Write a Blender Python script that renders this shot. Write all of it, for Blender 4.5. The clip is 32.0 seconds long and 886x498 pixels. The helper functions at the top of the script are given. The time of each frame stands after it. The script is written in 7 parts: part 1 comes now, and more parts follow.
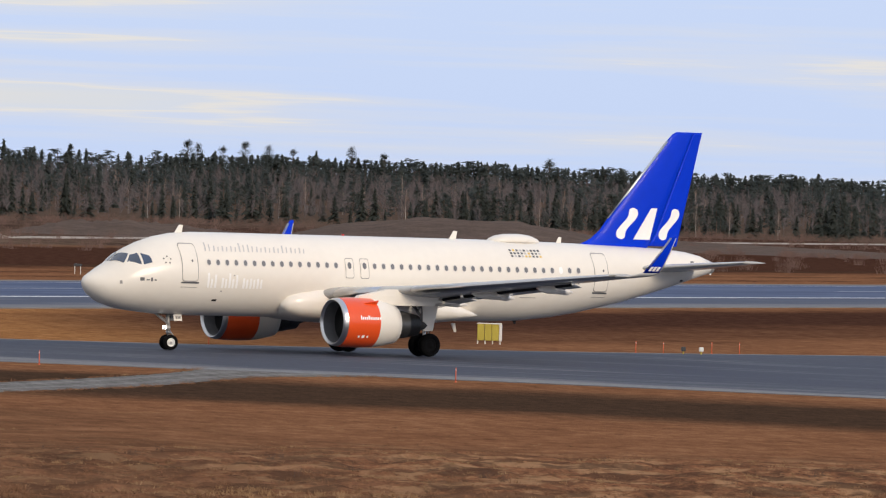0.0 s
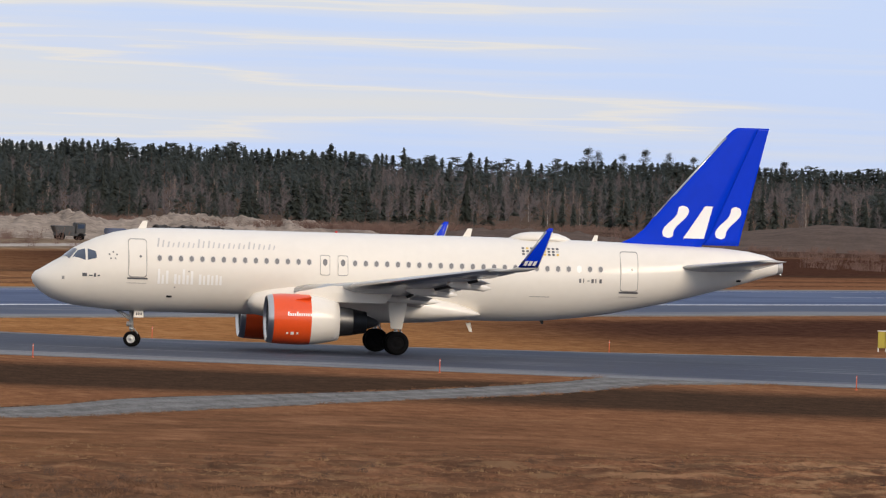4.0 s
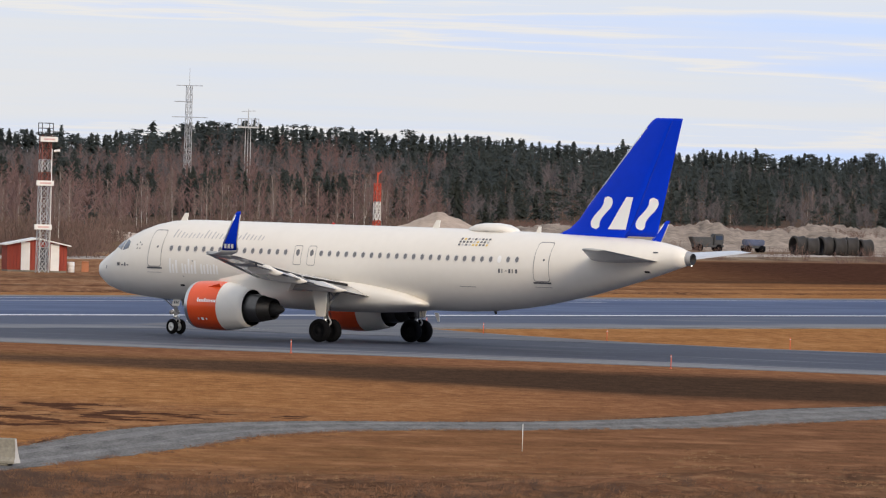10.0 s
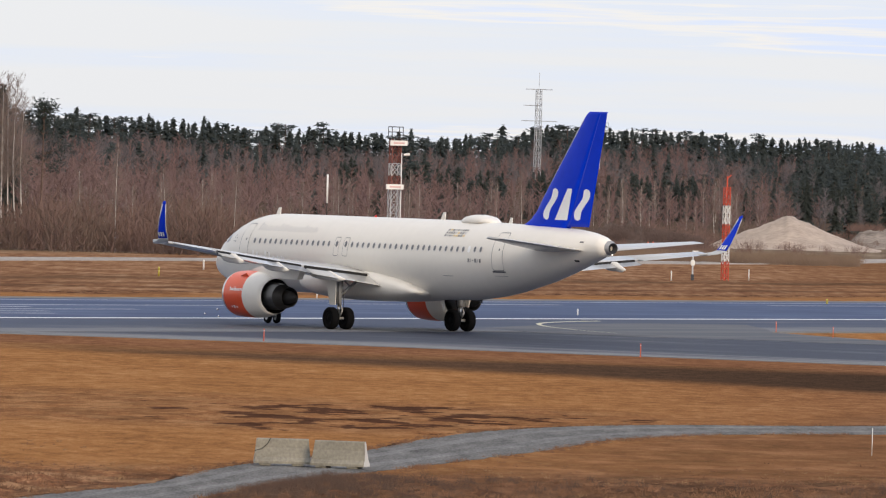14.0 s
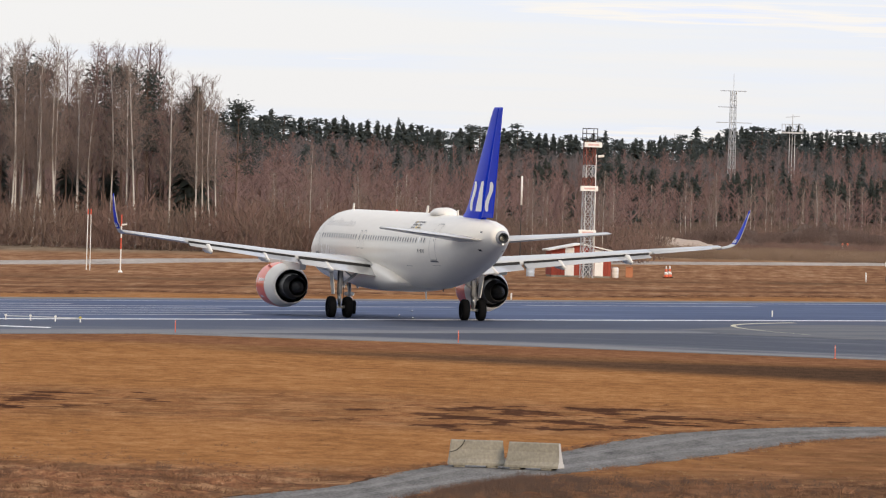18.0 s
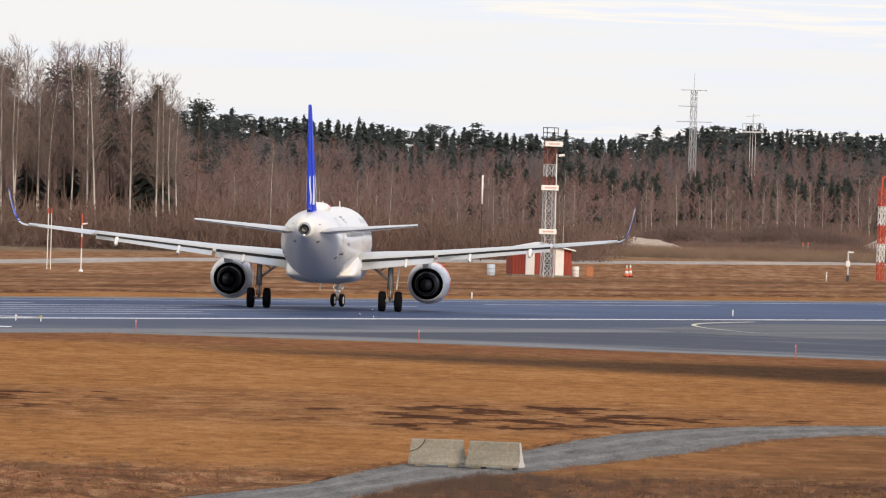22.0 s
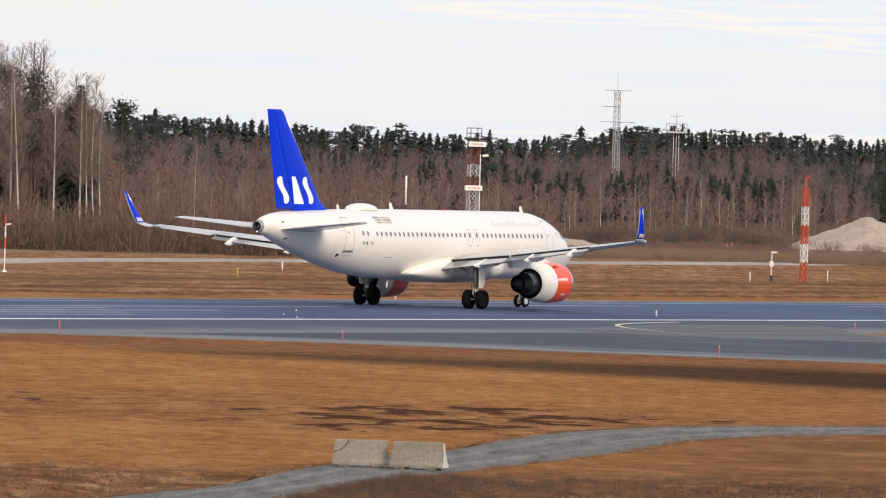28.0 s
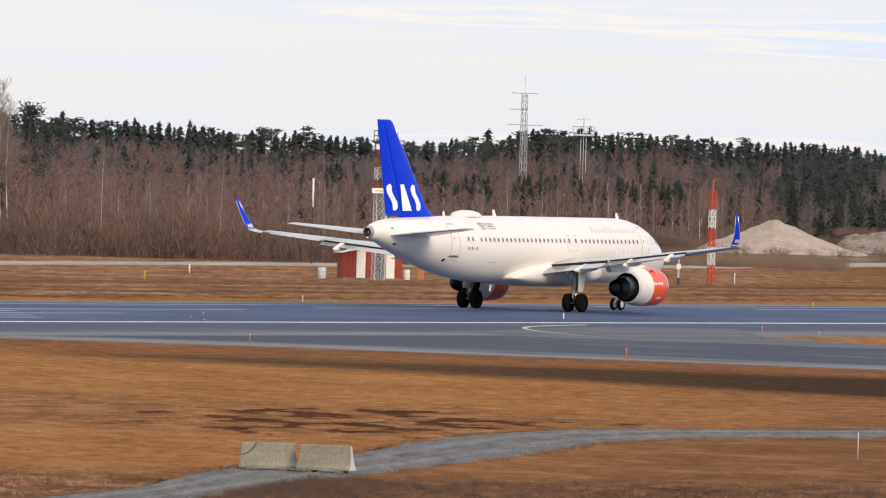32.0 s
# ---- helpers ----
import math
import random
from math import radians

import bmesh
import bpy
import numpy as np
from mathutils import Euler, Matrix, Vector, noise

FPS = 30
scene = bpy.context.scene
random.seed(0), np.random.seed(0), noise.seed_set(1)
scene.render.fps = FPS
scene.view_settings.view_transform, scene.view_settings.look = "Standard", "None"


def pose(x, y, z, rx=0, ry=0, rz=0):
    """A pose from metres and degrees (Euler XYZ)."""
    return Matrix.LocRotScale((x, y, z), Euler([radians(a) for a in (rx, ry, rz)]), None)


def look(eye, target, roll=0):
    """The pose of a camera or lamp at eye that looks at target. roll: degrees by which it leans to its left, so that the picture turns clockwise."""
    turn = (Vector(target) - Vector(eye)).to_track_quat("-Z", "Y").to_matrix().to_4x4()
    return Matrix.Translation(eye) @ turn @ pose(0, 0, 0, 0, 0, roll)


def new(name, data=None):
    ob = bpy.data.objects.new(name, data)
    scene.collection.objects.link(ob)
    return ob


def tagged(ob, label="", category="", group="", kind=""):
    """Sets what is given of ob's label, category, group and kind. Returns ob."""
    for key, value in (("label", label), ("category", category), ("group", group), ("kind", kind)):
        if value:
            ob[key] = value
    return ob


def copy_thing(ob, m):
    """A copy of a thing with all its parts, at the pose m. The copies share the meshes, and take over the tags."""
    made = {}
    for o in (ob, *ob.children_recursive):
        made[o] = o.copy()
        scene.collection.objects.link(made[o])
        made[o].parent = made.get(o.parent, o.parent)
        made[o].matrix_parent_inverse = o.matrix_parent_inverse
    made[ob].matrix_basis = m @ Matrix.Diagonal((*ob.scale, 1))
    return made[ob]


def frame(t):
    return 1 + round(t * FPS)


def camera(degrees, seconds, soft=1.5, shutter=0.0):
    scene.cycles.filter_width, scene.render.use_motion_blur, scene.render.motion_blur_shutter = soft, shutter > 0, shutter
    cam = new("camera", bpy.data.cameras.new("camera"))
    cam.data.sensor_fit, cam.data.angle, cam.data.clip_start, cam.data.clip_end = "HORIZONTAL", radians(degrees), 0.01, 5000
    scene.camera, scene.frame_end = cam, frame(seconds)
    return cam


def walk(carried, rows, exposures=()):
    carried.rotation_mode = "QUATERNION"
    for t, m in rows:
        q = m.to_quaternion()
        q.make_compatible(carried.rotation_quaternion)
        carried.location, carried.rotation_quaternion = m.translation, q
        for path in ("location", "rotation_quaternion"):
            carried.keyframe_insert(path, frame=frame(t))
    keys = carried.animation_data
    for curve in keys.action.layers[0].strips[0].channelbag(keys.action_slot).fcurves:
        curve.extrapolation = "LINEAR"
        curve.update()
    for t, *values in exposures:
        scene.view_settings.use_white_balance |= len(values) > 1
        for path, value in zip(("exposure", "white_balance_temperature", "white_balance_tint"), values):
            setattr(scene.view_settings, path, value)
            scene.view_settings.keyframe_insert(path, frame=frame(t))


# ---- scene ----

# ======== camera: a tripod on a rise, panning after the airliner ========
EYE = Vector((0.0, 0.0, 8.925))
VIEW = [
    (0, 8.155, -0.4231, 1.763), (0.5, 7.864, -0.4297, 1.740), (1, 7.615, -0.4303, 1.724), (1.5, 7.319, -0.4300, 1.716),
    (2, 7.032, -0.4341, 1.709), (2.5, 6.710, -0.4377, 1.696), (3, 6.349, -0.4375, 1.681), (3.5, 6.034, -0.4429, 1.670),
    (5.5, 4.615, -0.4546, 1.635), (6, 4.258, -0.4616, 1.633), (6.5, 3.939, -0.4639, 1.635), (7, 3.634, -0.4678, 1.635),
    (7.5, 3.360, -0.4744, 1.627), (8, 3.064, -0.4770, 1.614), (8.5, 2.746, -0.4848, 1.602), (9, 2.407, -0.4892, 1.601),
    (9.5, 2.090, -0.4890, 1.616), (10, 1.804, -0.4897, 1.632), (10.5, 1.550, -0.4933, 1.639), (11, 1.265, -0.4998, 1.645),
    (11.5, 0.977, -0.5061, 1.658), (12, 0.676, -0.5097, 1.671), (12.5, 0.432, -0.5148, 1.676), (13, 0.132, -0.5176, 1.671),
    (13.5, -0.101, -0.5246, 1.663), (14, -0.334, -0.5272, 1.656), (14.5, -0.595, -0.5333, 1.654), (16.5, -1.234, -0.5462, 1.646),
    (17, -1.389, -0.5511, 1.644), (17.5, -1.509, -0.5506, 1.644), (18, -1.523, -0.5513, 1.649), (18.5, -1.436, -0.5543, 1.653),
    (19, -1.359, -0.5516, 1.651), (19.5, -1.370, -0.5521, 1.647), (20, -1.366, -0.5529, 1.648), (20.5, -1.363, -0.5520, 1.652),
    (21, -1.376, -0.5520, 1.657), (21.5, -1.337, -0.5498, 1.660), (22, -1.282, -0.5496, 1.659), (22.5, -1.272, -0.5491, 1.657),
    (23, -1.260, -0.5492, 1.659), (23.5, -1.193, -0.5470, 1.664), (24, -1.135, -0.5454, 1.669), (24.5, -1.082, -0.5439, 1.670),
    (25, -1.047, -0.5431, 1.664), (25.5, -1.011, -0.5419, 1.657), (27.5, -0.866, -0.5367, 1.640), (28, -0.815, -0.5341, 1.637),
    (28.5, -0.781, -0.5328, 1.640), (29, -0.758, -0.5293, 1.649), (29.5, -0.732, -0.5280, 1.657), (30, -0.654, -0.5202, 1.660),
    (30.5, -0.561, -0.5180, 1.658), (31, -0.480, -0.5129, 1.653), (31.5, -0.370, -0.5057, 1.649), (32, -0.248, -0.5008, 1.645),
]


def aim(az, el, roll):
    """Camera pose from compass angle (clockwise from +Y), tilt and lean, in degrees."""
    a, e = radians(az), radians(el)
    way = Vector((math.sin(a) * math.cos(e), math.cos(a) * math.cos(e), math.sin(e)))
    return look(EYE, EYE + way * 100, roll)


cam = camera(5.4165, 32.0, soft=1.2)
walk(cam, [(t, aim(az, el, roll)) for t, az, el, roll in VIEW], [(0, -0.15, 6480, 12), (6, -0.15, 6400, 12), (9, -0.09, 6350, 12), (13, 0.03, 6400, 12), (17, 0.11, 6580, 12), (21, 0.16, 6700, 12), (32, 0.11, 6680, 12)])

# ======== sky and sun ========
SUN_AZ, SUN_EL = 151.0, 23.0
world = bpy.data.worlds.new("sky")
scene.world = world
world.use_nodes = True
wn, wl = world.node_tree.nodes, world.node_tree.links
wn.clear()
out = wn.new("ShaderNodeOutputWorld")
bg = wn.new("ShaderNodeBackground")
sky = wn.new("ShaderNodeTexSky")
sky.sky_type = "NISHITA"
sky.sun_disc = False
sky.sun_elevation = radians(SUN_EL)
sky.sun_rotation = radians(SUN_AZ)
sky.air_density, sky.dust_density, sky.ozone_density = 1.0, 0.6, 2.0
coord = wn.new("ShaderNodeTexCoord")
stretch = wn.new("ShaderNodeMapping")
stretch.inputs["Scale"].default_value = (9.0, 9.0, 215.0)
cloud = wn.new("ShaderNodeTexNoise")
cloud.inputs["Scale"].default_value = 1.0
cloud.inputs["Detail"].default_value = 7.0
cloud.inputs["Roughness"].default_value = 0.55
side = wn.new("ShaderNodeSeparateXYZ")
wl.new(coord.outputs["Generated"], side.inputs[0])
tilt = wn.new("ShaderNodeMath")
tilt.operation = "MULTIPLY_ADD"
tilt.inputs[1].default_value = -2.9
bias = wn.new("ShaderNodeMath")
bias.operation = "ADD"
bias.inputs[1].default_value = 0.22
wl.new(coord.outputs["Generated"], stretch.inputs["Vector"])
wl.new(stretch.outputs["Vector"], cloud.inputs["Vector"])
reach = wn.new("ShaderNodeClamp")
reach.inputs["Min"].default_value, reach.inputs["Max"].default_value = -0.12, 0.15
wl.new(side.outputs["X"], reach.inputs["Value"])
wl.new(reach.outputs["Result"], tilt.inputs[0])
crisp = wn.new("ShaderNodeMath")
crisp.operation = "MULTIPLY_ADD"
crisp.inputs[1].default_value, crisp.inputs[2].default_value = 1.9, -0.45
wl.new(cloud.outputs["Fac"], crisp.inputs[0])
wl.new(crisp.outputs["Value"], tilt.inputs[2])
edge = wn.new("ShaderNodeValToRGB")
edge.color_ramp.elements[0].position, edge.color_ramp.elements[0].color = 0.28, (0.70, 0.86, 1.19, 1)
edge.color_ramp.elements[1].position, edge.color_ramp.elements[1].color = 0.61, (0.84, 0.905, 1.02, 1)
mid = edge.color_ramp.elements.new(0.47)
mid.color = (0.80, 0.89, 1.08, 1)
haze = edge.color_ramp.elements.new(0.74)
haze.color = (0.875, 0.915, 0.975, 1)
glow = edge.color_ramp.elements.new(0.545)
glow.color = (0.985, 0.965, 0.935, 1)
veil = edge.color_ramp.elements.new(0.85)
veil.color = (0.905, 0.922, 0.945, 1)
wl.new(tilt.outputs["Value"], bias.inputs[0])
wl.new(bias.outputs["Value"], edge.inputs["Fac"])
gain = wn.new("ShaderNodeVectorMath")
gain.operation = "SCALE"
gain.inputs["Scale"].default_value = 9.2
wl.new(edge.outputs["Color"], gain.inputs[0])
mixer = wn.new("ShaderNodeMix")
mixer.data_type = "RGBA"
mixer.inputs[0].default_value = 0.88
wl.new(sky.outputs["Color"], mixer.inputs[6])
wl.new(gain.outputs["Vector"], mixer.inputs[7])
wl.new(mixer.outputs[2], bg.inputs["Color"])
bg.inputs["Strength"].default_value = 0.10
wl.new(bg.outputs["Background"], out.inputs["Surface"])

sun_data = bpy.data.lights.new("sun", "SUN")
sun_data.energy, sun_data.angle, sun_data.color = 2.5, radians(22), (1.0, 0.835, 0.61)
sun = new("sun", sun_data)
sa, se = radians(SUN_AZ), radians(SUN_EL)
sun.matrix_basis = look((0, 0, 0), (-math.sin(sa) * math.cos(se), -math.cos(sa) * math.cos(se), -math.sin(se)))


# ======== materials ========
def surf(name, color, rough=0.6, metal=0.0, vary=0.25, scale=1.0, fine=12.0, bump=0.0, spec=0.5, coat=0.0, island=0.0, stretch_by=None, emit=0.0, leafy=0.0, fluff=0.0, coat_rough=0.08):
    """A painted, earthen or metal surface: two scales of tone, and relief."""
    m = bpy.data.materials.new(name)
    m.use_nodes = True
    n, l = m.node_tree.nodes, m.node_tree.links
    b = n["Principled BSDF"]
    b.inputs["Roughness"].default_value, b.inputs["Metallic"].default_value = rough, metal
    b.inputs["Specular IOR Level"].default_value = spec
    b.inputs["Coat Weight"].default_value = coat
    b.inputs["Coat Roughness"].default_value = coat_rough
    tc = n.new("ShaderNodeTexCoord")
    vec = tc.outputs["Object"]
    if stretch_by:
        mp = n.new("ShaderNodeMapping")
        mp.inputs["Scale"].default_value = stretch_by
        l.new(vec, mp.inputs["Vector"])
        vec = mp.outputs["Vector"]
    big, small = n.new("ShaderNodeTexNoise"), n.new("ShaderNodeTexNoise")
    big.inputs["Scale"].default_value, small.inputs["Scale"].default_value = scale, scale * fine
    big.inputs["Detail"].default_value = small.inputs["Detail"].default_value = 4.0
    l.new(vec, big.inputs["Vector"]), l.new(vec, small.inputs["Vector"])
    add = n.new("ShaderNodeMath")
    add.operation = "ADD"
    l.new(big.outputs["Fac"], add.inputs[0]), l.new(small.outputs["Fac"], add.inputs[1])
    last = add.outputs["Value"]
    if island:
        geo, info = n.new("ShaderNodeNewGeometry"), n.new("ShaderNodeMath")
        info.operation = "MULTIPLY_ADD"
        info.inputs[1].default_value = island
        l.new(geo.outputs["Random Per Island"], info.inputs[0]), l.new(last, info.inputs[2])
        last = info.outputs["Value"]
    span = n.new("ShaderNodeMapRange")
    span.inputs["From Min"].default_value, span.inputs["From Max"].default_value = 0.6, 1.4 + island
    span.inputs["To Min"].default_value, span.inputs["To Max"].default_value = 1 - vary, 1 + vary
    l.new(last, span.inputs["Value"])
    tone = n.new("ShaderNodeVectorMath")
    tone.operation = "SCALE"
    tone.inputs[0].default_value = color[:3]
    l.new(span.outputs["Result"], tone.inputs["Scale"])
    l.new(tone.outputs["Vector"], b.inputs["Base Color"])
    if bump:
        bp = n.new("ShaderNodeBump")
        bp.inputs["Strength"].default_value, bp.inputs["Distance"].default_value = min(1.0, bump * 4), bump
        l.new(small.outputs["Fac"], bp.inputs["Height"]), l.new(bp.outputs["Normal"], b.inputs["Normal"])
    if fluff:
        # many unresolved needles or twigs scatter like a soft mass
        geo, lean, even = n.new("ShaderNodeNewGeometry"), n.new("ShaderNodeVectorMath"), n.new("ShaderNodeVectorMath")
        lean.operation, even.operation = "MULTIPLY_ADD", "NORMALIZE"
        lean.inputs[1].default_value, lean.inputs[2].default_value = (1 - fluff,) * 3, (0.10 * fluff, -0.72 * fluff, 0.68 * fluff)
        l.new(geo.outputs["Normal"], lean.inputs[0]), l.new(lean.outputs["Vector"], even.inputs[0]), l.new(even.outputs["Vector"], b.inputs["Normal"])
    if leafy:
        thin = n.new("ShaderNodeBsdfTranslucent")
        both = n.new("ShaderNodeMixShader")
        both.inputs[0].default_value = leafy
        l.new(tone.outputs["Vector"], thin.inputs["Color"])
        l.new(b.outputs["BSDF"], both.inputs[1]), l.new(thin.outputs["BSDF"], both.inputs[2])
        l.new(both.outputs["Shader"], n["Material Output"].inputs["Surface"])
    if emit:
        b.inputs["Emission Color"].default_value = (*color[:3], 1)
        b.inputs["Emission Strength"].default_value = emit
    return m


PAINT = surf("white_paint", (0.81, 0.765, 0.69), 0.5, vary=0.03, scale=0.35, fine=6, coat=0.5, spec=0.3, coat_rough=0.17)
WINGGREY = surf("grey_wing_paint", (0.46, 0.46, 0.452), 0.35, vary=0.07, scale=0.5, fine=8, coat=0.7)
BLUE = surf("blue_paint", (0.0003, 0.036, 0.61), 0.45, vary=0.06, scale=0.4, fine=6, coat=0.10, spec=0.10)
ORANGE = surf("orange_red_paint", (0.78, 0.085, 0.012), 0.3, vary=0.05, scale=0.8, coat=0.3)
SILVER = surf("bare_metal", (0.62, 0.62, 0.63), 0.28, 1.0, vary=0.08, scale=2)
DARKMETAL = surf("dark_exhaust_metal", (0.042, 0.041, 0.041), 0.45, 0.9, vary=0.25, scale=3)
COREMETAL = surf("grey_core_metal", (0.13, 0.127, 0.125), 0.38, 0.85, vary=0.25, scale=3)
BLACK = surf("black_interior", (0.008, 0.008, 0.009), 0.7, vary=0.2, scale=3)
# Tyre black is deepened for the shade under the aircraft.
RUBBER = surf("tyre_rubber", (0.007, 0.007, 0.0075), 0.9, vary=0.25, scale=5, spec=0.05)
SEAM = surf("grey_seam", (0.30, 0.29, 0.28), 0.6, vary=0.1)
# Blue in the glass colour paints in some reflected sky.
GLASS = surf("sky_tinted_glass", (0.035, 0.055, 0.10), 0.06, vary=0.2, scale=2, spec=0.9, coat=0.6)
CABIN = surf("cabin_pane", (0.155, 0.155, 0.165), 0.25, vary=0.25, scale=1.7, spec=0.6)
FRAMEGREY = surf("window_surround", (0.66, 0.635, 0.60), 0.5, vary=0.06)
PALEMARK = surf("pale_silver_lettering", (0.56, 0.54, 0.53), 0.22, vary=0.05, coat=0.4)
WHITEMARK = surf("white_lettering", (0.93, 0.92, 0.90), 0.35, vary=0.02)
DARKMARK = surf("dark_grey_lettering", (0.10, 0.10, 0.11), 0.5, vary=0.1)
YELLOWMARK = surf("yellow_mark", (0.72, 0.50, 0.12), 0.5, vary=0.1)
REDLAMP = surf("red_beacon_glass", (0.55, 0.03, 0.02), 0.3, vary=0.05)
TAILLAMP = surf("tail_light_glow", (1.0, 0.96, 0.88), 0.3, vary=0.0, emit=1.2)
LAMP = surf("taxi_light_glow", (1.0, 0.96, 0.88), 0.3, vary=0.0, emit=30.0)


# ======== building helpers ========
def mesh(name, verts, faces, material, parent=None, label="", smooth=True, fix=True):
    """One mesh object; faces wound outward when fix is set."""
    me = bpy.data.meshes.new(name)
    me.from_pydata([tuple(v) for v in verts], [], faces)
    if fix:
        bm = bmesh.new()
        bm.from_mesh(me)
        bmesh.ops.recalc_face_normals(bm, faces=bm.faces)
        bm.to_mesh(me)
        bm.free()
    for m in material if isinstance(material, (list, tuple)) else [material]:
        me.materials.append(m)
    if smooth:
        me.shade_smooth()
    ob = new(name, me)
    if parent:
        ob.parent = parent
    if label:
        ob["label"] = label
    return ob


def part(name, bm, material, parent, label="", smooth=False):
    me = bpy.data.meshes.new(name)
    bmesh.ops.recalc_face_normals(bm, faces=bm.faces)
    bm.to_mesh(me)
    bm.free()
    me.materials.append(material)
    if smooth:
        me.shade_smooth()
    ob = new(name, me)
    ob.parent = parent
    if label:
        ob["label"] = label
    return ob


def loft(rings, cap0=True, cap1=True, closed=True):
    """Verts and faces of a skin over rings of equal length."""
    k = len(rings[0])
    verts = [p for r in rings for p in r]
    faces = []
    for i in range(len(rings) - 1):
        for j in range(k if closed else k - 1):
            a, b = i * k + j, i * k + (j + 1) % k
            faces.append((a, b, b + k, a + k))
    if cap0:
        faces.append(tuple(range(k)))
    if cap1:
        faces.append(tuple(range((len(rings) - 1) * k, len(rings) * k)))
    return verts, faces


def block(bm, lo, hi, bevel=0.0, m=None):
    """A box between two corners, its edges rounded."""
    made = bmesh.ops.create_cube(bm, size=1.0)["verts"]
    for v in made:
        v.co = Vector([(lo[i] + hi[i]) / 2 + v.co[i] * (hi[i] - lo[i]) for i in range(3)])
    if bevel:
        edges = list({e for v in made for e in v.link_edges})
        bmesh.ops.bevel(bm, geom=edges, offset=bevel, segments=2, affect="EDGES")
    if m is not None:
        bmesh.ops.transform(bm, matrix=m, verts=made)
    return bm


def rod(bm, a, b, r0, r1=None, n=8):
    """A tapered round bar from a to b."""
    a, b = Vector(a), Vector(b)
    r1 = r0 if r1 is None else r1
    m = Matrix.Translation((a + b) / 2) @ (b - a).to_track_quat("Z", "Y").to_matrix().to_4x4()
    bmesh.ops.create_cone(bm, cap_ends=True, segments=n, radius1=r0, radius2=max(r1, 1e-4), depth=(b - a).length, matrix=m)
    return bm


def empty(name, m=None):
    ob = new(name)
    if m is not None:
        ob.matrix_basis = m
    return ob


# ======== ground ========
def ground_material():
    """Dead winter grass: straw, dark mown strips along the pavement, mud and moss."""
    m = bpy.data.materials.new("winter_grass")
    m.use_nodes = True
    n, l = m.node_tree.nodes, m.node_tree.links
    b = n["Principled BSDF"]
    b.inputs["Roughness"].default_value = 0.95
    b.inputs["Specular IOR Level"].default_value = 0.0
    tc = n.new("ShaderNodeTexCoord")
    sep = n.new("ShaderNodeSeparateXYZ")
    l.new(tc.outputs["Object"], sep.inputs[0])

    def calc(op, a, c, d=None):
        k = n.new("ShaderNodeMath")
        k.operation = op
        for i, v in enumerate((a, c, d)):
            if v is None:
                continue
            if isinstance(v, (int, float)):
                k.inputs[i].default_value = v
            else:
                l.new(v, k.inputs[i])
        return k.outputs["Value"]

    def noisy(scale, detail=4.0, rough=0.55, by=(1, 1, 1)):
        mp = n.new("ShaderNodeMapping")
        mp.inputs["Scale"].default_value = by
        t = n.new("ShaderNodeTexNoise")
        t.inputs["Scale"].default_value, t.inputs["Detail"].default_value, t.inputs["Roughness"].default_value = scale, detail, rough
        l.new(tc.outputs["Object"], mp.inputs["Vector"]), l.new(mp.outputs["Vector"], t.inputs["Vector"])
        return t.outputs["Fac"]

    def ramp(fac, *stops):
        r = n.new("ShaderNodeValToRGB")
        els = r.color_ramp.elements
        while len(els) < len(stops):
            els.new(0.5)
        for e, (p, c) in zip(els, stops):
            e.position, e.color = p, (*c, 1)
        l.new(fac, r.inputs["Fac"])
        return r.outputs["Color"]

    def mix(fac, a, c):
        k = n.new("ShaderNodeMix")
        k.data_type = "RGBA"
        for i, v in ((0, fac), (6, a), (7, c)):
            if isinstance(v, tuple):
                k.inputs[i].default_value = (*v, 1)
            elif isinstance(v, (int, float)):
                k.inputs[i].default_value = v
            else:
                l.new(v, k.inputs[i])
        return k.outputs[2]

    def between(v, lo, hi, soft):
        a = n.new("ShaderNodeMapRange")
        a.interpolation_type = "SMOOTHSTEP"
        c = n.new("ShaderNodeMapRange")
        c.interpolation_type = "SMOOTHSTEP"
        for k, p in ((a, lo), (c, hi)):
            l.new(v, k.inputs["Value"])
            k.inputs["From Min"].default_value, k.inputs["From Max"].default_value = p - soft, p + soft
        return calc("SUBTRACT", a.outputs["Result"], c.outputs["Result"])

    x, y = sep.outputs["X"], sep.outputs["Y"]
    # distance past the taxiway's near edge, and past the runway's near edge
    v = calc("SUBTRACT", y, calc("MULTIPLY_ADD", calc("MULTIPLY", x, x), -0.0045, calc("MULTIPLY_ADD", x, -0.28, 446.0)))
    wob = calc("MULTIPLY_ADD", noisy(0.05), 30.0, -15.0)
    v = calc("ADD", v, calc("MULTIPLY", wob, 0.6))
    s = calc("ADD", calc("MULTIPLY_ADD", x, -0.8508, calc("MULTIPLY", y, 0.5255)), calc("MULTIPLY", wob, 0.7))
    patch, grain, blades = noisy(0.16, 6, 0.55, (1, 0.5, 1)), noisy(1.1, 6, 0.66, (1.0, 0.34, 1)), noisy(6.0, 4, 0.7, (1, 0.25, 1))
    dull = calc("MULTIPLY", between(x, 12, 9999, 14), calc("MAXIMUM", between(v, -900, 20, 15), between(x, 62, 9999, 14)))
    mixed = calc("MULTIPLY_ADD", blades, 0.30, calc("MULTIPLY_ADD", grain, 0.55, calc("MULTIPLY", patch, 0.25)))
    straw = ramp(mixed, (0.40, (0.180, 0.085, 0.036)), (0.55, (0.328, 0.150, 0.057)), (0.70, (0.46, 0.240, 0.104)))
    russet = ramp(mixed, (0.40, (0.130, 0.060, 0.032)), (0.55, (0.225, 0.104, 0.053)), (0.70, (0.33, 0.168, 0.086)))
    straw = mix(dull, straw, russet)
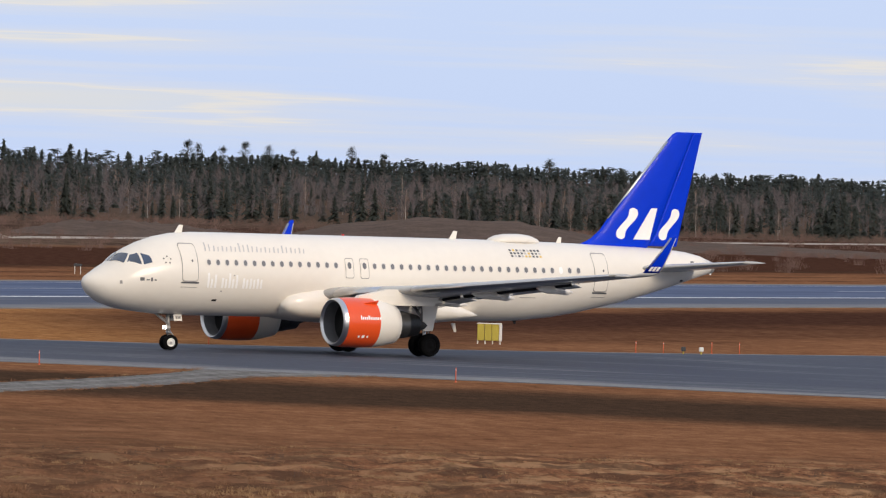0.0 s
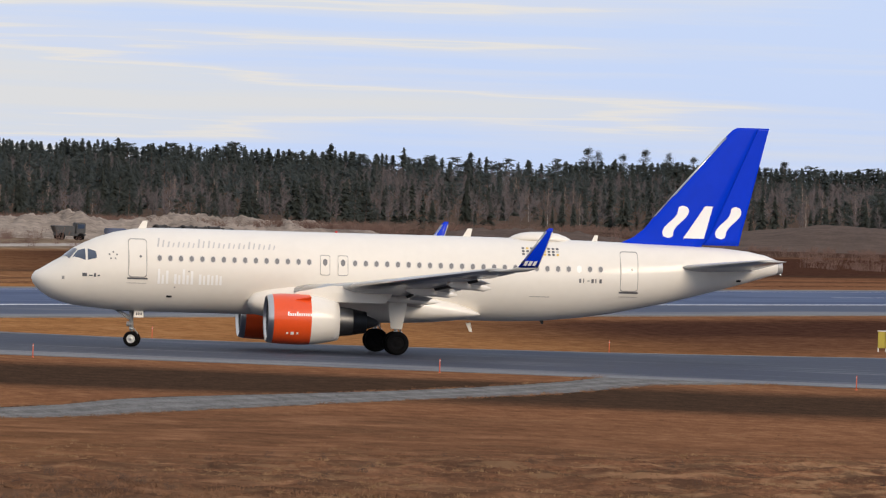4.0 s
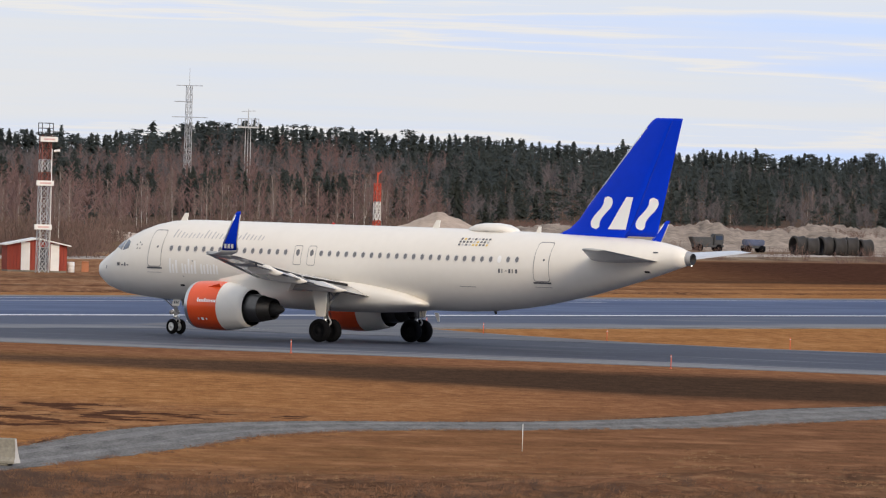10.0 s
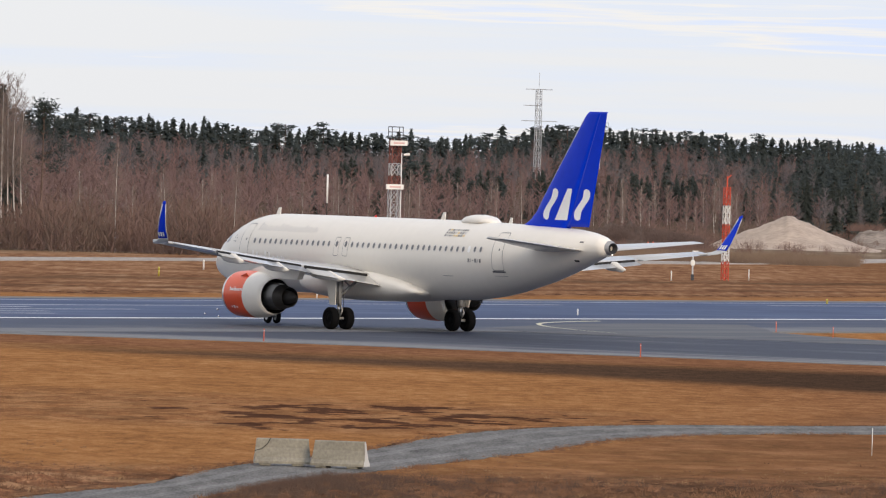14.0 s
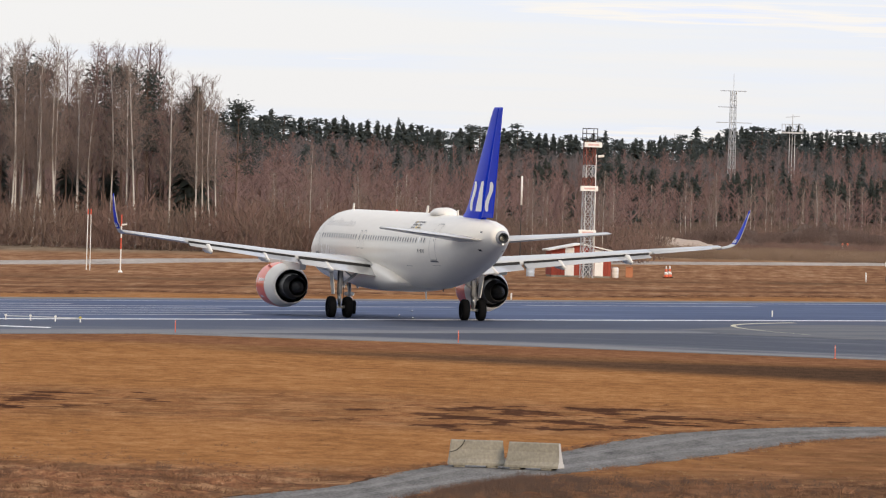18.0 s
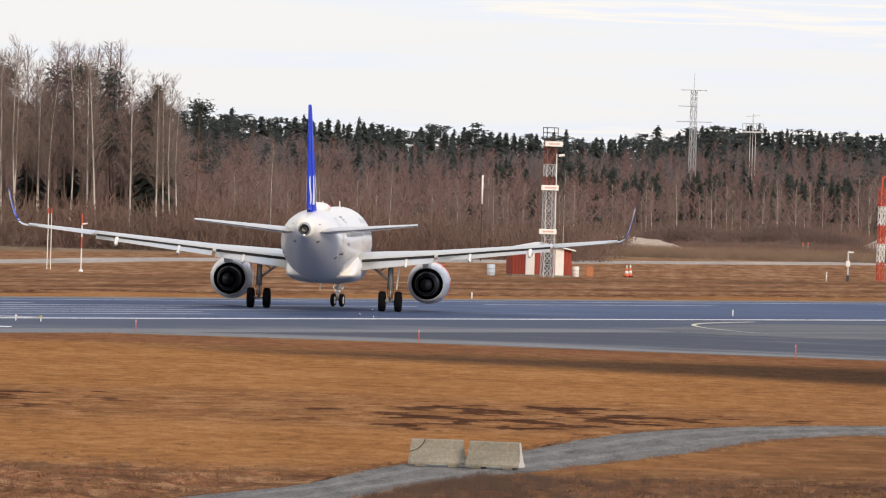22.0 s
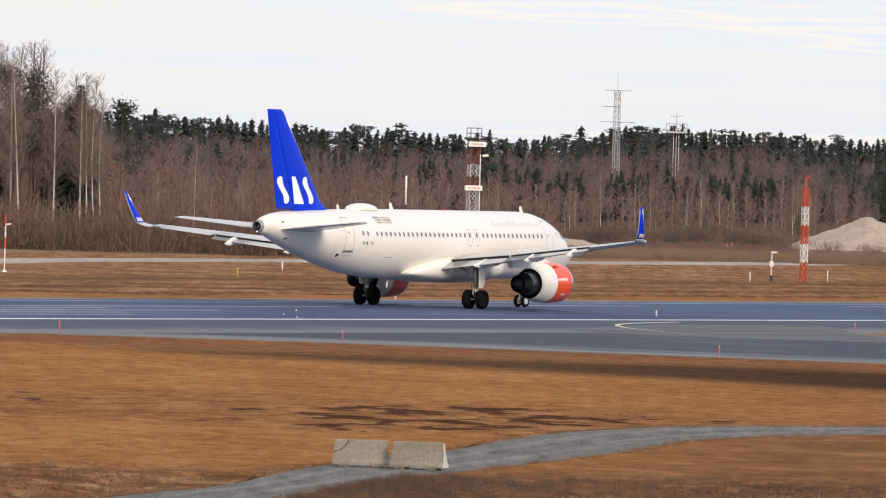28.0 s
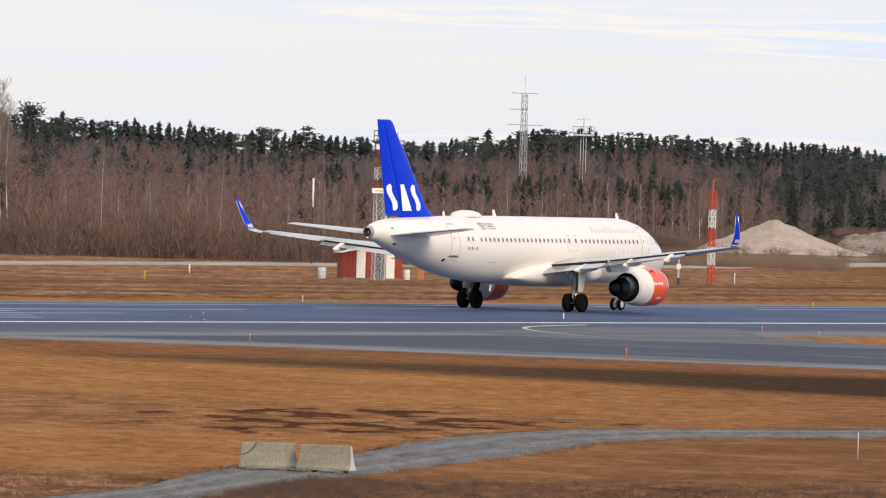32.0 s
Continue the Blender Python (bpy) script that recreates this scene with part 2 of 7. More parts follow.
    heath = ramp(calc("MULTIPLY_ADD", blades, 0.5, calc("MULTIPLY", grain, 0.5)), (0.36, (0.070, 0.038, 0.025)), (0.49, (0.215, 0.096, 0.051)), (0.58, (0.320, 0.155, 0.078)), (0.68, (0.48, 0.285, 0.155)))
    heath = mix(calc("MULTIPLY", between(noisy(0.50, 6, 0.64, (0.8, 0.45, 1)), 0.53, 9, 0.05), 0.7), heath, (0.40, 0.235, 0.125))
    heath = mix(calc("MULTIPLY", between(noisy(0.45, 6, 0.64, (1.0, 0.45, 1)), 0.51, 9, 0.06), 0.75), heath, (0.075, 0.042, 0.028))
    strip = ramp(calc("MULTIPLY_ADD", blades, 0.5, calc("MULTIPLY", grain, 0.5)), (0.35, (0.065, 0.039, 0.025)), (0.7, (0.170, 0.094, 0.054)))
    dark_strip = ramp(calc("MULTIPLY_ADD", blades, 0.5, calc("MULTIPLY", grain, 0.5)), (0.35, (0.036, 0.024, 0.017)), (0.7, (0.105, 0.060, 0.037)))
    strip = mix(between(x, 4, 9999, 16), strip, dark_strip)
    mud = ramp(grain, (0.35, (0.038, 0.017, 0.012)), (0.7, (0.090, 0.043, 0.029)))
    rough_edge = calc("ADD", calc("MULTIPLY_ADD", calc("MINIMUM", calc("MAXIMUM", x, 0.0), 40.0), -0.95, y), wob)
    base = mix(between(rough_edge, -400, 266, 14), straw, heath)
    base = mix(calc("MULTIPLY", calc("MULTIPLY", between(calc("ADD", y, wob), -400, 264, 16), between(x, -5, 22, 7)), 0.7), base, dark_strip)
    # duller, mottled turf on the near side of the track
    mottle = ramp(noisy(0.28, 6, 0.62, (0.9, 0.6, 1)), (0.40, (0.078, 0.046, 0.028)), (0.52, (0.150, 0.075, 0.041)), (0.64, (0.30, 0.155, 0.085)))
    near_side = between(calc("MULTIPLY_ADD", calc("MINIMUM", calc("MAXIMUM", x, 0.0), 14.0), -4.3, calc("MULTIPLY_ADD", wob, 0.2, y)), -400, 286, 8)
    base = mix(calc("MULTIPLY", calc("MULTIPLY", near_side, between(x, -3, 38, 9)), 0.5), base, mottle)
    # dark mown strip a little way off the pavement, russet verge between
    reach = calc("MAXIMUM", calc("MULTIPLY_ADD", x, -0.9, -44.0), -62.0)
    cut = calc("MULTIPLY", between(calc("SUBTRACT", v, reach), 0, 500, 9), between(v, -900, -18, 9))
    base = mix(calc("MULTIPLY", between(v, -17, 900, 6), between(v, -900, 8, 6)), base, russet)
    base = mix(calc("MULTIPLY", cut, between(x, -26, 9999, 14)), base, strip)
    # a soggy hollow with bare mud beside the track
    hollow = calc("MULTIPLY", between(v, -140, -100, 9), between(x, -40, 6, 5))
    base = mix(calc("MULTIPLY", hollow, 0.45), base, heath)
    heart = calc("MULTIPLY", between(v, -138, -102, 12), calc("MAXIMUM", between(x, -13, 5, 6), calc("MULTIPLY", between(x, -27, -18, 3), 0.85)))
    spots = between(calc("MULTIPLY_ADD", heart, 0.22, noisy(0.60, 5, 0.58, (0.75, 0.36, 1))), 0.735, 9, 0.028)
    base = mix(calc("MULTIPLY", spots, 0.88), base, mud)
    pale = ramp(calc("MULTIPLY_ADD", noisy(0.6, 6, 0.65, (1.6, 0.14, 1)), 0.6, calc("MULTIPLY", patch, 0.4)), (0.36, (0.150, 0.071, 0.040)), (0.52, (0.280, 0.148, 0.080)), (0.68, (0.42, 0.262, 0.155)))
    base = mix(calc("MULTIPLY", between(s, 333, 470, 9), between(x, -9999, 42, 26)), base, pale)
    for s0, s1, soft, part_of in ((349, 354, 3.0, 0.65), (361, 364, 2.5, 0.6), (383, 386, 3.0, 0.45)):
        base = mix(calc("MULTIPLY", calc("MULTIPLY", between(s, s0, s1, soft), between(patch, 0.40, 9, 0.1)), part_of), base, mud)
    # ploughed and mown bands either side of the runway
    base = mix(calc("MULTIPLY", calc("MULTIPLY", between(s, 203, 252, 7), between(x, 58, 900, 12)), calc("MULTIPLY_ADD", between(s, 222, 300, 8), 0.4, 0.55)), base, mud)
    base = mix(calc("MULTIPLY", between(s, 335, 340, 3.0), between(grain, 0.50, 9, 0.06)), base, mud)
    base = mix(calc("MULTIPLY", between(s, 368, 466, 7), calc("MULTIPLY", between(x, 42, 9999, 22), 0.95)), base, mud)
    base = mix(calc("MULTIPLY", calc("MULTIPLY", between(s, 372, 380, 4), between(patch, 0.42, 9, 0.1)), 0.7), base, strip)
    scrub = ramp(noisy(0.3, 6, 0.65, (1, 0.10, 1)), (0.35, (0.135, 0.094, 0.066)), (0.6, (0.26, 0.195, 0.135)), (0.8, (0.37, 0.29, 0.21)))
    dark_scrub = ramp(noisy(0.3, 6, 0.65, (1, 0.10, 1)), (0.35, (0.055, 0.034, 0.026)), (0.6, (0.115, 0.075, 0.055)), (0.8, (0.19, 0.135, 0.10)))
    scrub = mix(between(x, 95, 9999, 40), scrub, dark_scrub)
    base = mix(between(s, 470, 99999, 12), base, scrub)
    base = mix(calc("MULTIPLY", between(s, 440, 640, 24), calc("MULTIPLY", between(x, 165, 9999, 40), 0.75)), base, mud)
    l.new(base, b.inputs["Base Color"])
    bp = n.new("ShaderNodeBump")
    bp.inputs["Strength"].default_value, bp.inputs["Distance"].default_value = 0.7, 0.12
    l.new(calc("ADD", blades, grain), bp.inputs["Height"]), l.new(bp.outputs["Normal"], b.inputs["Normal"])
    return m


GRASS = ground_material()
def pavement(name, dark, pale, angle=0.0, streak=(0.03, 0.8), share=0.55, soft=0.10, uv=False, edge=None, beyond=None):
    """Asphalt with streaks that run one way: along an angle on the plan, or along the strip's own length.
    edge: offset and width of a paler worn margin; beyond: a tint past an offset across."""
    m = bpy.data.materials.new(name)
    m.use_nodes = True
    n, l = m.node_tree.nodes, m.node_tree.links
    b = n["Principled BSDF"]
    b.inputs["Roughness"].default_value, b.inputs["Specular IOR Level"].default_value = 0.72, 0.18
    tc, turn = n.new("ShaderNodeTexCoord"), n.new("ShaderNodeMapping")
    turn.inputs["Rotation"].default_value = (0, 0, -angle)
    l.new(tc.outputs["UV" if uv else "Object"], turn.inputs["Vector"])

    def noisy(scale, by, detail=5.0, rough=0.6):
        mp, t = n.new("ShaderNodeMapping"), n.new("ShaderNodeTexNoise")
        mp.inputs["Scale"].default_value = (*by, 1)
        t.inputs["Scale"].default_value, t.inputs["Detail"].default_value, t.inputs["Roughness"].default_value = scale, detail, rough
        l.new(turn.outputs["Vector"], mp.inputs["Vector"]), l.new(mp.outputs["Vector"], t.inputs["Vector"])
        return t.outputs["Fac"]

    def calc(op, p, q, r=0.0):
        k = n.new("ShaderNodeMath")
        k.operation = op
        for i, v in enumerate((p, q, r)):
            if isinstance(v, (int, float)):
                k.inputs[i].default_value = v
            else:
                l.new(v, k.inputs[i])
        return k.outputs["Value"]

    def step_up(v, lo, hi):
        k = n.new("ShaderNodeMapRange")
        k.interpolation_type = "SMOOTHSTEP"
        k.inputs["From Min"].default_value, k.inputs["From Max"].default_value = lo, hi
        l.new(v, k.inputs["Value"])
        return k.outputs["Result"]

    def mix(f, p, q):
        k = n.new("ShaderNodeMix")
        k.data_type = "RGBA"
        l.new(f, k.inputs[0])
        for i, v in ((6, p), (7, q)):
            if isinstance(v, tuple):
                k.inputs[i].default_value = (*v, 1)
            else:
                l.new(v, k.inputs[i])
        return k.outputs[2]

    sep = n.new("ShaderNodeSeparateXYZ")
    l.new(turn.outputs["Vector"], sep.inputs[0])
    streaks, blots, grit = noisy(1.0, streak), noisy(0.12, (0.5, 0.8)), noisy(3.0, (1, 0.15), 3.0)
    f = calc("MULTIPLY_ADD", blots, 0.45, calc("MULTIPLY", streaks, 0.55))
    if edge:
        f = calc("ADD", f, calc("MULTIPLY", step_up(sep.outputs["Y"], edge[0] + edge[1], edge[0]), 0.24))
    color = mix(step_up(f, share - soft, share + soft), dark, pale)
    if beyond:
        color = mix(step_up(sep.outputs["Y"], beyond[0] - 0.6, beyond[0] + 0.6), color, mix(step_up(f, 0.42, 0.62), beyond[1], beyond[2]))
    tone = n.new("ShaderNodeVectorMath")
    tone.operation = "SCALE"
    l.new(color, tone.inputs[0]), l.new(calc("MULTIPLY_ADD", grit, 0.7, 0.65), tone.inputs["Scale"])
    l.new(tone.outputs["Vector"], b.inputs["Base Color"])
    return m


# Blue in the taxiway and runway colours stands in for reflected sky.
TAXI_ASPHALT = pavement("streaked_taxiway_asphalt", (0.040, 0.045, 0.066), (0.185, 0.182, 0.182), streak=(0.035, 0.55), share=0.62, soft=0.12, uv=True, edge=(0.0, 15.0))
ASPHALT = pavement("worn_sky_tinted_asphalt", (0.050, 0.061, 0.098), (0.165, 0.166, 0.172), radians(58.3), (0.012, 0.55), 0.62, 0.12, edge=(261.0, 11.0), beyond=(283.2, (0.036, 0.057, 0.126), (0.078, 0.106, 0.184)))
SHOULDER = surf("pale_shoulder_asphalt", (0.20, 0.185, 0.168), 0.9, vary=0.45, scale=0.3, fine=10, spec=0.05)
ROADGRAVEL = surf("pale_road_gravel", (0.38, 0.335, 0.295), 0.95, vary=0.35, scale=0.2, fine=10, spec=0.0, stretch_by=(1, 0.15, 1))
GRAVEL = surf("grey_gravel", (0.145, 0.136, 0.125), 0.95, vary=0.6, scale=1.6, fine=9, bump=0.04, spec=0.1, stretch_by=(1, 0.12, 1))
WORNLINE = surf("worn_road_paint", (0.36, 0.37, 0.39), 0.7, vary=0.4, scale=0.5)
LINE = surf("white_road_paint", (0.78, 0.78, 0.76), 0.6, vary=0.15, scale=0.7)
YELLOW = surf("yellow_road_paint", (0.58, 0.53, 0.36), 0.6, vary=0.2, scale=0.7)
BANK = surf("pale_excavated_sand", (0.30, 0.245, 0.20), 0.95, vary=0.5, scale=0.22, fine=5, bump=0.12, spec=0.0)
SAND = surf("pale_sand", (0.44, 0.345, 0.27), 0.95, vary=0.28, scale=0.25, fine=6, bump=0.1, spec=0.1)
SPOIL = surf("dark_spoil_earth", (0.098, 0.066, 0.049), 0.95, vary=0.45, scale=0.3, fine=6, bump=0.12, spec=0.1)


def sheet(name, outline, z, material, label, thick=0.06, category="ground"):
    """A flat slab over an outline, with a real edge down to the ground."""
    n = len(outline)
    verts = [(x, y, z) for x, y in outline] + [(x, y, z - thick) for x, y in outline]
    faces = [tuple(range(n))] + [(i, (i + 1) % n, n + (i + 1) % n, n + i) for i in range(n)]
    return tagged(mesh(name, verts, faces, material, smooth=False), label, category, kind="structure")


def band(name, near, far, z, material, label, category="ground", thick=0.06):
    """A slab between two lines of the same number of points."""
    n = len(near)
    verts = [(x, y, z) for x, y in near] + [(x, y, z) for x, y in far]
    verts += [(x, y, z - thick) for x, y in near] + [(x, y, z - thick) for x, y in far]
    faces = [(i, i + 1, n + i + 1, n + i) for i in range(n - 1)]
    faces += [(i, i + 1, 2 * n + i + 1, 2 * n + i) for i in range(n - 1)]
    faces += [(n + i, n + i + 1, 3 * n + i + 1, 3 * n + i) for i in range(n - 1)]
    ob = mesh(name, verts, faces, material, smooth=False)
    gone = [0.0]
    for p, q in zip(near, near[1:]):
        gone.append(gone[-1] + math.hypot(q[0] - p[0], q[1] - p[1]))
    wide = [math.hypot(q[0] - p[0], q[1] - p[1]) for p, q in zip(near, far)]
    layer = ob.data.uv_layers.new(name="strip")
    for loop in ob.data.loops:
        i = loop.vertex_index % (2 * n)
        layer.data[loop.index].uv = (gone[i % n], wide[i % n] if i >= n else 0.0)
    return tagged(ob, label, category, kind="structure")


def smooth_line(points, n=40):
    """A curve through points (Catmull-Rom), as n + 1 points."""
    p = [Vector(points[0]) * 2 - Vector(points[1])] + [Vector(q) for q in points] + [Vector(points[-1]) * 2 - Vector(points[-2])]
    res = []
    for k in range(n + 1):
        f = k / n * (len(points) - 1)
        i = min(int(f), len(points) - 2)
        u = f - i
        a, b, c, d = p[i:i + 4]
        res.append(tuple(b + 0.5 * u * (c - a + u * (2 * a - 5 * b + 4 * c - d + u * (3 * (b - c) + d - a)))))
    return res


gv = [(x, y, 0.0) for y in (-300, 0, 150, 300, 450, 600, 800, 1000, 1500, 2500, 4800) for x in (-2500, -600, -150, 0, 150, 400, 900, 2500)]
gf = [(r * 8 + c, r * 8 + c + 1, r * 8 + c + 9, r * 8 + c + 8) for r in range(10) for c in range(7)]
ground = tagged(mesh("ground", gv, gf, GRASS, smooth=False), "flat airfield of dead orange-brown winter grass", "ground", kind="structure")

# edges of the gravel track
upper = smooth_line([(-14.5, 225), (-12.0, 241), (-9.3, 253), (-7.6, 269), (-4.0, 287), (-2.2, 301), (0.3, 314), (5.0, 325), (13.4, 332.5), (20, 346), (24.5, 361), (33.5, 378), (40, 392), (46.5, 410), (50, 424)], 60)
lower = smooth_line([(-9.5, 225), (-7.8, 242), (-5.9, 257), (-3.3, 269), (-1.6, 277), (1.8, 294), (4.0, 307), (8.0, 317), (13.8, 323), (20.5, 332.5), (25, 344), (36, 370), (43.5, 387), (50.5, 408), (57, 416)], 60)
TRACK = [(a, b) for a, b in zip(upper, lower)]


# rough heath in the foreground: humps and hollows
def heath_cover(x, y):
    """How far a place lies inside the rough heath (0 to 1), clear of the track."""
    inside = (270 + 36 * min(1.0, max(0.0, x / 38)) + 9 * noise.noise((x * 0.08, y * 0.03, 2.0)) - y) / 16
    clear = 9.0
    for (ax, ay), (bx, by) in TRACK:
        if abs(y - (ay + by) / 2) < 7:
            clear = min(clear, max(ax - x, x - bx))
    return max(0.0, min(1.0, inside)) * max(0.0, min(1.0, (clear - 0.15) / 1.2))


def heath_relief(x, y):
    k = noise.noise((x * 0.45, y * 0.30, 4.0)) + 0.6 * noise.noise((x * 1.3, y * 0.8, 8.0)) + 0.2 * noise.noise((x * 3.4, y * 1.8, 1.0))
    return heath_cover(x, y) * (0.15 + 0.17 * k)


# the runway runs along compass 31.7 degrees
RD, RN = Vector((0.5255, 0.8508)), Vector((-0.8508, 0.5255))


def rw(along, across):
    """A place by its distance along the runway and its offset across it."""
    q = RD * along + RN * across
    return (q.x, q.y)


def runway_strip(name, a0, a1, s0, s1, z, material, label):
    return sheet(name, [rw(a0, s0), rw(a1, s0), rw(a1, s1), rw(a0, s1)], z, material, label, 0.05, "runway" if name == "runway" else "road marking")


runway_strip("runway", 200, 2200, 261.5, 320.5, 0.05, ASPHALT, "long grey asphalt runway, reflected sky tinted blue into its colour")
for s0, s1, nm in ((320.5, 324.5, "runway_shoulder_far"), (259.8, 261.5, "runway_shoulder_near")):
    runway_strip(nm, 430 if nm.endswith("near") else 200, 2200, s0, s1, 0.045, SHOULDER, "pale worn asphalt verge of the runway")
runway_strip("runway_edge_line", 372, 2200, 282.5, 283.6, 0.054, LINE, "solid white painted line along the runway")
runway_strip("runway_far_line", 330, 1000, 317.3, 317.8, 0.054, WORNLINE, "thin worn white line at the runway's far side")
for k, (a0, a1, s) in enumerate(((395, 470, 307), (395, 440, 303), (395, 436, 311), (395, 445, 299), (395, 430, 295), (395, 425, 291),
                                 (485, 512, 311.5), (540, 565, 312), (598, 628, 302), (690, 720, 301.5), (780, 812, 301.5), (880, 910, 302))):
    runway_strip("threshold_stripe", a0, a1, s - 0.3, s + 0.3, 0.055, WORNLINE, "worn white longitudinal runway stripe")

# taxiway: bends off the runway in front of the camera
near_line = smooth_line([(-60, 468), (-32, 456.5), (-12, 452.5), (2, 446.0), (20, 438.2), (40, 426.5), (60, 413.5), (78, 398.5), (110, 372), (170, 318)], 60)
far_line = smooth_line([(-75, 500), (-30, 520), (0, 525), (15.4, 517.5), (19.5, 505.5), (26, 492.5), (34, 484.5), (46, 480), (60, 481), (78, 489), (97, 503), (130, 532), (200, 600)], 60)
band("taxiway", near_line, far_line, 0.035, TAXI_ASPHALT, "curving streaked grey asphalt taxiway joining the runway", "taxiway")
fe = smooth_line([(15.4, 517.5), (19.5, 505.5), (26, 492.5), (34, 484.5), (46, 480), (60, 481), (78, 489), (97, 503), (130, 532)], 40)
band("taxiway_far_shoulder", fe, [(x + 0.4, y + 1.6) for x, y in fe], 0.040, SHOULDER, "pale worn verge along the taxiway", "taxiway")
# older, greyer asphalt where the taxiway opens on to the runway
OLDPAVE = pavement("old_grey_asphalt", (0.070, 0.074, 0.088), (0.135, 0.134, 0.136), radians(58.3), (0.03, 0.5), 0.5, 0.12)
sheet("old_pavement", [(-0.5, 507), (1.2, 516), (4.5, 529), (8.5, 537.5), (14.5, 543), (15.3, 530), (15.4, 517.5), (19.5, 505.5), (25.5, 493.5), (30, 488.5), (24.4, 489.5), (19.5, 491), (14.6, 493.7), (7.7, 494.5), (2.0, 498)], 0.0528, OLDPAVE, "patch of older pale grey asphalt beside the runway", 0.03, "taxiway")
# yellow lead-in line with its hooked end beside the runway line
hook = smooth_line([(6.0, 540.8), (4.33, 536.0), (3.01, 530.8), (2.42, 525.0), (2.78, 518.0), (3.84, 512.1), (5.03, 507.1), (6.6, 502.6)], 60)
band("lead_in_line", [(x - 0.14, y + 0.30) for x, y in hook], [(x + 0.14, y - 0.30) for x, y in hook], 0.056, YELLOW, "faded yellow curved taxi guide line", "road marking", 0.05)
sl = smooth_line([(-40.5, 463), (-36, 462.6), (-31.5, 461.2)], 10)
band("stop_line", [(x, y - 0.9) for x, y in sl], [(x, y + 0.9) for x, y in sl], 0.056, LINE, "white painted line at the pavement's end", "road marking", 0.05)

# gravel track that winds from the foreground to the taxiway
def ragged(line, seed, n=360, amount=0.14):
    """A line cut fine and frayed sideways."""
    res = []
    for k in range(n + 1):
        f = k / n * (len(line) - 1)
        i = min(int(f), len(line) - 2)
        x, y = line[i][0] + (line[i + 1][0] - line[i][0]) * (f - i), line[i][1] + (line[i + 1][1] - line[i][1]) * (f - i)
        res.append((x + amount * noise.noise((k * 0.35, seed, 0)) + 0.5 * amount * noise.noise((k * 1.1, seed, 4)), y + 3 * amount * noise.noise((k * 0.5, seed, 8))))
    return res


band("gravel_track", ragged(upper, 1.0), ragged(lower, 7.0), 0.022, GRAVEL, "winding grey gravel service track through the grass", "track", 0.05)
RUT = surf("pale_wheel_rut", (0.180, 0.172, 0.160), 0.95, vary=0.5, scale=1.6, fine=9, bump=0.03, spec=0.1, stretch_by=(1, 0.12, 1))
for u0, u1 in ((0.20, 0.34), (0.62, 0.76)):
    side_a = [(a[0] + (b[0] - a[0]) * u0, a[1] + (b[1] - a[1]) * u0) for a, b in zip(upper, lower)]
    side_b = [(a[0] + (b[0] - a[0]) * (u1 + 0.03 * math.sin(i * 0.9)), a[1] + (b[1] - a[1]) * (u1 + 0.03 * math.sin(i * 0.9))) for i, (a, b) in enumerate(zip(upper, lower))]
    band("wheel_rut", side_a, side_b, 0.026, RUT, "paler worn wheel rut in the gravel track", "track", 0.03)
# dark torn turf along the track's far edge
rim_line = ragged(upper, 1.0)
turf = [(x - 0.22 * max(0.0, 0.2 + noise.noise((k * 0.09, 3.0, 1.0))), y + 1.5 * max(0.0, 0.2 + noise.noise((k * 0.09, 3.0, 1.0)))) for k, (x, y) in enumerate(rim_line)]
band("track_verge", rim_line, turf, 0.014, surf("dark_torn_turf", (0.080, 0.044, 0.027), 0.95, vary=0.6, scale=1.5, fine=5, spec=0.0, stretch_by=(1, 0.15, 1)), "dark torn turf along the edge of the track", "track", 0.03)
# far perimeter road
fr = smooth_line([(-140, 520), (-90, 630), (-51.5, 721), (-36, 780), (21, 905), (50, 1010), (106, 1160), (260, 1500), (420, 1850)], 60)
band("perimeter_road", [(x + 2.6, y - 6) for x, y in fr], [(x - 2.6, y + 6) for x, y in fr], 0.05, ROADGRAVEL, "distant pale gravel perimeter road", "road", 0.07)

# the heath's surface
hx, hy = [-24 + 0.32 * i for i in range(256)], [222 + 0.8 * j for j in range(112)]
hv = [(x, y, heath_relief(x, y) - 0.015) for y in hy for x in hx]
hf = [(j * 256 + i, j * 256 + i + 1, (j + 1) * 256 + i + 1, (j + 1) * 256 + i) for j in range(111) for i in range(255) if max(hv[j * 256 + i][2], hv[j * 256 + i + 1][2], hv[(j + 1) * 256 + i][2], hv[(j + 1) * 256 + i + 1][2]) > -0.014]
tagged(mesh("heath", hv, hf, GRASS, fix=False), "rough reddish heath with humps and hollows", "ground", kind="structure")


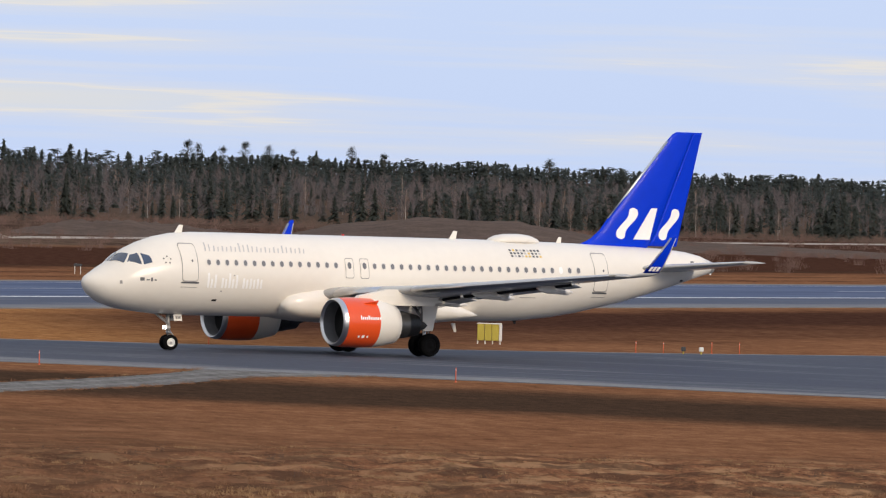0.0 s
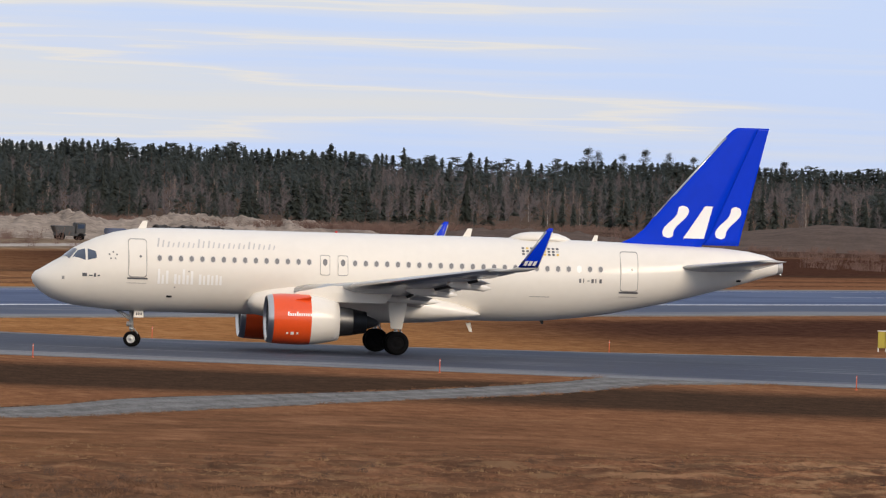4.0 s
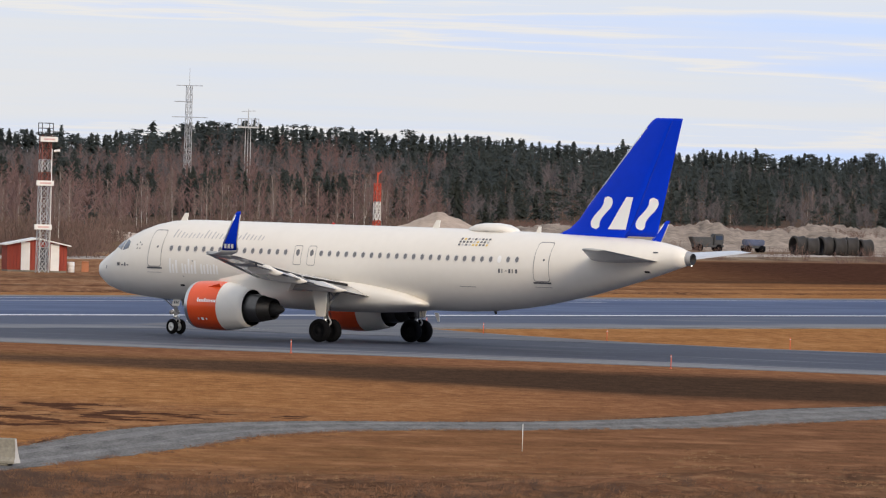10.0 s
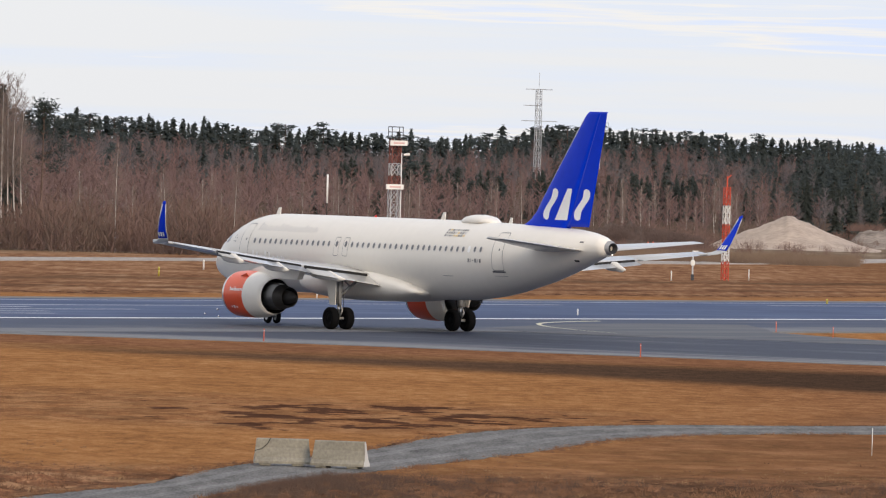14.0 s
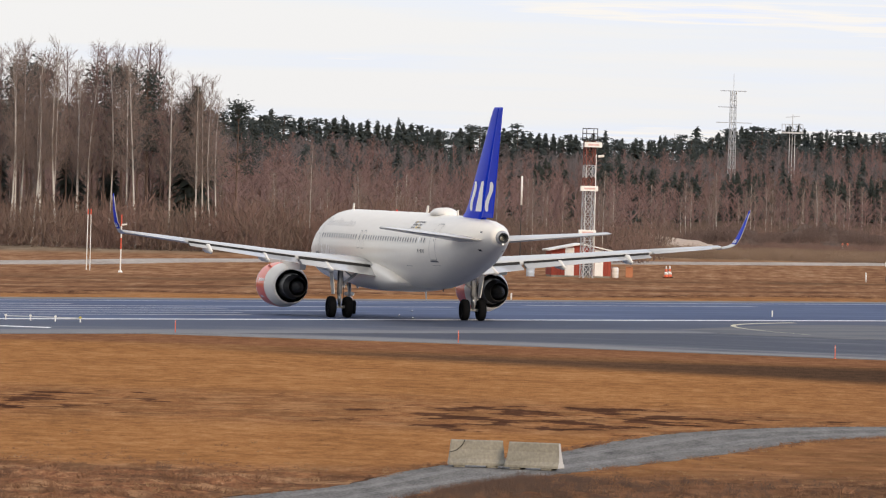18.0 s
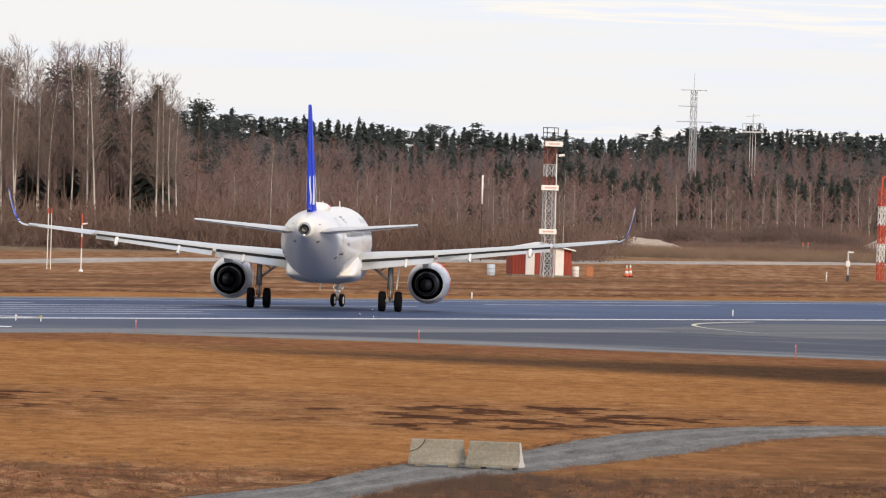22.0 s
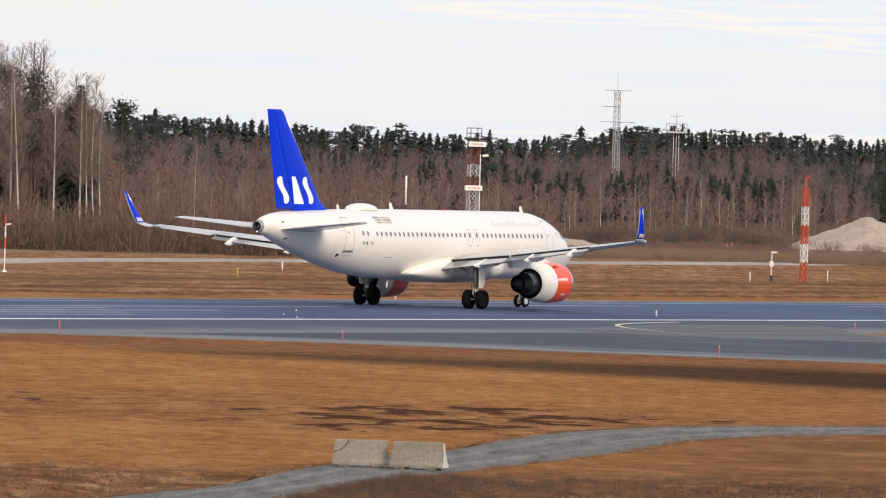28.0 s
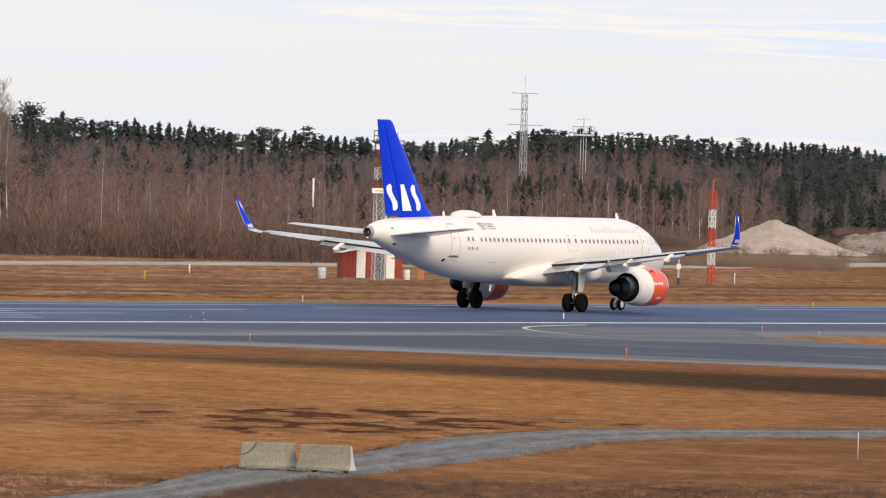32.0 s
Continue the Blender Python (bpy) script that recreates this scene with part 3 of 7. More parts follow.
# ======== the airliner ========
# local axes: X to starboard, Y forward, Z up; origin on the ground between the main wheels.
# x below is metres aft of the nose, y metres out from the centre line.
MAIN = 17.71
FUS = [(0.0, 3.30, 3.24, 0.03), (0.06, 3.47, 3.07, 0.20), (0.18, 3.62, 2.90, 0.40), (0.45, 3.76, 2.62, 0.74), (1.0, 4.10, 2.28, 1.13), (1.5, 4.38, 2.13, 1.36),
       (1.75, 4.60, 2.06, 1.45), (2.0, 4.80, 2.0, 1.53), (2.5, 5.07, 1.94, 1.65), (3.2, 5.38, 1.87, 1.77), (4.0, 5.64, 1.80, 1.87), (5.0, 5.83, 1.76, 1.94),
       (6.0, 5.90, 1.75, 1.97), (7.0, 5.91, 1.75, 1.975), (10, 5.91, 1.75, 1.975), (14, 5.91, 1.75, 1.975), (18, 5.91, 1.75, 1.975), (22, 5.91, 1.74, 1.975), (23.8, 5.90, 1.75, 1.975),
       (25.5, 5.88, 1.82, 1.965), (27.5, 5.86, 2.03, 1.92), (29.0, 5.83, 2.27, 1.85), (31.6, 5.77, 2.82, 1.60), (33.2, 5.72, 3.24, 1.36), (34.5, 5.67, 3.60, 1.12),
       (35.8, 5.54, 3.99, 0.81), (36.7, 5.36, 4.27, 0.56), (37.3, 5.14, 4.44, 0.38)]
FT = np.array(FUS)


def fus(x):
    """Centre height, half height and half width of the fuselage x metres aft."""
    top, bot, half = (float(np.interp(x, FT[:, 0], FT[:, k])) for k in (1, 2, 3))
    return (top + bot) / 2, (top - bot) / 2, half


def skin(x, z, side, lift=0.006):
    """The place on the fuselage's side at x aft and z up."""
    c, h, w = fus(x)
    q = max(0.0, 1 - ((z - c) / h) ** 2)
    ny, nz = math.sqrt(q) / w, (z - c) / h / h
    k = lift / math.hypot(ny, nz)
    return (side * (w * math.sqrt(q) + ny * k), MAIN - x, z + nz * k)


def decal(name, cells, side, material, parent, lift=0.006, label="", surface=skin):
    """Thin skins on a surface; cells are (x0, x1, z0, z1, lean) with lean the shift of the top edge."""
    verts, faces = [], []
    for x0, x1, z0, z1, lean in cells:
        nx, nz = max(1, int(abs(x1 - x0) / 0.35)), max(1, int(abs(z1 - z0) / 0.14))
        o = len(verts)
        for j in range(nz + 1):
            for i in range(nx + 1):
                v = j / nz
                verts.append(surface(x0 + (x1 - x0) * i / nx + lean * v, z0 + (z1 - z0) * v, side, lift))
        faces += [(o + j * (nx + 1) + i, o + j * (nx + 1) + i + 1, o + (j + 1) * (nx + 1) + i + 1, o + (j + 1) * (nx + 1) + i) for j in range(nz) for i in range(nx)]
    return tagged(mesh(name, verts, faces, material, parent, label, fix=False), kind="stuff" if len(cells) > 1 else "")


def rounded(x0, x1, z0, z1, r, n=4):
    pts = []
    for cx, cz, a0 in ((x1 - r, z1 - r, 0), (x0 + r, z1 - r, 90), (x0 + r, z0 + r, 180), (x1 - r, z0 + r, 270)):
        pts += [(cx + r * math.cos(radians(a0 + 90 * k / n)), cz + r * math.sin(radians(a0 + 90 * k / n))) for k in range(n + 1)]
    return pts


def panel(name, pts, side, material, parent, lift=0.006, label="", rows=7):
    """A filled outline laid on the fuselage, cut into level rows so that it follows the curve."""
    zs = [p[1] for p in pts]
    lo, hi = min(zs), max(zs)
    verts, faces = [], []
    n = len(pts)
    for k in range(rows + 1):
        z = lo + (hi - lo) * (k / rows * 0.998 + 0.001)
        xs = []
        for i in range(n):
            (xa, za), (xb, zb) = pts[i], pts[(i + 1) % n]
            if (za - z) * (zb - z) <= 0 and za != zb:
                xs.append(xa + (xb - xa) * (z - za) / (zb - za))
        a, b = min(xs), max(xs)
        for u in (0.0, 0.5, 1.0):
            verts.append(skin(a + (b - a) * u, z, side, lift))
        if k:
            for u in range(2):
                o = (k - 1) * 3 + u
                faces.append((o, o + 1, o + 4, o + 3))
    return mesh(name, verts, faces, material, parent, label, fix=False)


def outline(name, pts, side, wide, material, parent, lift=0.007):
    """A groove line round an outline on the fuselage."""
    n = len(pts)
    cx, cz = sum(p[0] for p in pts) / n, sum(p[1] for p in pts) / n
    dense = []
    for i in range(n):
        (xa, za), (xb, zb) = pts[i], pts[(i + 1) % n]
        m = max(1, int(math.hypot(xb - xa, zb - za) / 0.2))
        dense += [(xa + (xb - xa) * k / m, za + (zb - za) * k / m) for k in range(m)]
    verts, faces = [], []
    k = len(dense)
    for x, z in dense:
        d = math.hypot(x - cx, z - cz)
        verts.append(skin(x, z, side, lift))
        verts.append(skin(x - (x - cx) / d * wide, z - (z - cz) / d * wide, side, lift))
    faces = [(2 * i, 2 * i + 1, 2 * ((i + 1) % k) + 1, 2 * ((i + 1) % k)) for i in range(k)]
    return mesh(name, verts, faces, material, parent, fix=False)


def foil(th, n=9, end=1.0, start=0.0):
    """A wing section as (along, up) pairs, from start to end of the chord."""
    f = lambda c: 5 * th * (0.2969 * math.sqrt(c) - 0.126 * c - 0.3516 * c * c + 0.2843 * c ** 3 - 0.1015 * c ** 4)
    cs = [start + (end - start) * (1 - math.cos(math.pi / 2 * k / n)) if start == 0 else start + (end - start) * k / n for k in range(n + 1)]
    return [(c, f(c) * 1.1) for c in cs] + [(c, -f(c) * 0.9) for c in reversed(cs[1:] if start == 0 else cs)]


def wing_at(y):
    """Leading edge, chord, trailing edge height and thickness ratio of the wing at y."""
    le = 12.75 + 0.507 * (y - 1.98)
    te = 18.95 if y <= 6.4 else 18.95 + (y - 6.4) * 0.283
    return le, te - le, 2.45 + 0.115 * y, 0.148 - 0.0028 * y


def section(y, side, start=0.0, end=1.0, grow=0.0, drop=0.0, shift=0.0, tilt=0.0):
    le, ch, zt, th = wing_at(y)
    ring = []
    for c, t in foil(th, 9, end, start):
        u, w = c * ch, t * ch + (grow if t > 0 else -grow)
        z = zt + (1 - c) * ch * 0.045 + w
        if tilt:
            px, pz = start * ch, zt + (1 - start) * ch * 0.045
            dx, dz = u - px, z - pz
            a = radians(tilt)
            u, z = px + dx * math.cos(a) + dz * math.sin(a), pz - dx * math.sin(a) + dz * math.cos(a)
        ring.append((side * y, MAIN - (le + u + shift), z - drop))
    return ring


airliner = tagged(empty("airliner"), "white twin-engine airliner with a blue fin and orange engine cowls", "airplane")

# fuselage
rings = []
for x, top, bot, half in FUS:
    c, h = (top + bot) / 2, (top - bot) / 2
    rings.append([(half * math.cos(a), MAIN - x, c + h * math.sin(a)) for a in (2 * math.pi * k / 48 for k in range(48))])
mesh("fuselage", *loft(rings), PAINT, airliner)
# tail cone outlet
CONEGREY = surf("dull_cone_metal", (0.40, 0.39, 0.38), 0.5, 0.5, vary=0.15, scale=3)
ring = lambda x, r, z: [(r * math.cos(a), MAIN - x, z + r * math.sin(a)) for a in (2 * math.pi * k / 24 for k in range(24))]
mesh("tail_cone", *loft([ring(37.28, 0.37, 4.79), ring(37.5, 0.31, 4.77), ring(37.57, 0.28, 4.765)], False, False), CONEGREY, airliner)
mesh("exhaust_outlet", *loft([ring(37.57, 0.28, 4.765), ring(37.56, 0.17, 4.765), ring(37.3, 0.15, 4.765)], False, True), BLACK, airliner)
# wing root fairing under the belly
rings = []
for x, k, hw, lo, hi in ((10.6, 0.05, 1.70, 2.2, 2.6), (10.9, 0.4, 1.98, 1.85, 3.05), (11.6, 0.7, 2.08, 1.66, 3.30), (12.6, 1, 2.16, 1.56, 3.48), (14.5, 1, 2.22, 1.50, 3.45), (16.5, 1, 2.22, 1.50, 3.35),
                         (18.2, 1, 2.20, 1.52, 3.22), (19.8, 0.8, 2.13, 1.60, 2.95), (21.0, 0.5, 2.03, 1.72, 2.66), (21.8, 0.3, 1.90, 1.86, 2.35), (22.15, 0.1, 1.72, 2.0, 2.15)):
    cz, hz = (lo + hi) / 2, (hi - lo) / 2
    rings.append([(hw * math.copysign(abs(math.cos(a)) ** 0.62, math.cos(a)), MAIN - x, cz + hz * math.copysign(abs(math.sin(a)) ** 0.75, math.sin(a))) for a in (2 * math.pi * i / 36 for i in range(36))])
mesh("belly_fairing", *loft(rings), PAINT, airliner)
# satcom dome and blade antennas
rings = []
for x, h, w in ((23.75, 0.02, 0.1), (23.95, 0.14, 0.38), (24.3, 0.27, 0.56), (24.8, 0.345, 0.64), (25.6, 0.36, 0.66), (26.2, 0.29, 0.58), (26.6, 0.15, 0.40), (26.85, 0.02, 0.1)):
    rings.append([(w * math.cos(a), MAIN - x, 5.80 + (h + 0.08) * math.sin(a) ** 0.7 if 0 < a < math.pi else 5.80) for a in (math.pi * i / 16 for i in range(17))])
mesh("antenna_dome", *loft(rings, closed=True), PAINT, airliner)


def blade(name, x0, x1, z0, z1, lean, wide=0.05, mat=PAINT):
    bm = bmesh.new()
    block(bm, (-wide / 2, 0, 0), (wide / 2, 1, 1))
    for v in bm.verts:
        u, w = v.co.y, v.co.z
        x = x0 + lean * w + (x1 - x0) * (1 - u) * (1 - 0.45 * w)
        v.co = Vector((v.co.x * (1 - 0.4 * w), MAIN - x, z0 + (z1 - z0) * w))
    part(name, bm, mat, airliner)


blade("blade_antenna", 5.2, 5.62, 5.82, 6.24, 0.26)
blade("blade_antenna", 21.4, 21.82, 5.86, 6.30, 0.28)
blade("blade_antenna", 27.9, 28.2, 5.80, 6.14, 0.16)
blade("belly_antenna", 21.7, 21.95, 1.62, 1.18, 0.2)
blade("belly_antenna", 25.4, 25.6, 1.85, 1.66, 0.1, 0.04, DARKMETAL)

bm = bmesh.new()
bmesh.ops.create_uvsphere(bm, u_segments=12, v_segments=8, radius=0.075, matrix=Matrix.Translation((0, MAIN - 15.1, 5.93)))
part("beacon", bm, REDLAMP, airliner, "red anti-collision beacon", True)
bm = bmesh.new()
bmesh.ops.create_uvsphere(bm, u_segments=12, v_segments=8, radius=0.04, matrix=Matrix.Translation((0, MAIN - 37.50, 4.44)))
part("tail_light", bm, TAILLAMP, airliner, "small glowing white tail light", True)
# a service hatch under the tail, on the starboard side
hatch = panel("service_hatch", rounded(30.15, 30.55, 2.98, 3.30, 0.04, 2), 1, WHITEMARK, airliner, 0.014, "small white-edged service hatch", 4)
# Flat black panel painted for the shade inside the open hatch.
panel("hatch_shade", rounded(30.21, 30.49, 3.04, 3.24, 0.03, 2), 1, BLACK, hatch, 0.018, "black patch for the shade inside the hatch", 3)
# doors, windows, lettering on both sides
for side in (-1, 1):
    for nm, x0, x1, z0, z1, r in (("cabin_door", 4.62, 5.50, 3.47, 5.33, 0.16), ("cabin_door", 29.15, 30.02, 3.42, 5.36, 0.14)):
        tilt_pts = rounded(x0, x1, z0, z1, r)
        door = panel(nm, tilt_pts, side, PAINT, airliner, 0.010, "white cabin door with a grey outline", 12)
        outline("door_seam", rounded(x0 - 0.02, x1 + 0.02, z0 - 0.02, z1 + 0.02, r), side, 0.045, SEAM, door, 0.013)
        decal("door_sill", [(x0 - 0.06, x1 + 0.06, z0 - 0.11, z0 - 0.03, 0)], side, DARKMARK, door, 0.02)
        panel("door_window", rounded((x0 + x1) / 2 + 0.08, (x0 + x1) / 2 + 0.20, 4.42, 4.55, 0.05, 2), side, CABIN, door, 0.014, rows=3)
    for x0, x1 in ((14.10, 14.60), (14.98, 15.50)):
        door = panel("overwing_exit", rounded(x0, x1, 3.80, 4.80, 0.1), side, PAINT, airliner, 0.010, "small white overwing exit hatch", 8)
        outline("hatch_seam", rounded(x0, x1, 3.80, 4.80, 0.1), side, 0.035, SEAM, door, 0.013)
        xm = (x0 + x1) / 2
        panel("hatch_window", rounded(xm - 0.11, xm + 0.11, 4.27, 4.60, 0.08, 2), side, CABIN, door, 0.016, rows=4)
    # cabin windows share two meshes a side
    surround = panel("window", rounded(9.865, 10.135, 4.25, 4.61, 0.11, 3), side, FRAMEGREY, airliner, 0.008, "oval cabin window", 6)
    pane = panel("pane", rounded(9.90, 10.10, 4.29, 4.57, 0.09, 3), side, CABIN, surround, 0.013, rows=5)
    spots = [6.13 + 0.5305 * k for k in range(15)] + [15.84 + 0.534 * k for k in range(21)] + [27.59, 28.13]
    for k, x in enumerate(spots):
        dz = 0.03 * max(0, (x - 26.0) / 2)
        w = surround if k == 0 else new("window", surround.data)
        p = pane if k == 0 else new("pane", pane.data)
        w.parent, p.parent = airliner, w
        w.location = (-side * max(0.0, (x - 25.0) / 3.2 * 0.055) if x > 25 else 0, 10.0 - x, dz)
        w["label"] = "oval cabin window"
    panel("blanked_window", rounded(26.93, 27.17, 4.27, 4.63, 0.10, 3), side, WHITEMARK, airliner, 0.010, "white blanked cabin window", 6)
    # cockpit glazing
    for pts in ([(1.84, 4.27), (2.52, 4.24), (2.52, 4.79), (2.25, 4.78)], [(2.62, 4.24), (3.05, 4.26), (3.06, 4.52), (2.96, 4.78), (2.64, 4.79)]):
        panel("cockpit_window", pts, side, GLASS, airliner, 0.012, "dark cockpit side window", 5)
    verts, faces = [], []
    for j in range(5):
        v = j / 4
        for i in range(6):
            u = i / 5
            x = (1.45 + 0.31 * u ** 1.4) * (1 - v) + (1.86 + 0.31 * u ** 1.4) * v
            c, h, w = fus(x)
            far = math.asin(min(1.0, (4.28 + 0.47 * v - c) / h))
            a = radians(87.5) * (1 - u) + far * u
            verts.append((side * (w * math.cos(a) + 0.012 * math.cos(a)), MAIN - x + 0.01, c + (h + 0.012) * math.sin(a)))
    faces = [(j * 6 + i, j * 6 + i + 1, j * 6 + i + 7, j * 6 + i + 6) for j in range(4) for i in range(5)]
    mesh("windshield", verts, faces, GLASS, airliner, "dark cockpit windshield", fix=False)
    # titles as plain bars
    hs = (0.42, 0.27, 0.27, 0.27, 0.42, 0.36, 0.27, 0.27, 0.27, 0.36, 0.27, 0.27)
    seq = hs if side < 0 else hs[::-1]
    x = 6.02
    cells = []
    for h in seq:
        wd = 0.40 if h == 0.42 else 0.36
        cells.append((x, x + 0.085, 4.98, 4.98 + h, 0.07 * side * -1))
        cells.append((x + 0.24, x + 0.31, 4.98, 4.98 + h * 0.8, 0.07 * side * -1))
        x += 0.50
    decal("title_lettering", cells, side, PALEMARK, airliner, 0.008, "row of pale silver bars")
    hs = (0.74, 0.66, 0.5, 0.74, 0.66, 0.5, 0.5, 0.5)
    seq = hs if side < 0 else hs[::-1]
    x, cells = 6.05, []
    for h in seq:
        cells.append((x, x + 0.12, 3.17, 3.17 + h, 0.0))
        if h != 0.66:
            cells.append((x + 0.2, x + 0.31, 3.17, 3.17 + min(h, 0.5) * 0.9, 0.0))
        x += 0.41
    decal("subtitle_lettering", cells, side, WHITEMARK, airliner, 0.008, "row of white bars")
    decal("mark_bars", [(27.05 + 0.205 * k, 27.05 + 0.205 * k + (0.10, 0.05, 0.12, 0.12, 0.05, 0.12)[k], 3.78 if k != 2 else 3.86, 3.98 if k != 2 else 3.90, 0) for k in range(6)], side, DARKMARK, airliner, 0.009, "short dark grey bars")
    cells = {0: [], 1: [], 2: []}
    rnd = random.Random(4)
    for r in range(3):
        for k in range(9):
            if rnd.random() < 0.95:
                xx = 24.22 + 0.215 * k
                cells[rnd.choice((0, 0, 0, 1, 2))].append((xx, xx + 0.13, 5.36 - 0.145 * r, 5.45 - 0.145 * r, 0))
    for k, m in ((0, DARKMARK), (1, YELLOWMARK), (2, PALEMARK)):
        decal("small_marks", cells[k], side, m, airliner, 0.012, "rows of tiny coloured squares")
    decal("small_marks", [(3.82 + 0.19 * math.cos(a), 3.82 + 0.19 * math.cos(a) + 0.07, 4.46 + 0.17 * math.sin(a), 4.53 + 0.17 * math.sin(a), 0) for a in (0.3, 1.55, 2.8, 4.1, 5.3)], side, DARKMARK, airliner, 0.012, "ring of tiny grey marks")
    decal("small_marks", [(2.36, 2.58, 3.44, 3.60, 0), (2.68, 2.86, 3.46, 3.52, 0), (2.92, 3.02, 3.42, 3.6, 0), (3.1, 3.22, 3.46, 3.52, 0)], side, DARKMARK, airliner, 0.012, "tiny dark marks below the cockpit")
    decal("vent", [(6.55, 6.82, 2.50, 2.60, 0)], side, DARKMETAL, airliner, 0.010)
    decal("vent", [(6.88, 6.96, 2.98, 3.04, 0), (7.55, 7.63, 3.78, 3.84, 0)], side, SEAM, airliner, 0.010)
    decal("vent", [(35.70, 35.95, 5.00, 5.07, 0)], side, DARKMARK, airliner, 0.010)
    decal("vent", [(35.15, 35.40, 4.02, 4.12, 0)], side, BLACK, airliner, 0.012)
    decal("vent", [(24.6, 25.6, 3.02, 3.05, 0)], side, SEAM, airliner, 0.009)
    for x0, z0 in ((4.55, 3.16), (29.10, 3.12)):
        decal("step_mark", [(x0, x0 + 0.95, z0, z0 + 0.022, 0)], side, SEAM, airliner, 0.010)
    decal("keel_scuff", [(12.0 + 0.9 * k, 12.55 + 0.9 * k, 2.24 + 0.02 * (k % 3), 2.26 + 0.02 * (k % 3), 0) for k in range(3)], side, SEAM, airliner, 0.009)
    decal("pitot_plate", [(1.38, 1.50, 3.26, 3.42, 0)], side, SEAM, airliner, 0.010)

SEAMDARK = surf("dark_grey_liner", (0.10, 0.10, 0.105), 0.6, vary=0.2, scale=4)
# wings
for side in (-1, 1):
    inner = [1.2, 3.0, 5.0, 6.4, 9.0, 11.5, 13.2]
    mesh("wing", *loft([section(y, side, end=0.80) for y in inner]), WINGGREY, airliner, "pale grey swept wing")
    mesh("wing_tip_panel", *loft([section(y, side, end=0.76) for y in (13.2, 15.0, 16.9)]), WINGGREY, airliner)
    mesh("aileron", *loft([section(y, side, start=0.775) for y in (13.3, 15.0, 16.3)]), WINGGREY, airliner, "grey aileron")
    mesh("slat", *loft([section(y, side, end=0.11, grow=0.012, drop=0.03, shift=-0.06) for y in (2.6, 4.8)]), SILVER, airliner, "bare metal leading edge slat")
    mesh("slat", *loft([section(y, side, end=0.13, grow=0.012, drop=0.03, shift=-0.06) for y in (6.6, 10.0, 13.5, 16.6)]), SILVER, airliner, "bare metal leading edge slat")
    mesh("flap", *loft([section(y, side, start=0.80, shift=0.22, drop=0.16, tilt=9) for y in (2.1, 4.2, 6.3)]), WINGGREY, airliner, "slightly lowered grey flap")
    mesh("flap", *loft([section(y, side, start=0.80, shift=0.16, drop=0.12, tilt=9) for y in (6.5, 9.8, 13.05)]), WINGGREY, airliner, "slightly lowered grey flap")
    # black strips painted for the shade in the slot between wing and flap
    for nm, ys in (("flap_slot_shade", (2.1, 4.2, 6.3)), ("flap_slot_shade", (6.5, 9.8, 13.05))):
        rear = [section(y, side, end=0.80) for y in ys]
        verts = [(px, py - 0.012 * k, pz) for r in rear for k, (px, py, pz) in ((1, (r[9][0], r[9][1], r[9][2] - 0.01)), (1, r[10]), (6, (r[10][0], r[10][1], r[10][2] - 0.12)))]
        mesh(nm, verts, [(3 * i + j, 3 * i + j + 1, 3 * i + j + 4, 3 * i + j + 3) for i in range(2) for j in range(2)], BLACK, airliner, "black strip for the shade ahead of the flap", smooth=False, fix=False)
    for y in (4.7, 8.4, 11.9):
        le, ch, zt, th = wing_at(y)
        rings = []
        for k, (u, r) in enumerate(((0.42, 0.03), (0.50, 0.14), (0.66, 0.20), (0.85, 0.20), (1.02, 0.13), (1.15, 0.02))):
            zc = zt + (1 - u) * ch * 0.03 - 0.20 - 0.12 * (u > 0.9)
            rings.append([(side * y + 0.75 * r * math.cos(a), MAIN - (le + u * max(ch, 3.0)), zc + 1.25 * r * math.sin(a)) for a in (2 * math.pi * i / 12 for i in range(12))])
        mesh("flap_track_fairing", *loft(rings), PAINT, airliner, "white canoe fairing under the wing")
    # curved tip rising into the winglet
    def tip(y, z, x, ch, th, cant):
        return [(side * (y - t * ch * math.sin(cant)), MAIN - (x + c * ch), z + t * ch * math.cos(cant)) for c, t in foil(th, 8)]
    curve = [(16.9, 4.37, 20.33, 1.58, 0.10, 0.05), (17.1, 4.42, 20.90, 1.30, 0.10, 0.3), (17.25, 4.50, 21.35, 1.10, 0.095, 0.55), (17.38, 4.62, 21.67, 0.965, 0.09, 0.8)]
    mesh("wing_tip", *loft([tip(*c) for c in curve]), WINGGREY, airliner, "grey upswept wing tip")
    curve = [(17.38, 4.62, 21.67, 0.965, 0.09, 0.8), (17.58, 5.0, 21.93, 0.83, 0.09, 1.1), (17.76, 5.6, 22.34, 0.63, 0.085, 1.3), (17.92, 6.36, 22.85, 0.36, 0.08, 1.38), (17.95, 6.52, 23.02, 0.22, 0.07, 1.38)]
    wl_ob = mesh("winglet", *loft([tip(*c) for c in curve]), BLUE, airliner, "blue upright winglet")
    for out_side in (-1, 1):
        verts, faces = [], []
        for k in range(3):
            o = len(verts)
            for dx, dz in ((0, 0), (0.15, 0), (0.25, 0.22), (0.10, 0.22)):
                verts.append((side * (17.43 + dz * 0.5 + out_side * (0.062 + 0.02 * (dx > 0.15))), MAIN - (21.90 + 0.215 * k + dx), 4.70 + dz))
            faces.append((o, o + 1, o + 2, o + 3))
        tagged(mesh("winglet_bars", verts, faces, WHITEMARK, wl_ob, smooth=False, fix=False), kind="stuff")
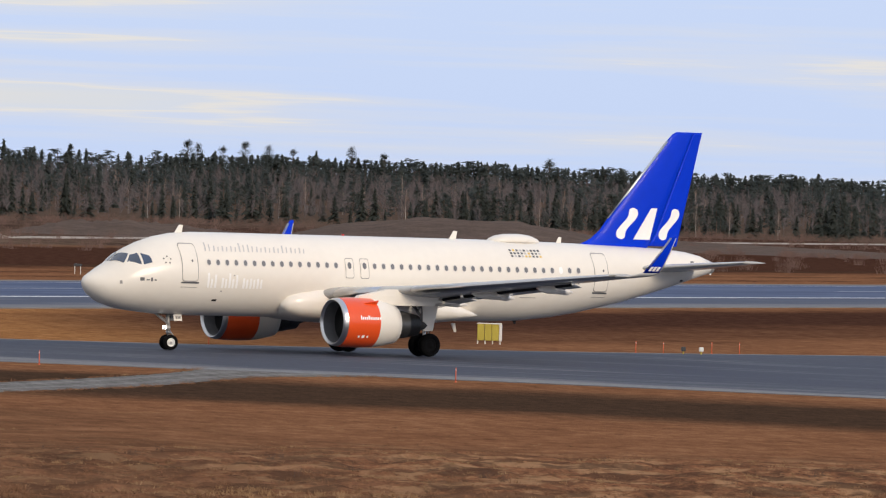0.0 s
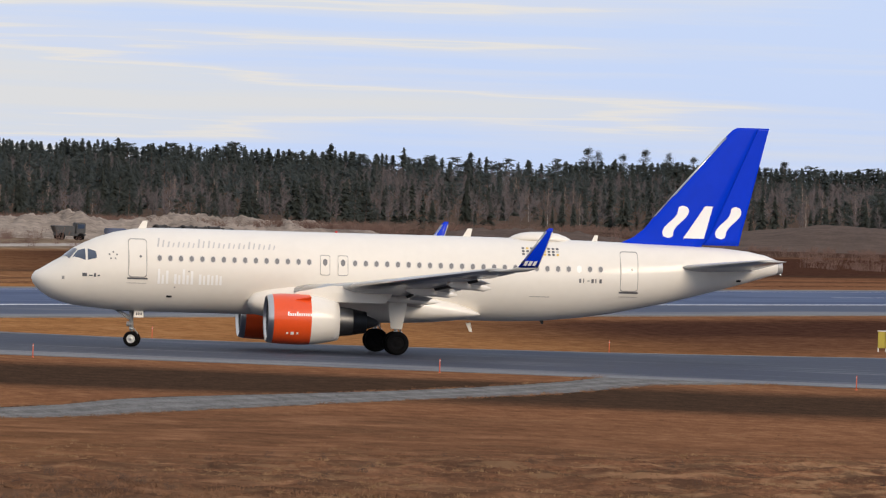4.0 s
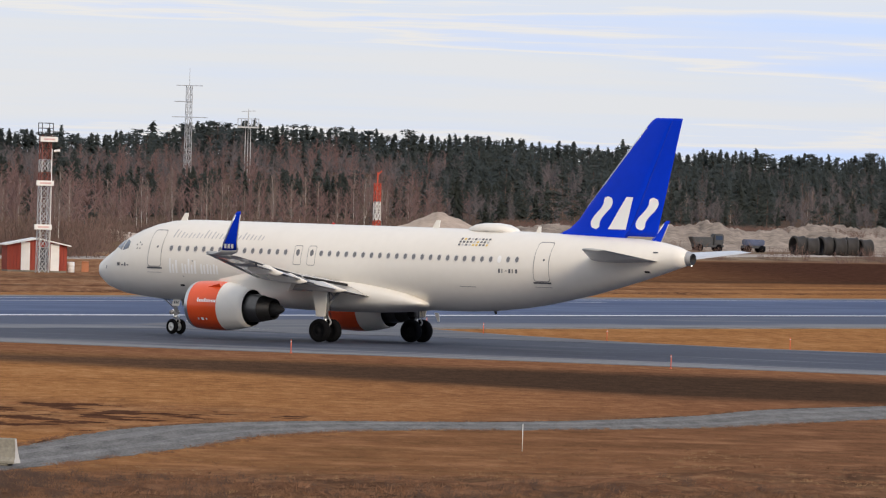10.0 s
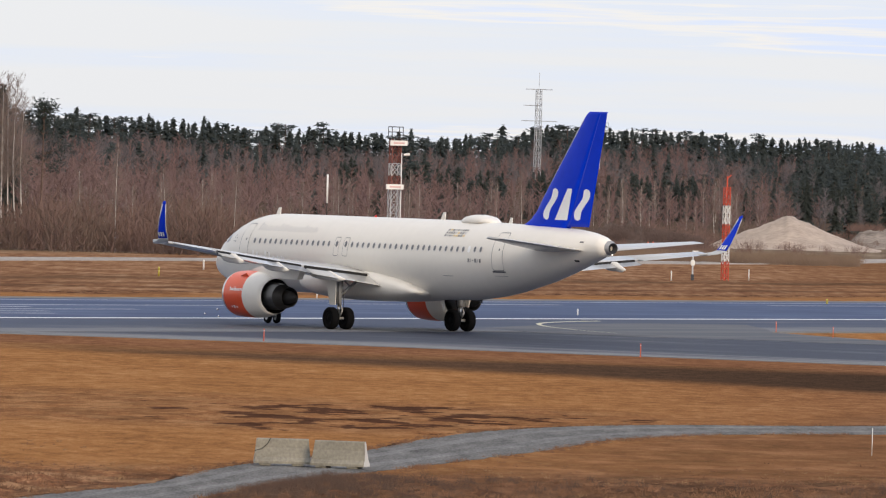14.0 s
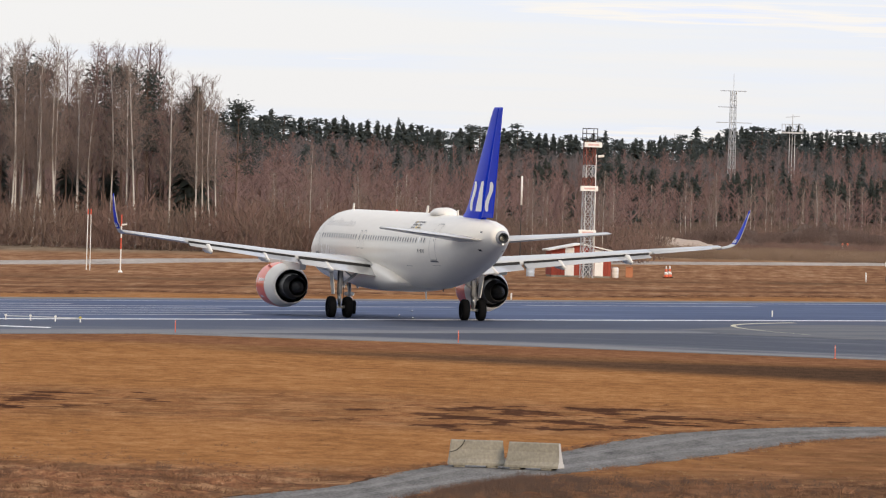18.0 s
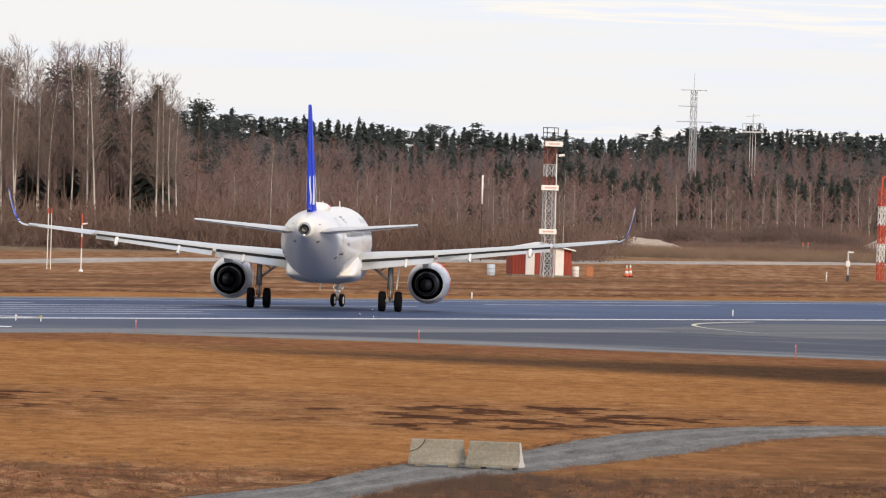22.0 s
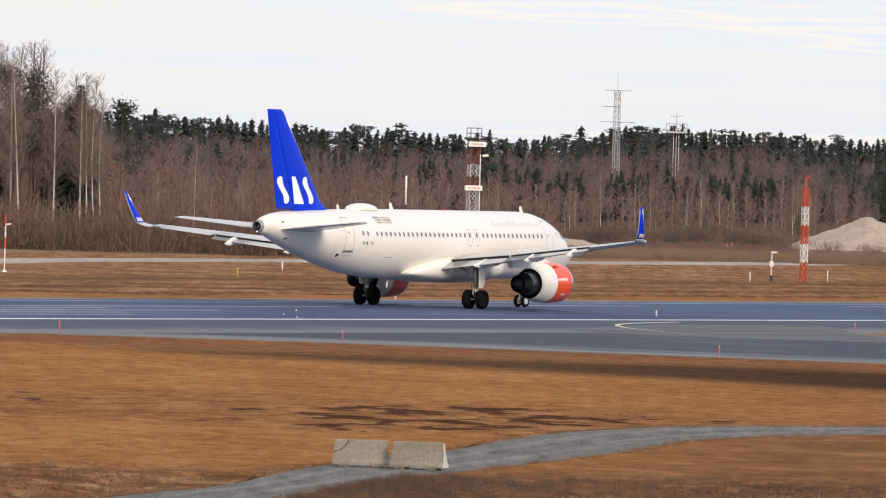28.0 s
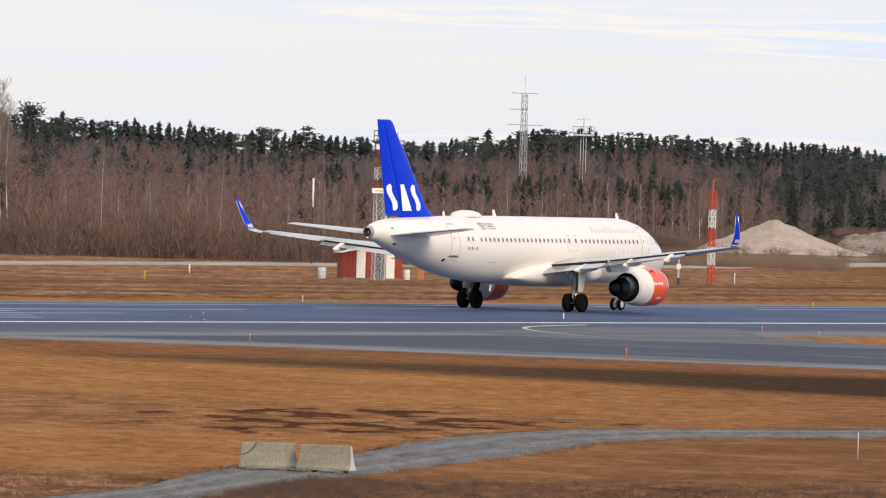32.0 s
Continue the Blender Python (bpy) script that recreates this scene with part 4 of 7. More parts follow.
    mesh("winglet_edge", *loft([[(side * (y + w), MAIN - (x + dx), z) for w, dx in ((-0.034, 0.10), (0, -0.02), (0.034, 0.10))] for y, z, x in ((17.48, 4.80, 21.79), (17.58, 5.0, 21.93), (17.76, 5.6, 22.34), (17.92, 6.36, 22.85))]), SILVER, wl_ob)
    # Grey strip added for the pale reflection along the blue rear edge.
    mesh("trailing_edge_glint", *loft([[(side * (y + w), MAIN - (x + dx), z) for w, dx in ((-0.016, -0.03), (-0.016, 0.012), (0.016, 0.012), (0.016, -0.03))] for y, z, x in ((17.38, 4.62, 22.635), (17.58, 5.0, 22.76), (17.76, 5.6, 22.97), (17.92, 6.36, 23.21))]), WINGGREY, wl_ob)

    # engine
    ex, ez = side * 5.75, 1.66

    def turn(profile, n=44, dz=0.0):
        return loft([[(ex + r * math.cos(a), MAIN - x, ez + zz + r * math.sin(a)) for a in (2 * math.pi * k / n for k in range(n))] for x, r, zz in profile], False, False)

    engine = new("engine")
    engine.parent = airliner
    mesh("intake_lip", *turn([(11.14, 1.01, 0.01), (11.06, 1.05, 0.01), (11.0, 1.10, 0.01), (11.04, 1.145, 0.01), (11.14, 1.18, 0.01), (11.28, 1.205, 0.01)]), SILVER, engine, "polished metal intake lip")
    mesh("fan_cowl", *turn([(11.28, 1.205, 0.01), (11.8, 1.235, 0.01), (12.5, 1.245, 0), (13.13, 1.225, 0)]), ORANGE, engine, "orange-red fan cowl")
    mesh("reverser_cowl", *turn([(13.13, 1.225, 0), (13.7, 1.15, -0.01), (14.2, 1.03, -0.03), (14.56, 0.93, -0.05), (14.56, 0.915, -0.05)]), PAINT, engine, "white rear engine cowl")
    mesh("bypass_duct", *turn([(14.55, 0.912, -0.05), (13.8, 0.98, -0.03), (13.0, 1.0, 0), (13.0, 0.4, 0)]), BLACK, engine)
    mesh("intake_liner", *turn([(11.14, 1.01, 0.01), (11.45, 0.95, 0), (11.75, 0.93, 0)]), SEAMDARK, engine, "dark grey intake liner")
    mesh("fan_duct", *turn([(11.75, 0.93, 0), (12.2, 0.93, 0), (12.2, 0.05, 0)]), BLACK, engine, "dark fan disc and duct")
    mesh("spinner", *turn([(12.2, 0.33, 0), (11.95, 0.22, 0), (11.78, 0.08, 0), (11.74, 0.0, 0)], 20), DARKMETAL, engine, "grey fan spinner")
    mesh("core_cowl", *turn([(13.0, 0.74, 0), (13.9, 0.74, -0.03), (14.6, 0.73, -0.05), (15.25, 0.66, -0.06)]), COREMETAL, engine, "grey metal core cowl")
    mesh("core_nozzle", *turn([(15.25, 0.66, -0.06), (15.25, 0.645, -0.06), (15.95, 0.52, -0.07), (15.95, 0.49, -0.07), (15.4, 0.48, -0.07)]), DARKMETAL, engine, "dark heat-stained core nozzle")
    mesh("exhaust_plug", *turn([(15.4, 0.38, -0.07), (16.0, 0.33, -0.07), (16.4, 0.19, -0.08), (16.62, 0.02, -0.08)], 24), BLACK, engine, "dark exhaust cone")
    verts, faces = loft([[(ex + s * w, MAIN - x, z) for s in (-1, 1) for x, z in ((xa, zb), (xb, zb))][:2] + [(ex + w, MAIN - xb, zb), (ex + w, MAIN - xa, zb)] for xa, xb, zb, w in
                         ((11.9, 16.9, 2.55, 0.16), (12.5, 17.2, 3.0, 0.18), (14.2, 17.4, 3.35, 0.16))])
    mesh("pylon", verts, faces, PAINT, engine, "white engine pylon", smooth=False)
    # white bars on the cowl, and a strake
    verts, faces = [], []
    for x0, x1, za, zb in [(11.95 + 0.11 * k, 11.95 + 0.11 * k + 0.075, 0.18, 0.18 + (0.2 if k in (0, 4) else 0.13)) for k in range(11)] + [(11.9, 12.0, -0.72, -0.62), (12.12, 12.28, -0.74, -0.6), (12.4, 12.5, -0.72, -0.62)]:
        o = len(verts)
        for x, z in ((x0, za), (x1, za), (x1, zb), (x0, zb)):
            verts.append((ex + side * (math.sqrt(1.247 ** 2 - z * z) + 0.006), MAIN - x, ez + z))
        faces.append((o, o + 1, o + 2, o + 3))
    tagged(mesh("cowl_bars", verts, faces, WHITEMARK, engine, "row of white bars", smooth=False, fix=False), kind="stuff")
    for way in (-1, 1):
        bm = bmesh.new()
        block(bm, (-0.015, -0.42, 0), (0.015, 0.42, 0.25))
        for v in bm.verts:
            if v.co.z > 0.1 and v.co.y > 0:
                v.co.z = 0.02
        bmesh.ops.transform(bm, matrix=Matrix.Translation((ex + way * 0.78, MAIN - 12.7, ez + 0.94)) @ Matrix.Rotation(radians(40) * way, 4, "Y"), verts=bm.verts)
        part("strake", bm, ORANGE, engine)

# fin and rudder
FIN = [(5.55, 29.0, 35.27), (5.80, 29.35, 35.33), (6.1, 30.0, 35.40), (6.55, 30.55, 35.50), (7.13, 31.0, 35.64), (9.0, 32.62, 36.08), (11.30, 34.60, 36.62), (11.58, 34.88, 36.69), (11.70, 35.12, 36.72)]
FN = np.array(FIN)


def fin_skin(x, z, side, lift=0.01):
    le, te = float(np.interp(z, FN[:, 0], FN[:, 1])), float(np.interp(z, FN[:, 0], FN[:, 2]))
    c = min(1.0, max(0.0, (x - le) / (te - le)))
    th = 0.10
    t = 5 * th * (0.2969 * math.sqrt(c) - 0.126 * c - 0.3516 * c * c + 0.2843 * c ** 3 - 0.1015 * c ** 4) * min(te - le, 4.6)
    return (side * (t + lift), MAIN - x, z)


def fin_ring(z, le, te, start, end):
    k = min(te - le, 4.6) / (te - le)
    return [(t / 1.1 * (te - le) * k if t > 0 else t / 0.9 * (te - le) * k, MAIN - (le + c * (te - le)), z) for c, t in foil(0.10, 10, end, start)]


fin = mesh("fin", *loft([fin_ring(z, a, b, 0.0, 0.69) for z, a, b in FIN]), BLUE, airliner, "tall blue swept fin")
mesh("rudder", *loft([fin_ring(z, a, b, 0.694, 1.0) for z, a, b in FIN[1:]]), BLUE, airliner, "blue rudder")
mesh("fin_edge", *loft([[(w, MAIN - (x + dx), z) for w, dx in ((-0.075, 0.10), (-0.04, 0.02), (0, -0.02), (0.04, 0.02), (0.075, 0.10))] for z, x in ((7.16, 31.02), (9.0, 32.60), (11.2, 34.50))]), SILVER, fin, "bare metal leading edge")
for side in (-1, 1):
    # three slanting white shapes: lobed bar, wedge, lobed bar
    for x0, lobed in ((31.22, True), (32.52, False), (33.90, True)):
        rows = []
        for j in range(25):
            v = j / 24
            if lobed:
                cen = x0 + 0.52 + 0.70 * v - 0.17 * math.sin(2 * math.pi * v)
                wid = 0.48 * (1 - abs(2 * v - 1) ** 8) ** 0.5 + 0.08
            else:
                cen, wid = x0 + 0.50 + 0.74 * v, 1.06 - 0.66 * v
            rows.append((cen - wid / 2, cen + wid / 2, 6.12 + 1.62 * v))
        verts = [fin_skin(p + (q - p) * i / 6, z, side, 0.014) for p, q, z in rows for i in range(7)]
        faces = [(j * 7 + i, j * 7 + i + 1, (j + 1) * 7 + i + 1, (j + 1) * 7 + i) for j in range(24) for i in range(6)]
        mesh("fin_emblem", verts, faces, WHITEMARK, fin, "slanting white shape", fix=False)
    # tailplane
    def tail_ring(y):
        u = (y - 0.6) / 5.62
        le, te, z = 31.75 + 3.55 * u, 35.95 + 0.75 * u, 4.58 + 0.55 * u
        return [(side * y, MAIN - (le + c * (te - le)), z + t * (te - le)) for c, t in foil(0.10, 8)]
    mesh("tailplane", *loft([tail_ring(y) for y in (0.55, 2.5, 4.5, 5.9, 6.1, 6.22)]), WINGGREY, airliner, "grey swept tailplane")

# landing gear
STRUTGREY = surf("gear_grey", (0.33, 0.325, 0.32), 0.45, 0.2, vary=0.2, scale=4)
# Main rim colour is near black for the shade under the wings.
BLACKRIM = surf("shade_darkened_rim", (0.010, 0.010, 0.011), 0.85, 0.0, spec=0.05, vary=0.3, scale=6)
HUB = surf("wheel_hub", (0.62, 0.62, 0.60), 0.4, 0.3, vary=0.15, scale=6)


def wheel(parent, place, r, w, rim):
    """A keyed empty that carries tyre and hub, turning about the axle."""
    hub_ob = new("wheel")
    hub_ob.parent = parent
    hub_ob.location = place
    prof = [(-0.36, 0.55), (-0.48, 0.62), (-0.5, 0.80), (-0.44, 0.93), (-0.25, 0.99), (0, 1.0), (0.25, 0.99), (0.44, 0.93), (0.5, 0.80), (0.48, 0.62), (0.36, 0.55)]
    mesh("tyre", *loft([[(u * w, v * r * math.cos(a), v * r * math.sin(a)) for a in (2 * math.pi * k / 28 for k in range(28))] for u, v in prof], False, False), RUBBER, hub_ob, "black rubber tyre")
    prof = [(-0.40, 0.02), (-0.40, 0.20), (-0.30, 0.24), (-0.28, 0.46), (-0.38, 0.56), (0.38, 0.56), (0.28, 0.46), (0.30, 0.24), (0.40, 0.20), (0.40, 0.02)]
    mesh("rim", *loft([[(u * w, v * r * math.cos(a), v * r * math.sin(a)) for a in (2 * math.pi * k / 20 for k in range(20))] for u, v in prof]), rim, hub_ob, "pale metal rim" if rim is HUB else "dark metal rim")
    return hub_ob


rolling = []
for side in (-1, 1):
    bm = bmesh.new()
    rod(bm, (side * 3.80, 0, 0.58), (side * 3.80, 0.02, 1.35), 0.085, n=14)
    rod(bm, (side * 3.80, 0.02, 1.3), (side * 3.78, 0.05, 3.0), 0.15, n=14)
    rod(bm, (side * 3.30, 0, 0.58), (side * 4.30, 0, 0.58), 0.07, n=12)
    part("main_strut", bm, STRUTGREY, airliner, "grey main landing gear strut", True)
    bm = bmesh.new()
    rod(bm, (side * 3.80, 0.0, 0.80), (side * 3.80, 0.02, 1.34), 0.092, n=14)
    part("shock_piston", bm, SILVER, airliner, "bright sliding piston", True)
    bm = bmesh.new()
    for dx, dy in ((0.12, -0.10), (-0.11, -0.12)):
        rod(bm, (side * 3.80 + dx, dy, 0.72), (side * 3.80 + dx * 1.5, dy - 0.10, 1.25), 0.016, n=6)
        rod(bm, (side * 3.80 + dx * 1.5, dy - 0.10, 1.25), (side * 3.79 + dx, dy * 0.8, 2.6), 0.016, n=6)
    tagged(part("brake_hose", bm, BLACK, airliner, "black brake hoses", True), kind="stuff")
    bm = bmesh.new()
    rod(bm, (side * 3.76, 0, 1.75), (side * 2.45, 0.05, 2.75), 0.075, n=10)
    rod(bm, (side * 3.10, 0.02, 2.24), (side * 3.72, 0.02, 2.72), 0.04, n=8)
    part("side_brace", bm, STRUTGREY, airliner, smooth=True)
    bm = bmesh.new()
    rod(bm, (side * 3.80, -0.12, 1.35), (side * 3.80, -0.36, 1.0), 0.04, n=8)
    rod(bm, (side * 3.80, -0.36, 1.0), (side * 3.80, -0.10, 0.66), 0.04, n=8)
    part("torque_link", bm, STRUTGREY, airliner, smooth=True)
    bm = bmesh.new()
    block(bm, (-0.02, -0.55, 0), (0.02, 0.48, 1.55), 0.01)
    for v in bm.verts:
        if v.co.z < 0.5:
            v.co.y *= 0.55
    bmesh.ops.transform(bm, matrix=Matrix.Translation((side * 4.16, 0.05, 1.28)) @ Matrix.Rotation(radians(6) * side, 4, "Y"), verts=bm.verts)
    part("gear_door", bm, PAINT, airliner, "white main gear leg door")
    for o in (-0.465, 0.465):
        rolling.append((wheel(airliner, (side * 3.80 + o, 0, 0.585), 0.585, 0.42, BLACKRIM), 0.585, (side * 3.80 + o, 0.0, 0.585)))
# nose gear turns about its strut
nose_gear = new("nose_gear")
nose_gear.parent = airliner
nose_gear.location = (0, MAIN - 5.07, 0)
bm = bmesh.new()
rod(bm, (0, 0, 0.38), (0, 0.03, 0.95), 0.055, n=12)
rod(bm, (0, 0.03, 0.9), (0, 0.08, 1.85), 0.10, n=12)
rod(bm, (-0.36, 0, 0.38), (0.36, 0, 0.38), 0.05, n=10)
rod(bm, (0, -0.08, 0.9), (0, -0.28, 0.66), 0.035, n=8)
rod(bm, (0, -0.28, 0.66), (0, -0.05, 0.42), 0.035, n=8)
rod(bm, (-0.22, 0.04, 1.12), (0.22, 0.04, 1.12), 0.05, n=8)
part("nose_strut", bm, STRUTGREY, nose_gear, "grey nose landing gear strut", True)
bm = bmesh.new()
rod(bm, (0, 0.03, 0.80), (0, 0.04, 0.98), 0.115, 0.115, 14)
rod(bm, (-0.17, 0.0, 0.88), (0.17, 0.0, 0.88), 0.06, n=10)
part("steering_collar", bm, SILVER, nose_gear, "bright metal steering collar", True)
bm = bmesh.new()
rod(bm, (0.0, MAIN - 5.0, 1.30), (0.0, MAIN - 4.15, 1.86), 0.045, n=8)
rod(bm, (0.10, MAIN - 5.02, 1.45), (0.10, MAIN - 4.3, 1.84), 0.03, n=8)
part("drag_strut", bm, STRUTGREY, airliner, smooth=True)
# Black sheet on the belly skin stands in for the bay's shade.
verts = [(u * 0.30, MAIN - x, fus(x)[0] - fus(x)[1] * math.sqrt(1 - (u * 0.30 / fus(x)[2]) ** 2) - 0.012) for x in (4.2, 4.6, 5.0, 5.4, 5.7) for u in (-1, 0, 1)]
mesh("nose_bay_shade", verts, [(3 * i + j, 3 * i + j + 1, 3 * i + j + 4, 3 * i + j + 3) for i in range(4) for j in range(2)], BLACK, airliner, "black sheet for the shade of the nose gear bay")
for s in (-1, 1):
    lamp_can = bmesh.new()
    bmesh.ops.create_cone(lamp_can, cap_ends=False, segments=16, radius1=0.115, radius2=0.115, depth=0.16, matrix=Matrix.Translation((s * 0.18, 0.16, 1.12)) @ Matrix.Rotation(radians(-90), 4, "X"))
    bmesh.ops.create_circle(lamp_can, cap_ends=True, segments=16, radius=0.11, matrix=Matrix.Translation((s * 0.18, 0.09, 1.12)) @ Matrix.Rotation(radians(-90), 4, "X"))
    can = part("light_housing", lamp_can, STRUTGREY, nose_gear)
    bm = bmesh.new()
    bmesh.ops.create_circle(bm, cap_ends=True, segments=16, radius=0.098, matrix=Matrix.Translation((s * 0.18, 0.15, 1.12)) @ Matrix.Rotation(radians(-90), 4, "X"))
    part("taxi_light", bm, LAMP, nose_gear, "glowing white taxi light")
for o in (-0.26, 0.26):
    rolling.append((wheel(nose_gear, (o, 0, 0.385), 0.385, 0.23, HUB), 0.385, (o, 0.0, 0.385)))
for side in (-1, 1):
    bm = bmesh.new()
    block(bm, (-0.012, -0.12, 0.04), (0.012, 0.36, 0.38), 0.008)
    bmesh.ops.transform(bm, matrix=Matrix.Translation((side * 0.42, MAIN - 5.45, 1.42)) @ Matrix.Rotation(radians(-12) * side, 4, "Y"), verts=bm.verts)
    flap_door = part("nose_gear_door", bm, PAINT, airliner, "small white nose gear door")
    bm = bmesh.new()
    for k in range(3):
        block(bm, (-0.016, -0.04 + 0.11 * k, 0.15), (0.016, 0.03 + 0.11 * k, 0.28))
    bmesh.ops.transform(bm, matrix=Matrix.Translation((side * 0.42, MAIN - 5.45, 1.42)) @ Matrix.Rotation(radians(-12) * side, 4, "Y"), verts=bm.verts)
    tagged(part("door_bars", bm, DARKMARK, flap_door, "three dark bars"), kind="stuff")


# ======== woods ========
BARK = surf("grey_brown_bark", (0.150, 0.104, 0.086), 0.9, vary=0.35, scale=2.0, spec=0.15)
BIRCH = surf("white_birch_bark", (0.46, 0.425, 0.39), 0.85, vary=0.5, scale=1.2, fine=5, spec=0.15, stretch_by=(1, 1, 2.5))
TWIG = surf("bare_twigs", (0.224, 0.148, 0.140), 0.9, vary=0.34, scale=0.03, fine=8, spec=0.0, island=0.35, leafy=0.25, fluff=0.75)
PALETWIG = surf("pale_bare_twigs", (0.245, 0.188, 0.166), 0.9, vary=0.3, scale=0.05, fine=8, spec=0.0, island=0.35, leafy=0.25, fluff=0.75)
BRUSH = surf("russet_brushwood", (0.190, 0.123, 0.102), 0.9, vary=0.28, scale=0.12, fine=8, spec=0.0, island=0.12, leafy=0.25, fluff=0.75)
# Grey of the farther bare trees, with a bluish haze put into the colour.
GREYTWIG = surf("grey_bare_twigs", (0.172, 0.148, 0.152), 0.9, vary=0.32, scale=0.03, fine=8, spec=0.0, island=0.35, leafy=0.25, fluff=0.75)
GREYBARK = surf("pale_grey_bark", (0.120, 0.106, 0.102), 0.9, vary=0.4, scale=2.0, spec=0.15)
# Needle colours are lifted, the far ones also bluer, in place of haze.
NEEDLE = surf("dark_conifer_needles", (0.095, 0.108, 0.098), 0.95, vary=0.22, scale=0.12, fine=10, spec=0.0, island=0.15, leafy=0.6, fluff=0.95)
HAZENEEDLE = surf("hazed_conifer_needles", (0.108, 0.126, 0.122), 0.95, vary=0.22, scale=0.05, fine=10, spec=0.0, island=0.1, leafy=0.6, fluff=0.95)
REED = surf("tan_dry_reeds", (0.205, 0.143, 0.104), 0.9, vary=0.3, scale=0.05, fine=8, spec=0.0, island=0.3, fluff=0.7)
DEADWOOD = surf("mauve_brown_deadwood", (0.118, 0.084, 0.074), 0.9, vary=0.4, scale=0.3, fine=6, spec=0.0, island=0.4, fluff=0.6)
OLIVETWIG = surf("olive_brown_twigs", (0.168, 0.119, 0.096), 0.9, vary=0.28, scale=0.12, fine=8, spec=0.0, island=0.12, leafy=0.25, fluff=0.75)
TUFT = surf("dry_heath_tufts", (0.185, 0.100, 0.060), 0.95, vary=0.5, scale=0.2, fine=8, spec=0.0, island=0.5, fluff=0.6)
STRAWTUFT = surf("straw_tufts", (0.26, 0.158, 0.088), 0.95, vary=0.4, scale=0.2, fine=8, spec=0.0, island=0.5, fluff=0.6)


class Soup:
    """Triangles gathered by material slot."""

    def __init__(self):
        self.v, self.f, self.m, self.n = [], [], [], 0

    def tri(self, a, b, c, mat):
        self.v += [a, b, c]
        self.f.append((self.n, self.n + 1, self.n + 2))
        self.m.append(mat)
        self.n += 3

    def spike(self, a, b, r0, mat, sides=3, r1=0.0):
        a, b = np.array(a, float), np.array(b, float)
        d = b - a
        d = d / (np.linalg.norm(d) + 1e-9)
        u = np.cross(d, (0.3, 0.9, 0.2))
        u = u / (np.linalg.norm(u) + 1e-9)
        w = np.cross(d, u)
        ring = [u * math.cos(q) + w * math.sin(q) for q in (2 * math.pi * k / sides for k in range(sides))]
        for k in range(sides):
            p, q = ring[k], ring[(k + 1) % sides]
            if r1:
                self.tri(a + p * r0, a + q * r0, b + q * r1, mat)
                self.tri(a + p * r0, b + q * r1, b + p * r1, mat)
            else:
                self.tri(a + p * r0, a + q * r0, b, mat)

    def blade(self, a, b, wide, mat, rng):
        a, b = np.array(a, float), np.array(b, float)
        s = rng.normal(size=3)
        s = s / np.linalg.norm(s) * wide
        self.tri(a - s, a + s, b, mat)

    def arrays(self):
        return np.array(self.v, np.float32), np.array(self.f, np.int32), np.array(self.m, np.int32)


def spruce(rng, levels=26, around=12):
    s = Soup()
    s.spike((0, 0, 0), (0, 0, 1.0), 0.012, 0, 5)
    fat = rng.uniform(0.17, 0.24)
    lumpy = rng.uniform(0.72, 1.2, levels)
    for i in range(levels):
        z = 0.05 + 0.93 * i / (levels - 1)
        r = (fat * (1 - z) ** 0.62 + 0.012) * lumpy[i]
        for k in range(around):
            if rng.random() < 0.1:
                continue
            q, rr, zz = rng.uniform(0, 6.283), r * rng.uniform(0.55, 1.25), z + rng.uniform(-0.03, 0.03)
            c, t = np.array((math.cos(q), math.sin(q), 0)), np.array((-math.sin(q), math.cos(q), 0))
            tip = c * rr + np.array((0, 0, zz - rr * rng.uniform(0.1, 0.5)))
            wide = 0.010 + rr * rng.uniform(0.13, 0.24)
            mid = c * rr * 0.4 + np.array((0, 0, zz))
            s.tri(mid - t * wide, mid + t * wide, tip, 1)
            if k % 2:
                s.tri(mid - t * wide, mid + t * wide, np.array((0, 0, min(0.995, zz + 0.055))), 1)
    return s.arrays()


def pine(rng, low=0.26, bits=15, size=0.021):
    s = Soup()
    lean = rng.uniform(-0.03, 0.03, 2)
    s.spike((0, 0, 0), (lean[0], lean[1], 0.97), 0.010, 0, 5, 0.003)
    for i in range(rng.integers(30, 38)):
        z = low + (0.97 - low) * rng.random() ** 0.85
        u = (z - low) / (0.99 - low)
        out = 0.20 * (1 - u) ** 0.62 * min(1.0, 0.35 + 2.5 * u) * rng.uniform(0.35, 1.15)
        q = rng.uniform(0, 6.283)
        c = np.array((lean[0] * z + out * math.cos(q), lean[1] * z + out * math.sin(q), z))
        s.spike((lean[0] * z, lean[1] * z, z - 0.05), c, 0.003, 0, 3)
        for k in range(bits):
            d = rng.normal(size=3) * (0.030, 0.030, 0.020)
            e, g = rng.normal(size=3) * (size, size, size * 0.65), rng.normal(size=3) * (size, size, size * 0.65)
            s.tri(c + d, c + d + e, c + d + g, 1)
    return s.arrays()


